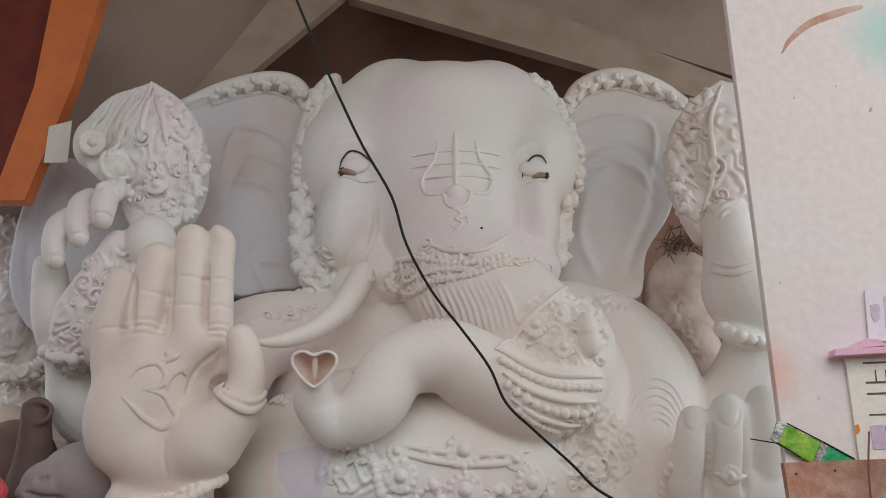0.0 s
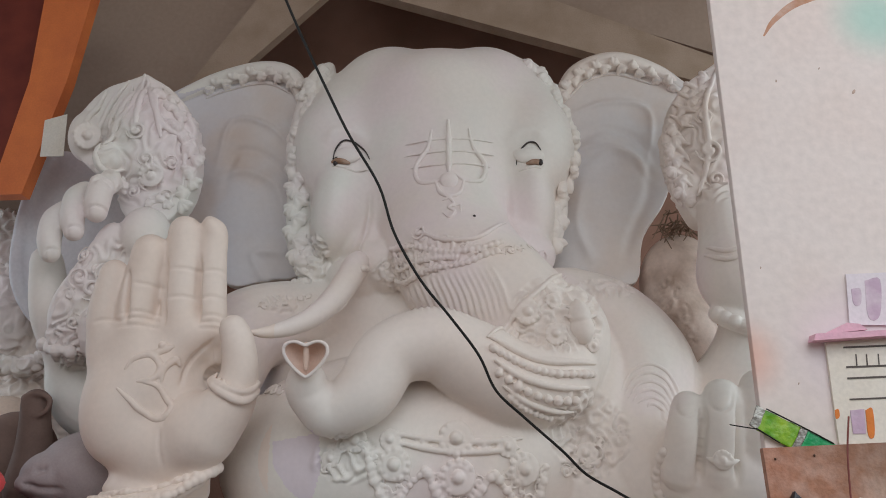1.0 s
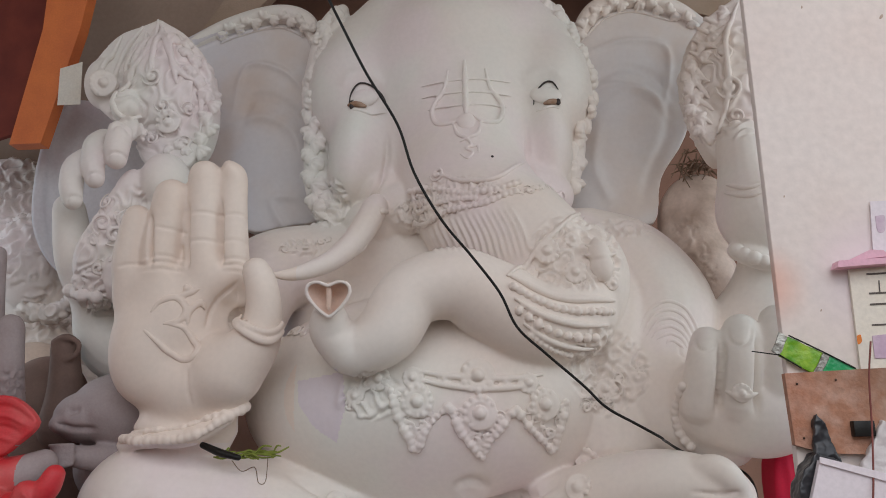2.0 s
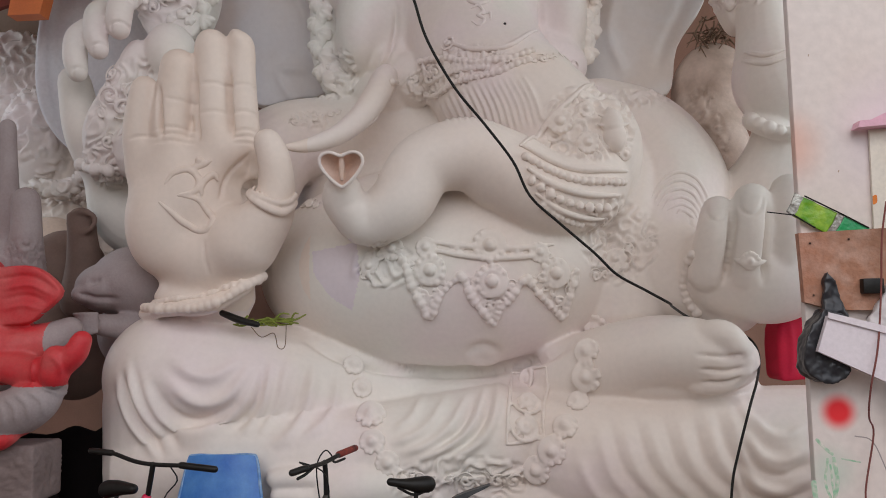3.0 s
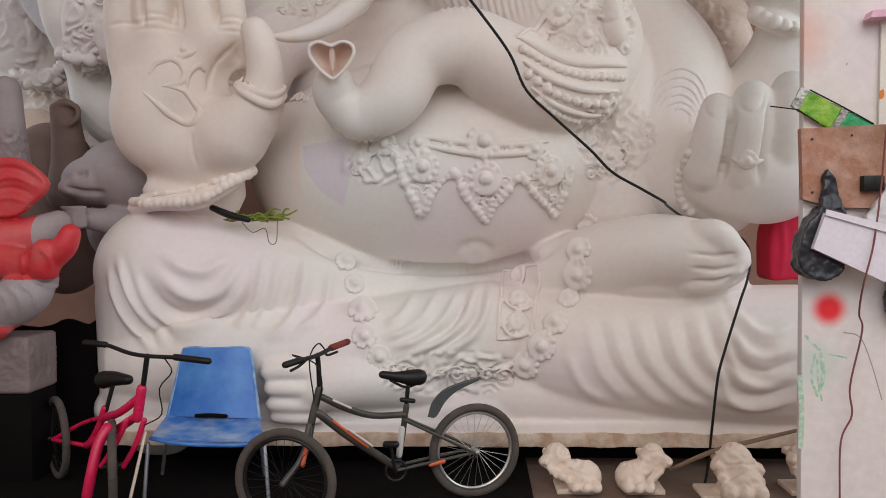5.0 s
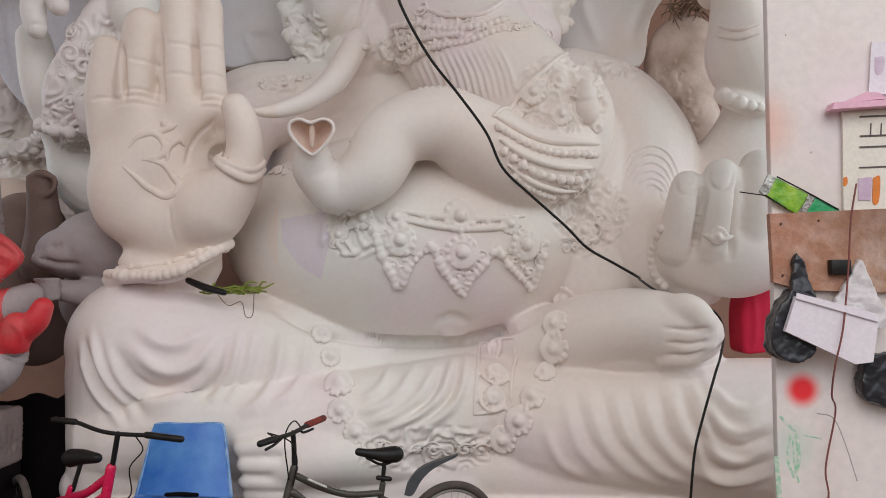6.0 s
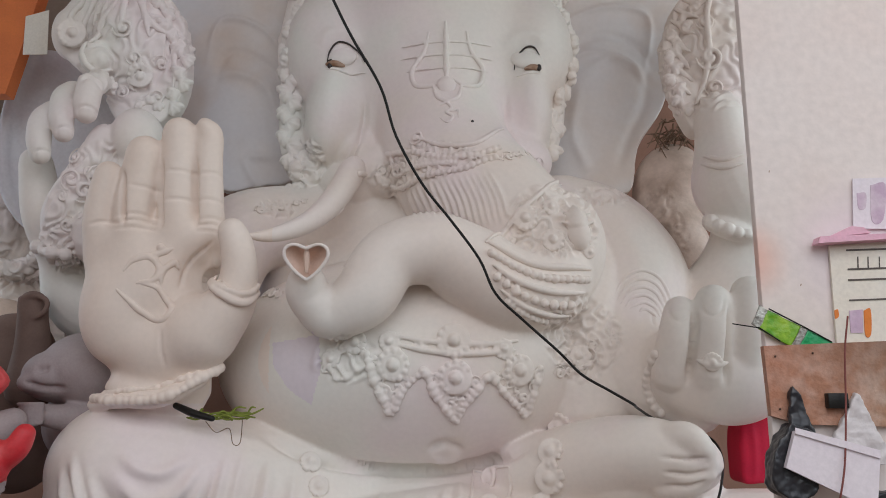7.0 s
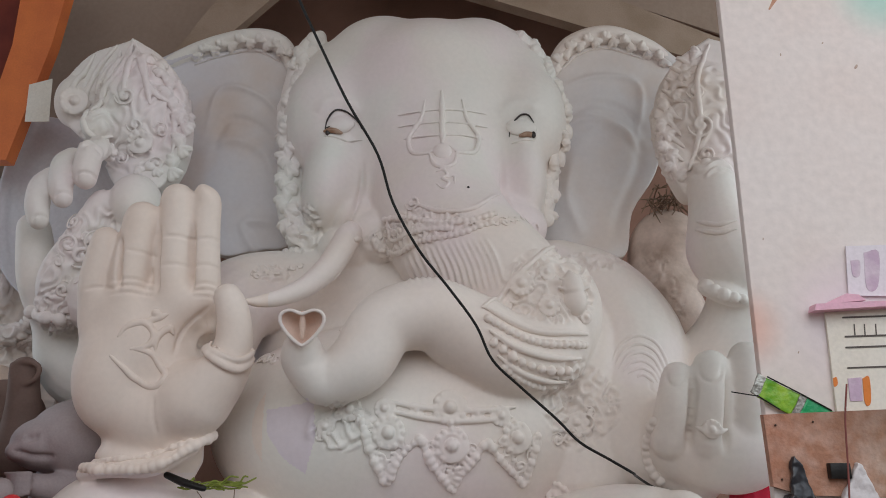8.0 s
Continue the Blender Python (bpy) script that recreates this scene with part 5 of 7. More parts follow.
# ---- plank under the statue's base ----
PLANK = mat("plaster_splashed_plank", (0.70, 0.57, 0.46), 0.85, color2=(0.42, 0.25, 0.15), scale=9, amount=0.85, bump=0.5, bump_scale=40)
plank = Clay()
rows, n = [], 160
for i in range(n + 1):
    x = -2.47 + 5.12 * i / n
    low = 0.172 + 0.007 * noise.noise(Vector((x * 6, 1, 2))) + 0.004 * noise.noise(Vector((x * 22, 5, 2)))
    top = 0.258 + 0.012 * noise.noise(Vector((x * 4, 7, 1))) + 0.006 * noise.noise(Vector((x * 17, 3, 9)))
    rows += [(x, 5.268, low), (x, 5.262 + 0.004 * noise.noise(Vector((x * 9, 0, 0))), (low + top) / 2), (x, 5.272, top), (x, 5.42, top), (x, 5.42, low)]
plank.put(rows, [(i * 5 + k, i * 5 + (k + 1) % 5, (i + 1) * 5 + (k + 1) % 5, (i + 1) * 5 + k) for i in range(n) for k in range(5)] + [(0, 1, 2, 3, 4), tuple(n * 5 + k for k in (4, 3, 2, 1, 0))])
thing("base_plank", plank, PLANK, "worn tan wooden plank with plaster splashes under the statue", "plank")

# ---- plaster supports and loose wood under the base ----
# added panel, not a seen part: its near-black paints the shade below the base
thing("tarpaulin", Clay().box((-3.0, 5.6, 0.0), (3.2, 5.63, 0.3), bevel=0.005), SHADE_BLACK, "added near-black panel painting the shade under a statue base", "tarpaulin")
# added upright panel that stands in for the unlit space beside the knee
thing("knee_shade_panel", Clay().slab([(-3.843, 5.55, -0.319), (-3.811, 5.55, 0.898), (-3.04, 5.55, 0.936), (-2.837, 5.55, 0.996), (-2.677, 5.55, 0.955), (-2.495, 5.55, 0.975), (-2.455, 5.55, -0.155)], 0.03), SHADE_BLACK, "added near-black panel painting the shade beside the statue", "cloth")


def support(top, waist, foot, w, lean):
    """A paw-like leg: scrolled knee, slim shank and a splayed foot."""
    t, m, f = Vector(top), Vector(waist), Vector(foot)
    o = Vector((lean, 0, 0))
    c = Clay().box((t.x - w * 0.75, t.y - 0.08, t.z - 0.055), (t.x + w * 0.75, t.y + 0.12, t.z - 0.012), bevel=0.008)
    c.tube([(tuple(t - Vector((0, 0, 0.03))), w * 0.72), (tuple(t.lerp(m, 0.6) - o * w * 0.12), w * 0.66), (tuple(m + o * w * 0.1), w * 0.6), (tuple(m.lerp(f, 0.5) + o * w * 0.45), w * 0.8), (tuple(f + o * w * 0.6), w * 1.0)], seg=20)
    c.ball(t + Vector((-0.75 * w * lean, -0.05, -0.05)), (w * 0.3, 0.06, w * 0.26)).ball(t + Vector((0.8 * w * lean, -0.04, -0.075)), (w * 0.34, 0.07, w * 0.28))
    c.tube([(tuple(t + Vector((-0.7 * w * lean, -0.06, -0.07))), w * 0.16), (tuple(m + Vector((-0.45 * w * lean, -0.08, 0.0))), w * 0.2), (tuple(m.lerp(f, 0.7) + Vector((-0.2 * w * lean, -0.1, 0))), w * 0.24)])
    for a in (-0.6, 0.0, 0.6):
        c.ball(f + Vector((w * (a + 0.5 * lean), -0.13, -0.02)), (w * 0.34, 0.07, w * 0.34))
    c.box((f.x - w * 1.1, f.y - 0.1, 0.0), (f.x + w * 1.1, f.y + 0.14, 0.03))
    me = remeshed(c, 0.01, 5)
    Skin(me).scrolls(tuple(t.lerp(m, 0.5)), (0.2, 0.16), 0.006, 12, depth=0.3).done()
    me.materials.append(WARM)
    me.polygons.foreach_set("use_smooth", [True] * len(me.polygons))
    tagged(new("carved_support", me), "small carved cream plaster leg under a statue base", "support", "carved legs under the base")


# thin black layer added on the floor in place of shade round the chair
thing("floor_shade_sheet", Clay().box((-4.2, 4.5, 0.0), (0.42, 6.0, 0.012), bevel=0.004), SHADE_BLACK, "added near-black sheet painting shade on the shed floor", "sheet")
support((0.581, 5, 0.227), (0.6, 4.98, 0.118), (0.681, 4.95, 0.08), 0.108, 1)
support((1.172, 5, 0.227), (1.139, 4.98, 0.118), (1.105, 4.95, 0.08), 0.108, -1)
support((1.642, 4.9, 0.235), (1.609, 4.88, 0.136), (1.575, 4.85, 0.08), 0.148, 1)
support((2.082, 5, 0.241), (2.071, 4.98, 0.118), (2.08, 4.95, 0.08), 0.101, 1)
WOOD = mat("weathered_wood", (0.23, 0.15, 0.10), 0.85, color2=(0.14, 0.09, 0.06), scale=8, bump=0.4)
thing("wooden_stick", Clay().tube([((1.273, 4.95, 0.128), 0.012), ((1.53, 4.93, 0.248), 0.016), ((1.788, 4.92, 0.321), 0.014), ((2.091, 4.9, 0.404), 0.011)], seg=8), WOOD, "thin weathered wooden stick leaning on plaster pieces", "stick")
CRIMSON = mat("crimson_velvet", (0.64, 0.008, 0.05), 0.75, color2=(0.50, 0.008, 0.05), scale=4)
cushion = Clay().slab([(2.132, 5.62, 1.632), (2.29, 5.62, 1.722), (2.581, 5.62, 1.793), (2.551, 5.62, 1.211), (2.286, 5.62, 1.247), (2.14, 5.62, 1.234), (2.119, 5.62, 1.265), (2.114, 5.62, 1.491)], 0.3, smooth=False)
cushion_mesh = remeshed(cushion, 0.014, 14)
Skin(cushion_mesh).line([(2.2, 5.62, 1.66), (2.21, 5.62, 1.45), (2.19, 5.62, 1.25)], 0.02, 0.014).line([(2.36, 5.62, 1.7), (2.33, 5.62, 1.5), (2.35, 5.62, 1.25)], 0.03, -0.014).done()
cushion_mesh.materials.append(CRIMSON)
cushion_mesh.polygons.foreach_set("use_smooth", [True] * len(cushion_mesh.polygons))
tagged(new("red_cushion", cushion_mesh), "crimson cloth cushion wedged behind a statue's foot", "cushion")
GREENTHREAD = mat("green_thread", (0.25, 0.30, 0.05), 0.9, scale=20)
twig = Clay()
for i in range(26):
    a, b = Vector((-1.651, 5.45, 1.694)), Vector((-1.222, 5.4, 1.715))
    s = i / 26
    p = a.lerp(b, s)
    q = p + Vector((random.uniform(0.02, 0.16), random.uniform(-0.05, 0.05), random.uniform(-0.03, 0.05)))
    twig.tube([(tuple(p), 0.006), (tuple((p + q) / 2 + Vector((0, 0, random.uniform(-0.02, 0.03)))), 0.007), (tuple(q), 0.005)], seg=5, steps=3)
thing("green_twine", twig, GREENTHREAD, "tangle of green twine on the statue's thigh", "twine", kind="stuff")
thing("loose_thread", Clay().tube([(p, 0.003) for p in ((-1.474, 5.28, 1.672), (-1.383, 5.2, 1.607), (-1.294, 5.18, 1.631), (-1.255, 5.14, 1.539), (-1.21, 5.14, 1.546), (-1.216, 5.2, 1.685))], seg=6), WOOD, "thin brown thread lying over the statue's thigh", "thread")
thing("dark_tool", Clay().tube([((-1.714, 5.4, 1.773), 0.022), ((-1.58, 5.35, 1.724), 0.026), ((-1.447, 5.32, 1.69), 0.02)], seg=10), BLACK, "dark flat metal tool lying on the statue's thigh", "tool")

# ---- rough clay figure behind the far ear ----
clay = Clay()
clay.ball((2.2, 7.1, 3.684), (0.368, 0.35, 0.47))
clay.tube([((2.075, 7, 3.551), 0.242), ((2.188, 6.95, 3.284), 0.227), ((2.271, 6.9, 3.027), 0.202), ((2.187, 6.9, 2.643), 0.302)])
clay_mesh = remeshed(clay, 0.02, 8)
kk = Skin(clay_mesh).scrolls((1.983, 6.75, 3.536), (0.12, 0.14), 0.02, 12).scrolls((2.059, 6.7, 3.179), (0.15, 0.3), 0.02, 10).done()
clay_mesh.materials.append(STAINED)
clay_mesh.polygons.foreach_set("use_smooth", [True] * len(clay_mesh.polygons))
tagged(new("rough_clay_figure", clay_mesh), "rough stained unfinished plaster figure behind the statue's ear", "statue")
straw = Clay()
for i in range(60):
    p = Vector((2.17, 6.95, 4.232)) + Vector((random.gauss(0, 0.09), random.gauss(0, 0.05), random.gauss(0, 0.06)))
    d = Vector((random.gauss(0, 0.05), random.gauss(0, 0.04), random.gauss(-0.08, 0.06)))
    straw.tube([(tuple(p), 0.008), (tuple(p + d), 0.006), (tuple(p + d * 1.9), 0.004)], seg=5, steps=2)
thing("coir_stuffing", straw, WOOD, "tuft of dark coir fibre stuffed behind an ear", "fibre", kind="stuff")

# ---- things on the partition ----
BOARD = mat("scuffed_plywood", (0.44, 0.25, 0.16), 0.8, color2=(0.62, 0.46, 0.37), scale=16, amount=1.0, bump=0.5, bump_scale=45, per=0.45, tint=((0.52, 0.17, 0.09), (0.26, 0.13, 0.08)))
board = empty("scrap_board", (1.53, 3.18, 1.708), "scuffed brown plywood scrap fixed to the partition", "board")
bd = Clay().slab([(1.33, 3.165, 2.007), (1.999, 3.165, 2.033), (2.004, 3.165, 1.69), (1.447, 3.165, 1.706), (1.339, 3.165, 1.738)], 0.034, smooth=False)
part("panel", bd, BOARD, board)
NAIL = mat("rusty_iron", (0.10, 0.06, 0.045), 0.6, metal=0.6, scale=15)
for p in ((1.37, 3.16, 1.966), (1.518, 3.16, 1.979), (1.372, 3.16, 1.764)):
    part("nail", Clay().ball(p, (0.0045, 0.003, 0.0045), seg=10, rings=6), NAIL, board, "rusty nail head")
part("socket", Clay().box(*[tuple(map(float, v)) for v in (Vector((1.549, 3.13, 1.766)), Vector((1.627, 3.165, 1.824)))], bevel=0.004), BLACK, board, "small dark broken socket")

GREEN = mat("lime_foil", (0.10, 0.33, 0.012), 0.3, color2=(0.36, 0.55, 0.04), scale=18, amount=0.9, bump=0.4, bump_scale=40)
DGREEN = mat("dark_green_foil", (0.02, 0.30, 0.10), 0.3, color2=(0.05, 0.45, 0.15), scale=18, bump=0.4, bump_scale=40)
SILVER = mat("crinkled_foil", (0.55, 0.55, 0.50), 0.35, metal=0.4, color2=(0.12, 0.10, 0.08), scale=40, amount=1.0, bump=0.6, bump_scale=60)
packet = empty("snack_packet", (1.409, 3.16, 2.014), "crumpled green foil snack packet tucked behind a board", "packet")


def crumple(points, depth, name, material, owner, label="", smooth=True, rough=1.0, voxel=0.006):
    c = Clay().slab(points, depth, steps=3, smooth=smooth)
    me = remeshed(c, voxel, 2)
    co = np.empty(len(me.vertices) * 3)
    me.vertices.foreach_get("co", co)
    co = co.reshape(-1, 3)
    for i in range(len(co)):
        p = Vector(co[i])
        co[i] += np.array(noise.noise_vector(p * 22)) * 0.008 * rough + np.array(noise.noise_vector(p * 60)) * 0.003 * rough
    me.vertices.foreach_set("co", co.ravel())
    me.materials.append(material)
    me.polygons.foreach_set("use_smooth", [True] * len(me.polygons))
    ob = new(name, me)
    if owner:
        ob.parent = owner
        ob.matrix_parent_inverse = Matrix.Translation(owner.matrix_basis.translation).inverted()
    return tagged(ob, label)


crumple([(1.362, 3.175, 2.152), (1.49, 3.175, 2.085), (1.441, 3.175, 2.006), (1.319, 3.175, 2.077)], 0.012, "pouch", GREEN, packet, "", False, 0.3, 0.003)
crumple([(1.333, 3.174, 2.172), (1.362, 3.174, 2.15), (1.323, 3.174, 2.077), (1.294, 3.174, 2.099)], 0.01, "torn_end", SILVER, packet, "torn crinkled silver end", False, 0.5, 0.003)
crumple([(1.489, 3.174, 2.085), (1.515, 3.174, 2.072), (1.466, 3.174, 1.993), (1.441, 3.174, 2.006)], 0.012, "printed_band", SILVER, packet, "speckled printed band", False, 0.3, 0.003)
crumple([(1.515, 3.175, 2.072), (1.666, 3.175, 1.991), (1.617, 3.175, 1.921), (1.466, 3.175, 1.993)], 0.012, "lower_end", DGREEN, packet, "dark green printed end", False, 0.3, 0.003)
part("seam", Clay().tube([((1.366, 3.172, 2.154), 0.003), ((1.497, 3.172, 2.083), 0.003), ((1.602, 3.172, 2.023), 0.003)], seg=6), BLACK, packet, "dark printed edge")
part("seam", Clay().tube([((1.318, 3.172, 2.081), 0.003), ((1.398, 3.172, 2.028), 0.003)], seg=6), BLACK, packet, "dark printed edge")
thing("thin_wire", Clay().tube([((1.228, 3.2, 2.098), 0.0025), ((1.267, 3.17, 2.087), 0.0025), ((1.312, 3.15, 2.077), 0.0025)], seg=6), BLACK, "short dark wire sticking out of a packet", "wire")

BAG = mat("black_polythene", (0.018, 0.018, 0.022), 0.3, color2=(0.04, 0.04, 0.046), scale=5, bump=0.15, bump_scale=14)
hang = empty("black_bag", (1.407, 3.12, 1.431), "crumpled black polythene bag hanging on the partition", "bag")
crumple([(1.414, 3.13, 1.854), (1.44, 3.13, 1.817), (1.467, 3.13, 1.736), (1.485, 3.12, 1.664), (1.411, 3.11, 1.654), (1.389, 3.12, 1.719)], 0.03, "handle", BAG, hang)
crumple([(1.389, 3.1, 1.708), (1.467, 3.1, 1.675), (1.468, 3.09, 1.524), (1.46, 3.09, 1.459), (1.394, 3.09, 1.429), (1.318, 3.09, 1.455), (1.296, 3.09, 1.525), (1.325, 3.09, 1.633)], 0.09, "sack", BAG, hang)
other = empty("dark_pouch", (1.712, 3.12, 1.259), "dark grey polythene pouch hanging on the partition", "bag")
crumple([(1.677, 3.12, 1.456), (1.818, 3.12, 1.445), (1.831, 3.12, 1.259), (1.734, 3.12, 1.255), (1.649, 3.12, 1.303), (1.656, 3.12, 1.391)], 0.06, "sack", BAG, other)
CLEAR = mat("milky_polythene", (0.66, 0.62, 0.62), 0.3, color2=(0.52, 0.48, 0.48), scale=10, bump=0.5, bump_scale=30)
milky = empty("milky_bag", (1.676, 3.12, 1.565), "milky translucent polythene bag hanging on the partition", "bag")
crumple([(1.641, 3.14, 1.795), (1.675, 3.14, 1.823), (1.723, 3.13, 1.696), (1.762, 3.12, 1.565), (1.633, 3.12, 1.576), (1.546, 3.12, 1.631), (1.582, 3.13, 1.696)], 0.03, "sack", CLEAR, milky)
CARD = mat("white_card", (0.80, 0.74, 0.78), 0.6, color2=(0.76, 0.68, 0.74), scale=3, amount=0.5, bump=0.05)
sheet = empty("card_box", (1.501, 3.07, 1.482), "flat white cardboard box hanging at a slant", "box")
part("body", Clay().slab([(1.38, 3.06, 1.684), (1.686, 3.06, 1.589), (1.662, 3.06, 1.435), (1.595, 3.06, 1.427), (1.335, 3.06, 1.552)], 0.025, smooth=False), CARD, sheet)
part("flap", Clay().slab([(1.378, 3.05, 1.697), (1.684, 3.05, 1.615), (1.682, 3.05, 1.585), (1.374, 3.05, 1.676)], 0.006, smooth=False), CARD, sheet, "folded white card flap")
STRING = mat("red_brown_string", (0.22, 0.07, 0.06), 0.9, scale=30)
thing("hanging_string", Clay().tube([(p, 0.0035) for p in ((1.659, 3.14, 2.119), (1.624, 3.12, 1.978), (1.598, 3.1, 1.783), (1.543, 3.04, 1.569), (1.508, 3.04, 1.42), (1.522, 3.1, 1.306), (1.553, 3.14, 1.235), (1.519, 3.16, 1.02), (1.527, 3.16, 0.908), (1.486, 3.16, 0.803), (1.484, 3.16, 0.56))], seg=6), STRING, "thin red-brown string hanging down the partition", "string")

PAPER = mat("yellowed_paper", (0.80, 0.76, 0.68), 0.7, color2=(0.76, 0.68, 0.56), scale=3, amount=0.5, bump=0.08)
INK = mat("dark_ink", (0.10, 0.08, 0.07), 0.6)
ORINK = mat("orange_ink", (0.75, 0.22, 0.03), 0.6)
PINK = mat("pink_paper", (0.80, 0.48, 0.58), 0.6, color2=(0.72, 0.38, 0.50), scale=4)
MAUVE = mat("mauve_print", (0.55, 0.40, 0.52), 0.6, color2=(0.70, 0.60, 0.66), scale=14, amount=1.0)
cal = empty("wall_calendar", (1.667, 3.17, 2.019), "white printed calendar sheet on the partition", "calendar")
part("sheet", Clay().slab([(1.634, 3.18, 2.413), (2.234, 3.18, 2.45), (2.163, 3.18, 2.023), (1.627, 3.18, 2.019)], 0.012, smooth=False), PAPER, cal)
part("printed_line", Clay().slab([(1.7, 3.177, 2.396), (2.179, 3.177, 2.412), (2.178, 3.177, 2.405), (1.699, 3.177, 2.389)], 0.002, smooth=False), INK, cal)
part("printed_line", Clay().slab([(1.699, 3.177, 2.318), (2.167, 3.177, 2.333), (2.166, 3.177, 2.326), (1.698, 3.177, 2.311)], 0.002, smooth=False), INK, cal)
part("printed_line", Clay().slab([(1.696, 3.177, 2.274), (2.16, 3.177, 2.29), (2.159, 3.177, 2.283), (1.695, 3.177, 2.267)], 0.002, smooth=False), INK, cal)
part("printed_line", Clay().slab([(1.692, 3.177, 2.192), (2.147, 3.177, 2.208), (2.146, 3.177, 2.201), (1.691, 3.177, 2.186)], 0.002, smooth=False), INK, cal)
part("printed_line", Clay().slab([(1.742, 3.177, 2.366), (1.746, 3.177, 2.366), (1.743, 3.177, 2.32), (1.738, 3.177, 2.32)], 0.002, smooth=False), INK, cal)
part("printed_line", Clay().slab([(1.783, 3.177, 2.366), (1.787, 3.177, 2.366), (1.784, 3.177, 2.32), (1.779, 3.177, 2.32)], 0.002, smooth=False), INK, cal)
part("printed_line", Clay().slab([(1.829, 3.177, 2.366), (1.833, 3.177, 2.366), (1.829, 3.177, 2.32), (1.825, 3.177, 2.32)], 0.002, smooth=False), INK, cal)
part("print", Clay().slab([(1.686, 3.176, 2.147), (1.741, 3.176, 2.152), (1.733, 3.176, 2.059), (1.684, 3.176, 2.059)], 0.003, smooth=False), MAUVE, cal, "small faded printed picture")
part("mark", Clay().slab([(1.745, 3.176, 2.147), (1.772, 3.176, 2.152), (1.764, 3.176, 2.054), (1.741, 3.176, 2.05)], 0.003), ORINK, cal, "orange printed mark")
part("mark", Clay().slab([(1.628, 3.176, 2.148), (1.642, 3.176, 2.152), (1.643, 3.176, 2.125), (1.628, 3.176, 2.116)], 0.003), ORINK, cal, "orange printed mark")
shelf = empty("paper_stack", (1.684, 3.15, 2.417), "stack of pink folded paper on top of a calendar", "paper")
part("lower_fold", Clay().slab([(1.563, 3.12, 2.411), (2.194, 3.12, 2.447), (2.197, 3.12, 2.465), (1.573, 3.12, 2.438)], 0.06, smooth=False), PINK, shelf)
part("upper_fold", Clay().slab([(1.609, 3.13, 2.438), (1.781, 3.13, 2.454), (1.755, 3.13, 2.477), (1.705, 3.13, 2.482)], 0.05, smooth=False), PINK, shelf)
poster = empty("small_poster", (1.799, 3.18, 2.474), "faded mauve printed poster on the partition", "poster")
part("sheet", Clay().slab([(1.76, 3.185, 2.695), (2.233, 3.185, 2.71), (2.195, 3.185, 2.479), (1.742, 3.185, 2.484)], 0.006, smooth=False), CARD, poster)
part("print", Clay().slab([(1.83, 3.183, 2.666), (1.892, 3.183, 2.67), (1.867, 3.183, 2.522), (1.82, 3.183, 2.517)], 0.003), MAUVE, poster, "mauve printed block")
part("print", Clay().slab([(1.77, 3.183, 2.632), (1.807, 3.183, 2.632), (1.799, 3.183, 2.569), (1.771, 3.183, 2.569)], 0.003), MAUVE, poster, "faded printed block")
RUST = mat("rust_stain", (0.52, 0.26, 0.15), 0.85, color2=(0.66, 0.48, 0.40), scale=12, amount=1.0)
thing("rust_stroke", Clay().tube([((1.577, 3.2, 3.825), 0.004), ((1.629, 3.2, 3.9), 0.012), ((1.73, 3.2, 3.983), 0.018), ((1.867, 3.2, 4.039), 0.02), ((1.974, 3.2, 4.07), 0.012)], flat=0.05, seg=8), RUST, "brown paint stroke across the partition", "paint stroke", kind="structure")
GPAINT = mat("green_paint_smear", (0.30, 0.55, 0.36), 0.8, color2=(0.74, 0.70, 0.64), scale=45, amount=1.0)
for pts, w in ((((1.403, 3.2, 1.136), (1.39, 3.2, 1.045), (1.413, 3.2, 0.973)), 0.005), (((1.425, 3.2, 1.136), (1.435, 3.2, 1.057), (1.422, 3.2, 0.989)), 0.008), (((1.412, 3.2, 1.113), (1.417, 3.2, 1.023), (1.431, 3.2, 0.955)), 0.004),
               (((1.367, 3.2, 1.208), (1.394, 3.2, 1.177), (1.421, 3.2, 1.154)), 0.006), (((1.346, 3.2, 1.046), (1.354, 3.2, 0.909), (1.35, 3.2, 0.773)), 0.010), (((1.457, 3.2, 1.136), (1.524, 3.2, 1.122)), 0.003)):
    thing("paint_smear", Clay().tube([(p, w) for p in pts], flat=0.06, seg=8), GPAINT, "pale green paint smear on the partition", "paint stroke", kind="structure")
thing("pencil_crack", Clay().tube([(p, 0.0025) for p in ((1.511, 3.2, 1.221), (1.572, 3.2, 1.203), (1.613, 3.2, 1.113), (1.659, 3.2, 0.959))], flat=0.2, seg=6), GREY, "thin grey crack in the limewash", "crack", kind="structure")
for p, r in (((1.601, 3.2, 3.593), 0.008), ((1.798, 3.2, 3.652), 0.007), ((1.932, 3.2, 3.533), 0.014), ((1.425, 3.2, 2.731), 0.006), ((1.514, 3.2, 2.255), 0.006)):
    thing("wall_chip", Clay().ball(p, (r * 0.5, 0.0015, r), (0, 60 * random.random(), 0), seg=5, rings=4), CLAY, "small dark chip in the limewash", "chip", kind="structure")

# ---- neighbouring statues ----


def figure(name, clay, material, label, voxel=0.02, soft=8, carve=(), lines=()):
    me = remeshed(clay, voxel, soft)
    k = Skin(me)
    for centre, radii, h, sc in carve:
        k.scrolls(centre, radii, h, sc)
    for pts, w, h in lines:
        k.line(pts, w, h)
    k.done()
    for x in material if isinstance(material, tuple) else (material,):
        me.materials.append(x)
    me.polygons.foreach_set("use_smooth", [True] * len(me.polygons))
    return tagged(new(name, me), label, "statue")


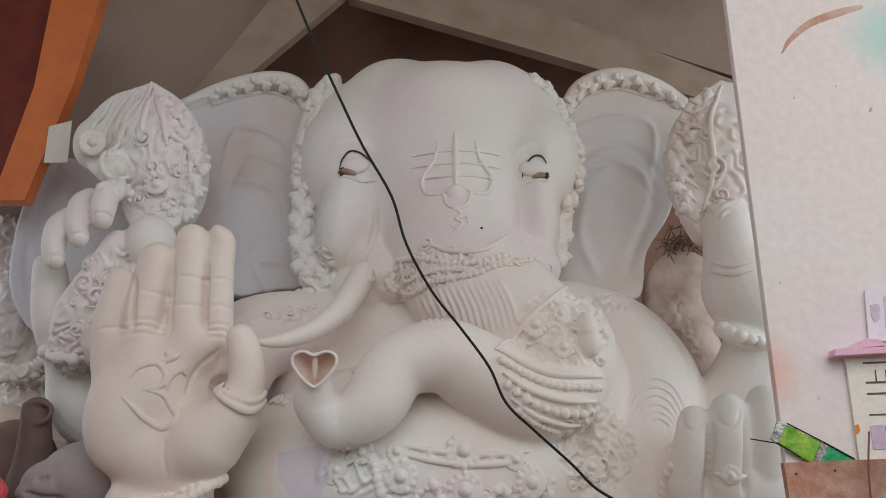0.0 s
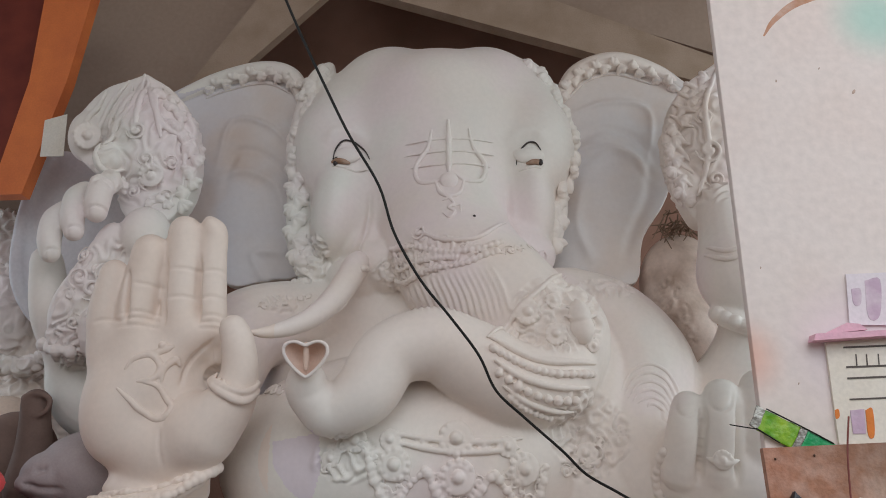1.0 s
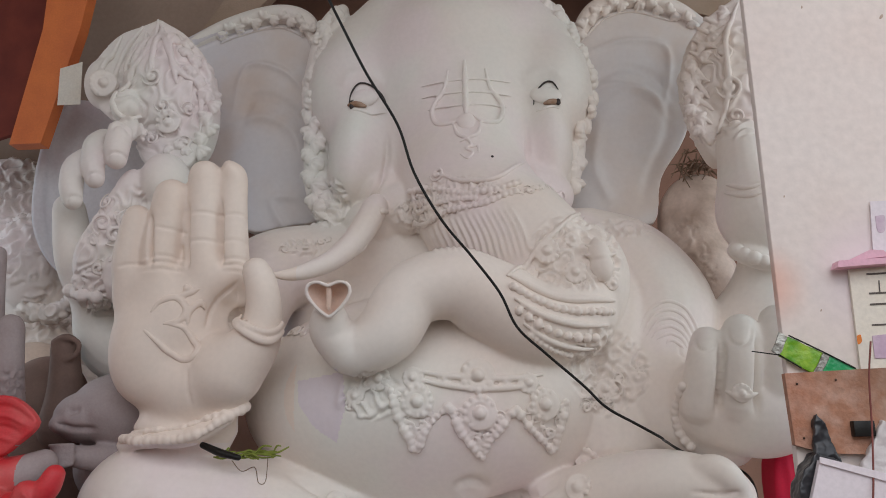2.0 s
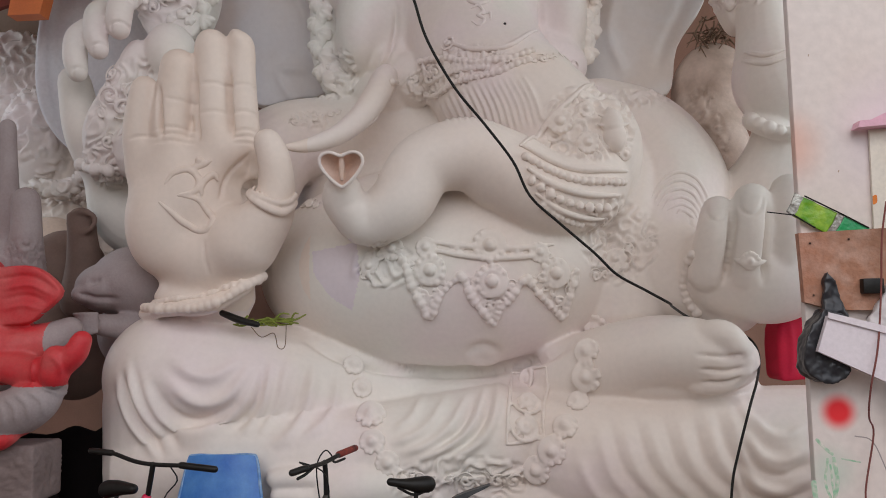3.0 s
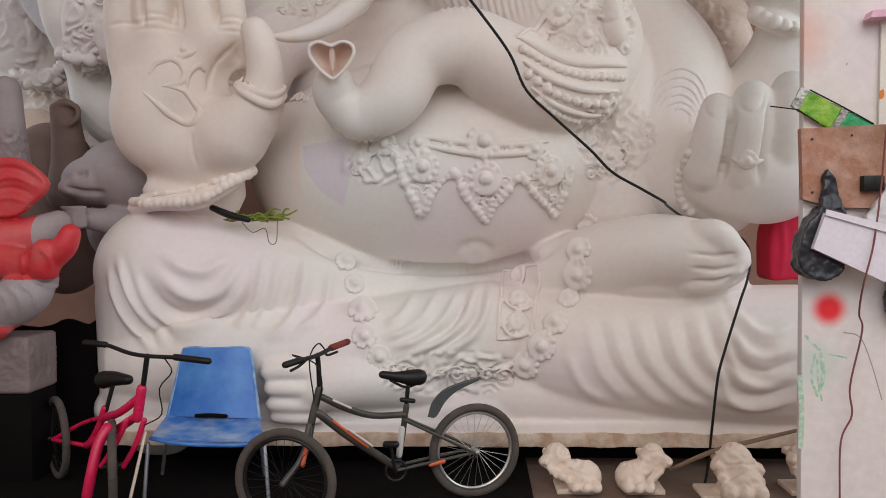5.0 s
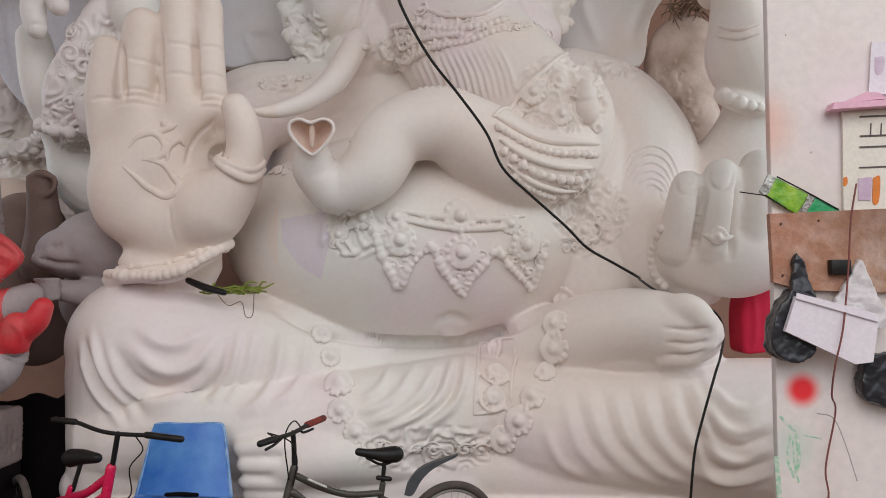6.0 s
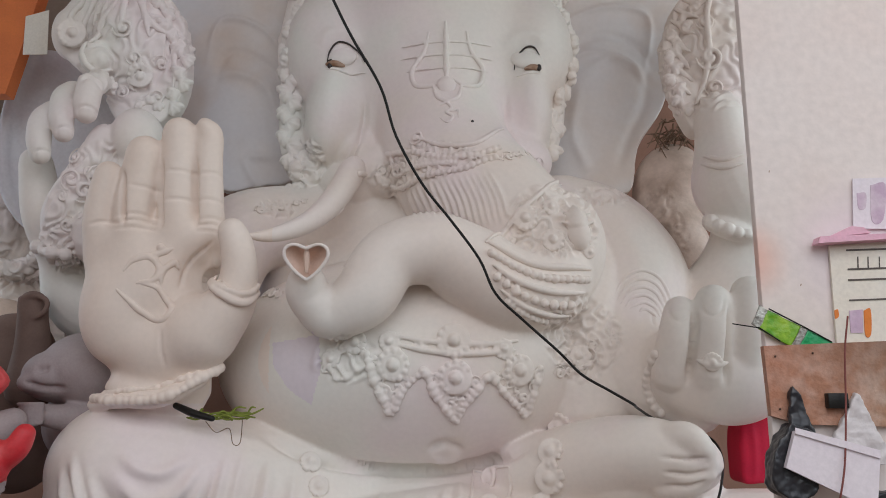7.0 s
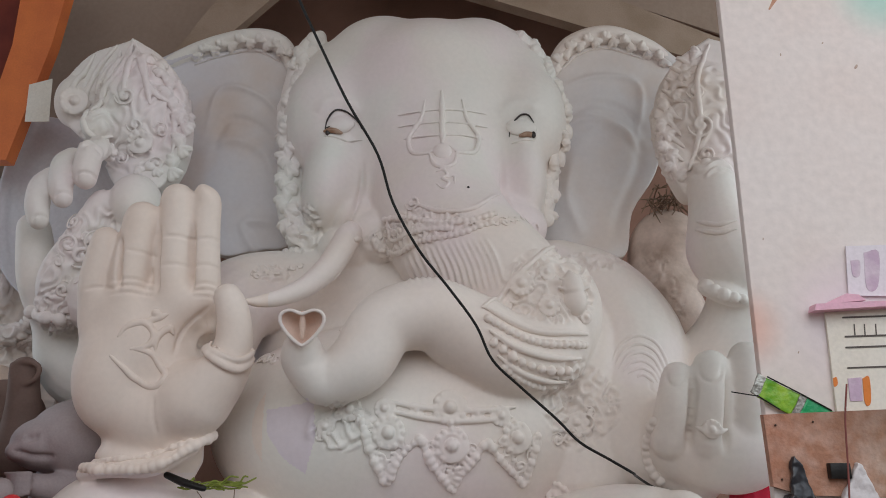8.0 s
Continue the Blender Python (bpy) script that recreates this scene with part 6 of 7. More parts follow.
halo = Clay().slab([(-3.729, 6.95, 5.069), (-3.892, 6.95, 4.682), (-3.955, 6.95, 4.224), (-3.932, 6.95, 3.84), (-3.823, 6.95, 3.548), (-3.56, 6.95, 3.266), (-3.047, 6.95, 3.069), (-2.803, 6.95, 3.798), (-3.076, 6.95, 4.925)], 0.10)
halo.tube([((-3.789, 6.94, 4.974), 0.04), ((-3.929, 6.94, 4.619), 0.05), ((-3.947, 6.92, 4.158), 0.06), ((-3.903, 6.92, 3.777), 0.065), ((-3.761, 6.94, 3.467), 0.05), ((-3.475, 6.95, 3.216), 0.04)])
figure("curved_plaster_shield", halo, COOL, "pale grey curved plaster shield beside the great statue", 0.02, 6)

idol = Clay().slab([(-5.765, 7.6, 4.693), (-4.534, 7.6, 4.718), (-4.296, 7.6, 4.399), (-4.046, 7.6, 3.749), (-3.732, 7.6, 3.189), (-3.564, 7.6, 2.55), (-3.698, 7.6, 1.844), (-4.97, 7.6, 1.537)], 0.3)
idol.ball((-4.372, 7.6, 3.63), (0.35, 0.2, 0.5)).ball((-4.057, 7.55, 2.746), (0.4, 0.2, 0.25)).tube([((-4.133, 7.2, 3.027), 0.08), ((-3.817, 7.2, 3.005), 0.09), ((-3.615, 7.2, 3.174), 0.05)])
figure("carved_idol", idol, PLASTER, "pale carved plaster figure standing behind at the side", 0.02, 5, [((-4.409, 7.6, 4.096), (0.6, 0.8), 0.035, 7), ((-3.923, 7.5, 2.741), (0.6, 0.7), 0.03, 7)])

BROWN = mat("brown_primed_plaster", (0.24, 0.16, 0.13), 0.75, color2=(0.16, 0.10, 0.08), scale=4)
trunk = Clay().tube([((-3.129, 6.2, 1.919), 0.179), ((-3.095, 6.15, 2.183), 0.141), ((-3.091, 6.1, 2.403), 0.114), ((-3.092, 6.08, 2.536), 0.11)])
trunk.tube([((-3.152, 6, 2.572), 0.022), ((-3.044, 5.98, 2.598), 0.026), ((-2.949, 6, 2.558), 0.022), ((-2.962, 6, 2.47), 0.022), ((-3.041, 6, 2.436), 0.022), ((-3.133, 6, 2.483), 0.022), ((-3.152, 6, 2.572), 0.022)])
trunk.ball((-3.441, 6.5, 2.119), (0.351, 0.3, 0.398)).ball((-3.341, 6.5, 1.651), (0.421, 0.3, 0.562))
figure("small_brown_elephant_statue", trunk, BROWN, "small brown elephant statue with its trunk raised", 0.014, 6)
belly = Clay().ball((-3.8, 6.9, 2.347), (0.348, 0.3, 0.348))
figure("cream_plaster_figure", belly, WARM, "cream plaster seated figure half hidden behind others", 0.02, 8)

mouse = Clay()
mouse.ball((-2.522, 5.95, 2.029), (0.374, 0.4, 0.289))
mouse.ball((-2.71, 5.8, 1.985), (0.242, 0.26, 0.192))
mouse.ball((-2.817, 5.68, 1.934), (0.107, 0.14, 0.082))
mouse.tube([((-2.462, 5.8, 1.691), 0.117), ((-2.602, 5.65, 1.696), 0.09), ((-2.713, 5.58, 1.719), 0.073)])
for i in range(4):
    mouse.tube([((-2.653, 5.5, 1.787 - i * 0.042), 0.02), ((-2.734, 5.46, 1.787 - i * 0.044 - 0.005), 0.021), ((-2.823, 5.5, 1.787 - i * 0.043), 0.016)])
mouse.ball((-2.66, 6.1, 1.647), (0.255, 0.3, 0.297))
figure("mouse_statue", mouse, GREY, "grey primed mouse statue with folded paws beside the knee", 0.014, 6, lines=[([(-2.839, 5.6, 1.949), (-2.712, 5.6, 1.898), (-2.547, 5.6, 1.894)], 0.02, -0.03), ([(-2.76, 5.6, 2.012), (-2.658, 5.6, 2.034)], 0.03, -0.04)])

ghand = Clay().tube([((-3.202, 5.5, 2.065), 0.158), ((-3.129, 5.4, 2.335), 0.109), ((-3.127, 5.38, 2.593), 0.097)]).tube([((-3.338, 5.5, 2.229), 0.119), ((-3.275, 5.4, 2.783), 0.066), ((-3.292, 5.4, 3.135), 0.058)]).ball((-3.311, 5.5, 2.148), (0.218, 0.2, 0.198))
ghand.tube([((-3.336, 5.55, 2.071), 0.178), ((-3.599, 5.7, 1.274), 0.238), ((-3.726, 5.8, 0.479), 0.277)])
figure("grey_hand_statue", ghand, GREY, "raised grey primed plaster hand of a neighbouring statue", 0.014, 5, [((-3.113, 5.4, 2.216), (0.2, 0.1), 0.012, 14)])

red = Clay()
red.slab([(-3.3, 5, 2.064), (-2.997, 5, 2.1), (-2.808, 5, 2.081), (-2.65, 5, 1.93), (-2.769, 5, 1.794), (-2.918, 5, 1.717), (-3.296, 5, 1.77)], 0.07)
red.ball((-3.232, 5.2, 1.541), (0.3, 0.35, 0.318))
red.ball((-3.4, 5.15, 1.962), (0.281, 0.3, 0.281))
red.tube([((-3.059, 5.05, 1.47), 0.122), ((-2.829, 4.98, 1.415), 0.104), ((-2.652, 4.93, 1.433), 0.094), ((-2.497, 4.9, 1.52), 0.079), ((-2.447, 4.9, 1.608), 0.065)])
red.tube([((-3.015, 5.1, 1.559), 0.144), ((-2.814, 5.15, 1.609), 0.122), ((-2.687, 5.2, 1.68), 0.086)])
red.tube([((-2.617, 4.9, 1.398), 0.094), ((-2.596, 4.88, 1.498), 0.086)])
red.tube([((-3.174, 5, 1.113), 0.151), ((-2.919, 4.95, 1.151), 0.158), ((-2.754, 4.95, 1.237), 0.144), ((-2.69, 5, 1.321), 0.101)])
red.tube([((-3.14, 4.95, 0.976), 0.079), ((-2.961, 4.9, 0.999), 0.072), ((-2.888, 4.9, 1.022), 0.054)])
red_ob = figure("coral_elephant_statue", red, (RED, CLAY, GREY), "small elephant statue sprayed coral red on a block", 0.012, 5, lines=[([(-3.078, 4.95, 2.012), (-2.854, 4.95, 2.028), (-2.667, 4.95, 1.929)], 0.012, -0.016), ([(-3.04, 4.95, 1.945), (-2.853, 4.95, 1.97), (-2.696, 4.95, 1.9)], 0.012, 0.014),
    ([(-3.039, 4.95, 1.88), (-2.871, 4.95, 1.905), (-2.733, 4.95, 1.858)], 0.012, -0.014), ([(-3.038, 4.95, 1.814), (-2.889, 4.95, 1.84), (-2.777, 4.95, 1.808)], 0.012, 0.012)]
    + [([(-2.592, 4.9, 1.526), (-2.545, 4.88, 1.469), (-2.548, 4.9, 1.39)], 0.012, 0.016), ([(-2.746, 4.9, 1.507), (-2.731, 4.9, 1.429), (-2.737, 4.9, 1.33)], 0.012, 0.016)]
    + [([Vector((-3.037, 4.9, 1.236)) + Vector((0.07 * k, 0, 0.02 * k)), Vector((-2.946, 4.85, 1.163)) + Vector((0.07 * k, 0, 0.02 * k)), Vector((-2.947, 4.9, 1.065)) + Vector((0.07 * k, 0, 0.02 * k))], 0.011, 0.014) for k in range(6)])
for f in red_ob.data.polygons:
    if f.center.z < 1.327 and f.center.z > 1.035 and f.center.x > -3.105:
        f.material_index = 2
    if f.center.x > -2.779 and 1.498 < f.center.z < 1.788 and f.center.y > 5.0:
        f.material_index = 2
DULL = mat("dusty_grey_plaster", (0.26, 0.20, 0.19), 0.8, color2=(0.18, 0.13, 0.12), scale=6)
block = Clay().box((-3.62, 4.95, 0.585), (-2.766, 5.3, 0.953), bevel=0.02)
figure("statue_pedestal", block, DULL, "grey plaster pedestal block with carved front", 0.014, 3, [((-2.891, 4.85, 0.797), (0.5, 0.16), 0.008, 12)])
# assumed stand; its near-black colour paints the shade below the pedestal
thing("unseen_stand", Clay().box((-3.631, 4.97, 0.0), (-2.769, 5.28, 0.585), bevel=0.01), SHADE_BLACK, "unseen stand under a statue pedestal, shade painted as near-black", "stand")
thing("paper_scrap", Clay().slab([(-3.552, 6.36, 5.089), (-3.354, 6.36, 5.147), (-3.332, 6.36, 4.734), (-3.542, 6.36, 4.732)], 0.004, smooth=False), PAPER, "white paper scrap stuck beside an orange brace", "paper")

# ---- blue chair ----
BLUE = mat("blue_moulded_plastic", (0.02, 0.14, 0.52), 0.3, color2=(0.10, 0.30, 0.66), scale=5, amount=0.8, bump=0.08)
PALEBLUE = mat("worn_blue_plastic", (0.30, 0.46, 0.68), 0.45, color2=(0.08, 0.24, 0.56), scale=14, amount=1.0)
SCUFFED = mat("scuffed_blue_plastic", (0.04, 0.19, 0.58), 0.35, color2=(0.50, 0.60, 0.74), scale=7, amount=0.8, bump=0.1)
STEEL = mat("grey_steel_tube", (0.42, 0.44, 0.47), 0.4, metal=0.7, scale=10)
chair = empty("plastic_chair", (-1.604, 4.9, 0), "blue moulded plastic chair with steel tube legs", "chair")


def curved_sheet(corners, thick, bow, nu=12, nv=12):
    """A bent panel between four corners: top left, top right, bottom right, bottom left."""
    a, b, c, d = (Vector(v) for v in corners)
    nrm = (b - a).cross(d - a).normalized()
    vs, fs = [], []
    for s in (0, 1):
        for j in range(nv + 1):
            for i in range(nu + 1):
                u, v = i / nu, j / nv
                p = a.lerp(b, u).lerp(d.lerp(c, u), v) + nrm * (bow * (4 * u * (1 - u)) - s * thick)
                vs.append(p)
    w = nu + 1
    n = w * (nv + 1)
    for j in range(nv):
        for i in range(nu):
            k = j * w + i
            fs += [(k, k + 1, k + w + 1, k + w), (n + k + w, n + k + w + 1, n + k + 1, n + k)]
    edge = [i for i in range(w)] + [j * w + nu for j in range(1, nv + 1)] + [nv * w + i for i in range(nu - 1, -1, -1)] + [j * w for j in range(nv - 1, 0, -1)]
    for q, e in enumerate(edge):
        g = edge[(q + 1) % len(edge)]
        fs.append((g, e, n + e, n + g))
    return Clay().put(vs, fs)


part("backrest", curved_sheet(((-1.828, 5.12, 0.852), (-1.392, 5.12, 0.851), (-1.299, 5, 0.423), (-1.892, 5, 0.437)), 0.012, -0.04), BLUE, chair)
part("back_rim", Clay().tube([(p, 0.011) for p in ((-1.888, 4.99, 0.44), (-1.857, 5.05, 0.637), (-1.829, 5.11, 0.824), (-1.791, 5.12, 0.855), (-1.627, 5.16, 0.845), (-1.429, 5.12, 0.855), (-1.382, 5.11, 0.823), (-1.339, 5.05, 0.636), (-1.296, 4.99, 0.425))], seg=8), PALEBLUE, chair, "worn pale rim")
part("seat", curved_sheet(((-1.892, 5, 0.437), (-1.299, 5, 0.423), (-1.171, 4.62, 0.386), (-1.84, 4.62, 0.4)), 0.014, 0.012), SCUFFED, chair, "scuffed pale blue seat")
part("hand_slot", Clay().tube([((-1.69, 4.955, 0.452), 0.012), ((-1.6, 4.95, 0.455), 0.014), ((-1.5, 4.955, 0.45), 0.012)], seg=10), SHADE_BLACK, chair, "dark slot at the foot of the back")
part("seat_lip", Clay().tube([(p, 0.014) for p in ((-1.84, 4.62, 0.4), (-1.652, 4.6, 0.375), (-1.319, 4.6, 0.368), (-1.171, 4.62, 0.386))], seg=8), BLUE, chair)
for top, low in (((-1.885, 4.68, 0.349), (-1.892, 4.62, 0.0)), ((-1.18, 4.68, 0.335), (-1.141, 4.62, 0.0)), ((-1.885, 5, 0.423), (-1.999, 5.15, 0.0)), ((-1.306, 5, 0.408), (-1.312, 5.15, 0.0))):
    leg = part("leg", Clay().tube([(top, 0.012), (low, 0.012)], seg=10, straight=True), STEEL, chair, "grey steel tube leg")

# ---- bicycles ----
TYRE = mat("dusty_tyre", (0.075, 0.062, 0.052), 0.9, color2=(0.13, 0.10, 0.085), scale=12, bump=0.5, bump_scale=120)
RIM = mat("worn_alloy", (0.55, 0.53, 0.50), 0.35, metal=0.9, scale=10)
FRAME = mat("olive_grey_enamel", (0.045, 0.04, 0.032), 0.35, color2=(0.08, 0.07, 0.055), scale=8, amount=0.8)
ORG = mat("orange_decal", (0.65, 0.12, 0.05), 0.45, scale=8)
WHITE_D = mat("white_decal", (0.65, 0.62, 0.58), 0.45, scale=8)
PINKB = mat("magenta_enamel", (0.70, 0.012, 0.085), 0.28, color2=(0.55, 0.01, 0.06), scale=5)
REDGRIP = mat("red_black_grip", (0.28, 0.035, 0.02), 0.7, color2=(0.06, 0.02, 0.02), scale=25, amount=1.0)


def ring(centre, along, r, tube_r, seg=10, n=48):
    c, u = Vector(centre), Vector(along).normalized()
    return Clay().tube([(tuple(c + u * r * math.cos(a) + Vector((0, 0, r * math.sin(a)))), tube_r) for a in np.linspace(0, 2 * math.pi, n + 1)], seg=seg, straight=True, caps=False)


def wheel(owner, centre, along, r, rim=RIM, knob=True):
    c, u = Vector(centre), Vector(along).normalized()
    side = u.cross(Vector((0, 0, 1)))
    w = part("wheel", ring(centre, along, r - 0.024, 0.024), TYRE, owner)
    sub = lambda name, g, m: part(name, g, m, w)
    sub("rim", ring(centre, along, r - 0.055, 0.011, 8), rim)
    sub("hub", Clay().tube([(tuple(c - side * 0.045), 0.016), (tuple(c), 0.012), (tuple(c + side * 0.045), 0.016)], seg=10), rim)
    for i in range(28):
        a = 2 * math.pi * i / 28
        s = side * (0.03 if i % 2 else -0.03)
        tip = c + (u * math.cos(a) + Vector((0, 0, math.sin(a)))) * (r - 0.06)
        root = c + s + (u * math.cos(a + 0.9) + Vector((0, 0, math.sin(a + 0.9)))) * 0.014
        sub("spoke", Clay().tube([(tuple(root), 0.0014), (tuple(tip), 0.0014)], seg=4, straight=True, caps=False), rim)
    return w


def rod(owner, name, pts, r, m, label="", seg=10):
    return part(name, Clay().tube([(p, r) for p in pts], seg=seg, steps=4), m, owner, label)


bike = empty("bicycle", (-0.376, 4.6, 0), "olive-grey children's mountain bicycle parked before the statue", "bicycle")
rear, front = Vector((0.069, 4.8, 0.285)), Vector((-0.943, 4.22, 0.285))
wheel(bike, rear, (0.93, 0.30, 0), 0.285)
wheel(bike, front, (0.95, -0.12, 0), 0.285, BLACK)
bb = (-0.386, 4.64, 0.226)
rod(bike, "top_tube", [(-0.77, 4.38, 0.701), (-0.659, 4.43, 0.632), (-0.513, 4.53, 0.562), (-0.335, 4.62, 0.546)], 0.019, FRAME)
rod(bike, "down_tube", [(-0.791, 4.37, 0.615), (-0.633, 4.46, 0.457), (-0.384, 4.62, 0.232)], 0.023, FRAME)
rod(bike, "decal", [(-0.71, 4.39, 0.563), (-0.6, 4.45, 0.454), (-0.535, 4.49, 0.391)], 0.008, ORG, "orange sticker strip along the tube")
rod(bike, "decal", [(-0.627, 4.42, 0.507), (-0.509, 4.49, 0.397)], 0.007, WHITE_D, "white sticker along the tube")
rod(bike, "decal", [(-0.707, 4.38, 0.682), (-0.619, 4.42, 0.631)], 0.007, WHITE_D, "white sticker along the tube")
rod(bike, "seat_tube", [(-0.325, 4.62, 0.599), (-0.353, 4.63, 0.407), bb], 0.018, FRAME)
rod(bike, "seat_tube_sleeve", [(-0.351, 4.61, 0.462), (-0.37, 4.62, 0.309)], 0.019, WHITE_D, "pale worn sleeve")
rod(bike, "seat_post", [(-0.314, 4.62, 0.726), (-0.328, 4.62, 0.576)], 0.013, BLACK)
rod(bike, "seat_clamp", [(-0.349, 4.6, 0.637), (-0.283, 4.6, 0.63)], 0.014, BLACK)
for dy in (-0.05, 0.05):
    o = Vector((0, dy, 0))
    rod(bike, "chain_stay", [tuple(Vector(bb) + o), tuple(rear + o)], 0.010, FRAME)
    rod(bike, "seat_stay", [tuple(Vector((-0.335, 4.62, 0.519)) + o * 0.5), tuple(rear + o)], 0.009, FRAME)
    rod(bike, "fork_leg", [tuple(Vector((-0.83, 4.36, 0.561)) + o), tuple(Vector((-0.857, 4.3, 0.406)) + o), tuple(front + o * 1.1)], 0.016, FRAME)
rod(bike, "decal", [(-0.826, 4.24, 0.47), (-0.847, 4.22, 0.369)], 0.012, ORG, "orange sticker on the fork")
rod(bike, "decal", [(-0.19, 4.66, 0.24), (-0.114, 4.68, 0.254)], 0.014, ORG, "orange reflector strip")
rod(bike, "head_tube", [(-0.785, 4.38, 0.745), (-0.827, 4.36, 0.567)], 0.022, FRAME)
rod(bike, "stem", [(-0.785, 4.38, 0.745), (-0.787, 4.38, 0.856), (-0.791, 4.37, 0.936)], 0.014, BLACK)
rod(bike, "handlebar", [(-0.892, 4.1, 0.936), (-0.83, 4.2, 0.942), (-0.782, 4.34, 0.941), (-0.715, 4.5, 0.965), (-0.672, 4.62, 0.972)], 0.012, BLACK)
rod(bike, "grip", [(-0.733, 4.47, 0.96), (-0.667, 4.63, 0.97)], 0.019, REDGRIP, "red and black rubber grip")
rod(bike, "grip", [(-0.899, 4.08, 0.934), (-0.848, 4.17, 0.941)], 0.018, BLACK, "black rubber grip")
rod(bike, "brake_lever", [(-0.814, 4.24, 0.941), (-0.851, 4.18, 0.909), (-0.879, 4.12, 0.897)], 0.008, BLACK)
rod(bike, "brake_lever", [(-0.758, 4.4, 0.95), (-0.747, 4.44, 0.924), (-0.709, 4.52, 0.929)], 0.007, BLACK)
rod(bike, "brake_cable", [(-0.83, 4.2, 0.936), (-0.89, 4.2, 0.966), (-0.79, 4.3, 0.902), (-0.762, 4.34, 0.785), (-0.785, 4.34, 0.66)], 0.004, BLACK)
rod(bike, "brake_cable", [(-0.749, 4.42, 0.946), (-0.785, 4.36, 1.001), (-0.821, 4.3, 0.918), (-0.804, 4.33, 0.694)], 0.004, BLACK)
sad = Clay()
sad.tube([((-0.458, 4.58, 0.787), 0.022), ((-0.388, 4.6, 0.773), 0.028), ((-0.31, 4.62, 0.762), 0.045), ((-0.252, 4.64, 0.761), 0.048)], flat=1.0, seg=16)
sad_me = part("saddle", sad, BLACK, bike, "worn black padded saddle")
rod(bike, "saddle_rail", [(-0.413, 4.59, 0.752), (-0.324, 4.62, 0.706), (-0.232, 4.64, 0.741)], 0.008, BLACK)
fl = Clay().slab([(-0.206, 4.68, 0.517), (-0.179, 4.68, 0.598), (-0.095, 4.69, 0.677), (0.093, 4.7, 0.738), (0.086, 4.7, 0.725), (-0.028, 4.69, 0.67), (-0.102, 4.69, 0.603), (-0.156, 4.68, 0.517)], 0.06)
MUD = mat("dark_plastic", (0.05, 0.055, 0.06), 0.5, color2=(0.09, 0.09, 0.095), scale=8)
part("mudguard", fl, MUD, bike, "raised dark plastic rear mudguard")
part("chainwheel", ring(Vector(bb) + Vector((0, -0.05, 0)), (0.93, 0.3, 0), 0.06, 0.008, 6, 28), BLACK, bike)
rod(bike, "crank", [tuple(Vector(bb) + Vector((0, -0.07, 0))), (-0.412, 4.55, 0.38)], 0.010, BLACK)
rod(bike, "pedal", [(-0.435, 4.52, 0.398), (-0.375, 4.5, 0.404)], 0.020, BLACK)
rod(bike, "crank", [tuple(Vector(bb) + Vector((0, 0.07, 0))), (-0.37, 4.72, 0.14)], 0.010, BLACK)

pink = empty("pink_bicycle", (-2.07, 4.7, 0), "magenta bicycle with black handlebar parked beside a chair", "bicycle")
wc = Vector((-2.018, 4.5, 0.27))
wheel(pink, wc, (0.42, -0.9, 0), 0.27, BLACK)
rear2 = Vector((-2.674, 5.1, 0.27))
wheel(pink, rear2, (0.65, -0.75, 0), 0.27, BLACK)
rod(pink, "handlebar", [(-2.225, 4.62, 0.969), (-2.082, 4.58, 0.962), (-1.915, 4.5, 0.929), (-1.785, 4.46, 0.916), (-1.577, 4.42, 0.913), (-1.411, 4.4, 0.897)], 0.012, BLACK)
rod(pink, "grip", [(-1.612, 4.43, 0.915), (-1.411, 4.4, 0.897)], 0.019, BLACK, "black rubber grip")
rod(pink, "grip", [(-2.225, 4.62, 0.969), (-2.082, 4.58, 0.962)], 0.018, BLACK, "black rubber grip")
rod(pink, "stem", [(-1.785, 4.46, 0.916), (-1.803, 4.47, 0.824), (-1.822, 4.48, 0.731)], 0.015, BLACK)
rod(pink, "head_tube", [(-1.829, 4.48, 0.725), (-1.858, 4.48, 0.556)], 0.028, PINKB)
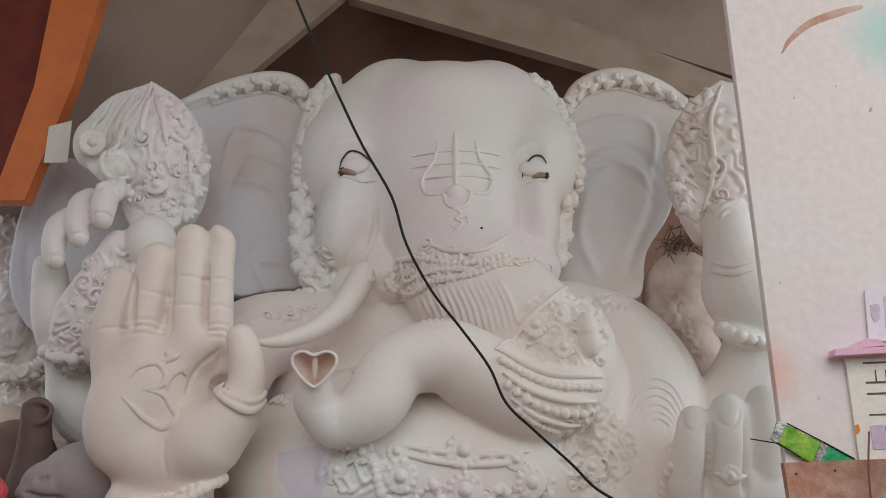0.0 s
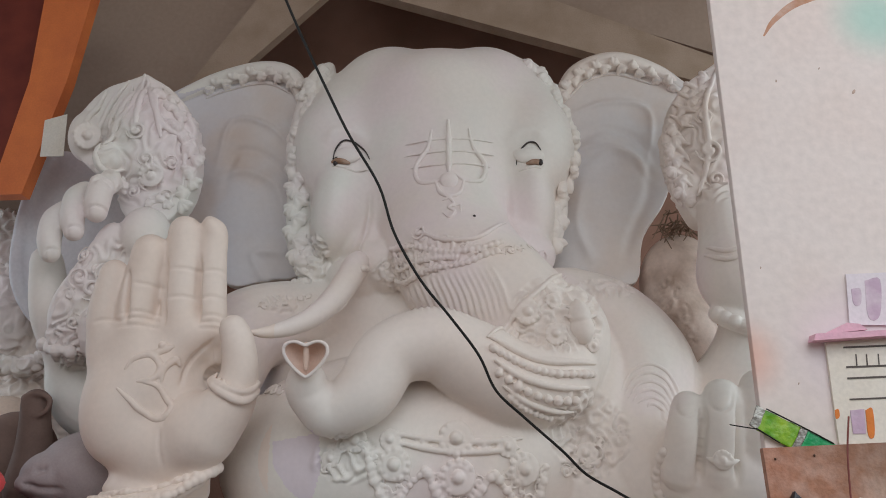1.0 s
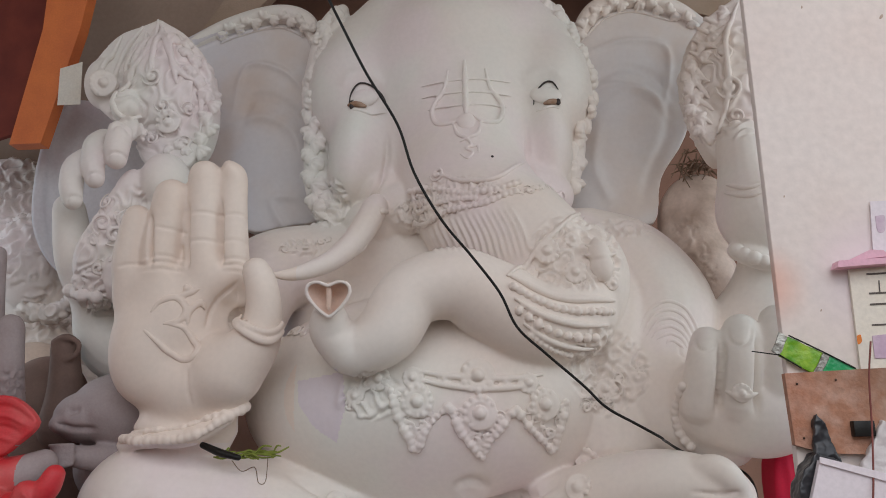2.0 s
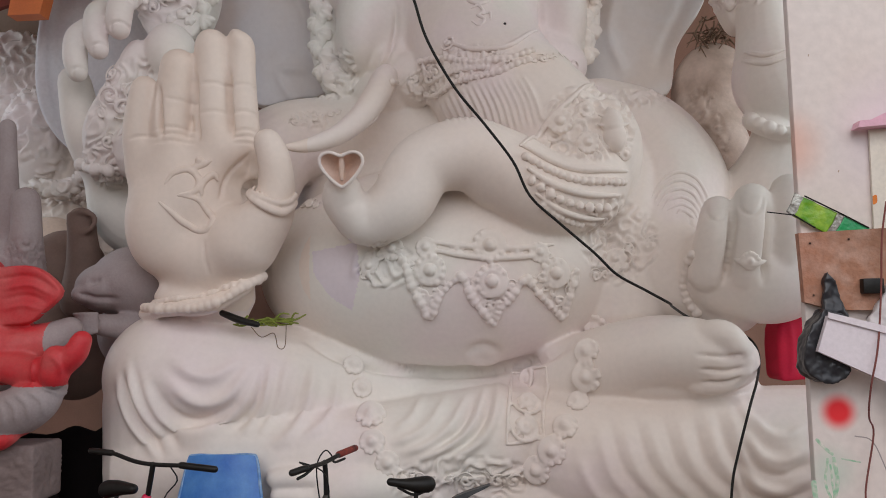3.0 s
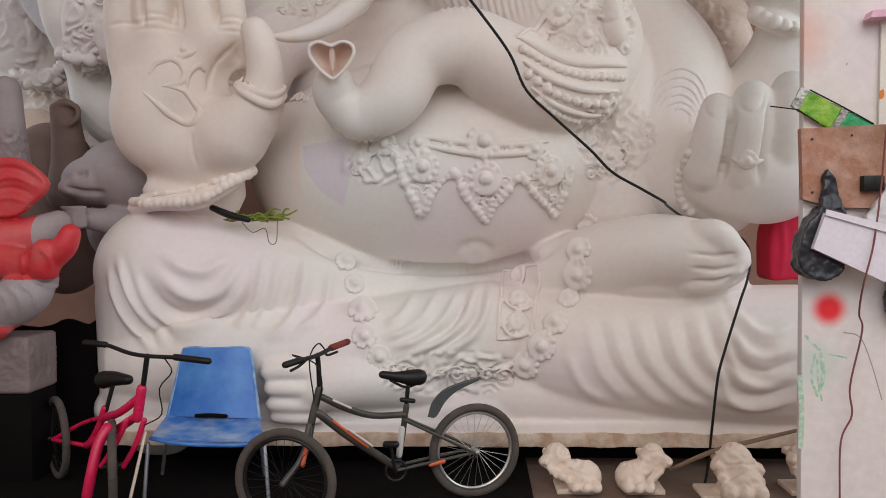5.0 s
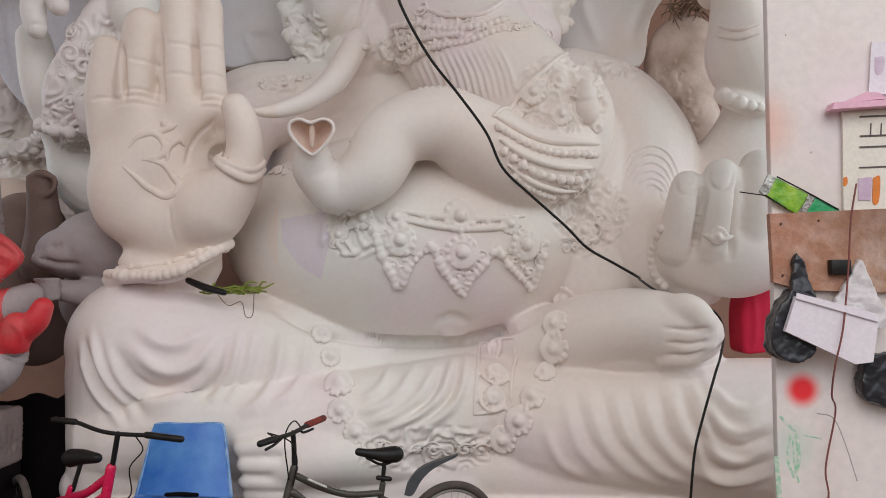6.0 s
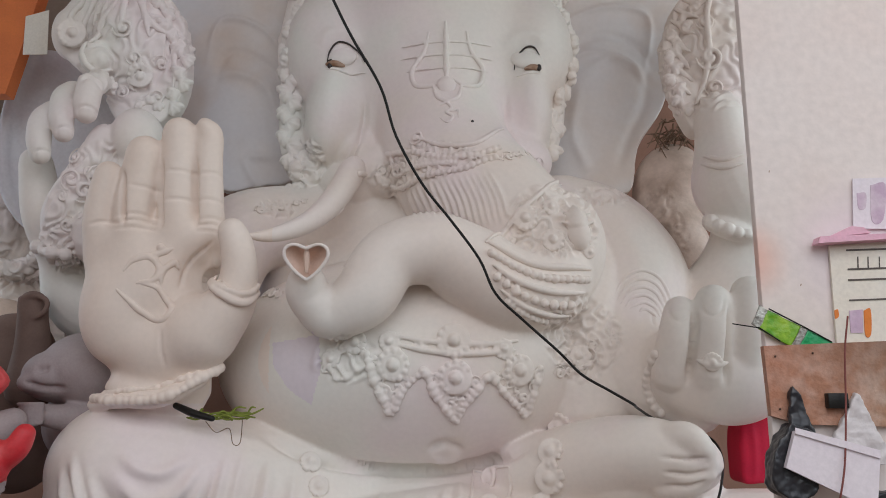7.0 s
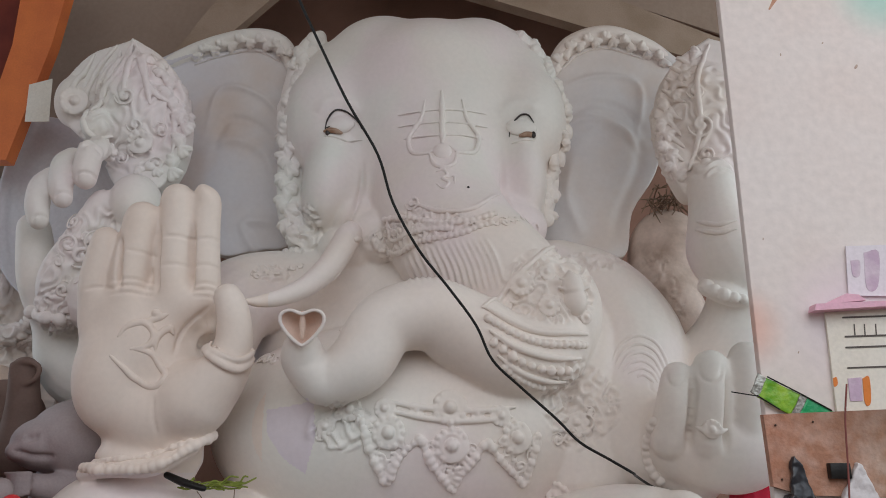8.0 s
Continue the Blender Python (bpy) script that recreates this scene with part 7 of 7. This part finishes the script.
rod(pink, "top_tube", [(-1.843, 4.48, 0.676), (-1.997, 4.56, 0.569), (-2.164, 4.7, 0.5)], 0.024, PINKB)
rod(pink, "down_tube", [(-1.858, 4.48, 0.569), (-2.06, 4.62, 0.443), (-2.345, 4.85, 0.292)], 0.026, PINKB)
rod(pink, "seat_tube", [(-2.166, 4.72, 0.553), (-2.228, 4.76, 0.422), (-2.338, 4.85, 0.292)], 0.020, PINKB)
rod(pink, "seat_stay", [(-2.19, 4.74, 0.497), (-2.403, 4.9, 0.413), tuple(rear2 + Vector((0, -0.05, 0)))], 0.014, PINKB)
rod(pink, "chain_stay", [(-2.338, 4.85, 0.285), tuple(rear2 + Vector((0, -0.05, 0)))], 0.014, PINKB)
for dx in (-0.05, 0.05):
    rod(pink, "fork_leg", [tuple(Vector((-1.868, 4.48, 0.543)) + Vector((dx, 0, 0))), tuple(Vector((-1.932, 4.48, 0.4)) + Vector((dx * 1.2, 0, 0))), tuple(wc + Vector((dx * 1.3, 0, 0)))], 0.016, PINKB)
rod(pink, "mudguard", [(-1.997, 4.4, 0.519), (-2.026, 4.35, 0.438), (-2.042, 4.3, 0.296), (-2.07, 4.3, 0.171)], 0.03, PINKB, "magenta front mudguard")
part("saddle", Clay().tube([((-1.989, 4.66, 0.74), 0.03), ((-2.101, 4.72, 0.734), 0.045), ((-2.188, 4.76, 0.719), 0.055)], seg=14), BLACK, pink, "black padded saddle")
rod(pink, "seat_post", [(-2.108, 4.72, 0.707), (-2.156, 4.72, 0.543)], 0.013, BLACK)
rod(pink, "brake_cable", [(-1.68, 4.44, 0.91), (-1.629, 4.42, 0.834), (-1.701, 4.42, 0.738), (-1.691, 4.42, 0.594), (-1.799, 4.44, 0.525)], 0.004, BLACK)
rod(pink, "kickstand", [(-1.822, 4.5, 0.466), (-1.879, 4.35, 0.02)], 0.009, WARM, "pale metal stand")
thing("round_basin", Clay().tube([((-0.34, 3.9, 0.02), 0.2), ((-0.34, 3.9, 0.08), 0.19), ((-0.34, 3.9, 0.13), 0.16)], seg=28, caps=False), WARM, "cream upturned plaster basin on the floor", "basin")
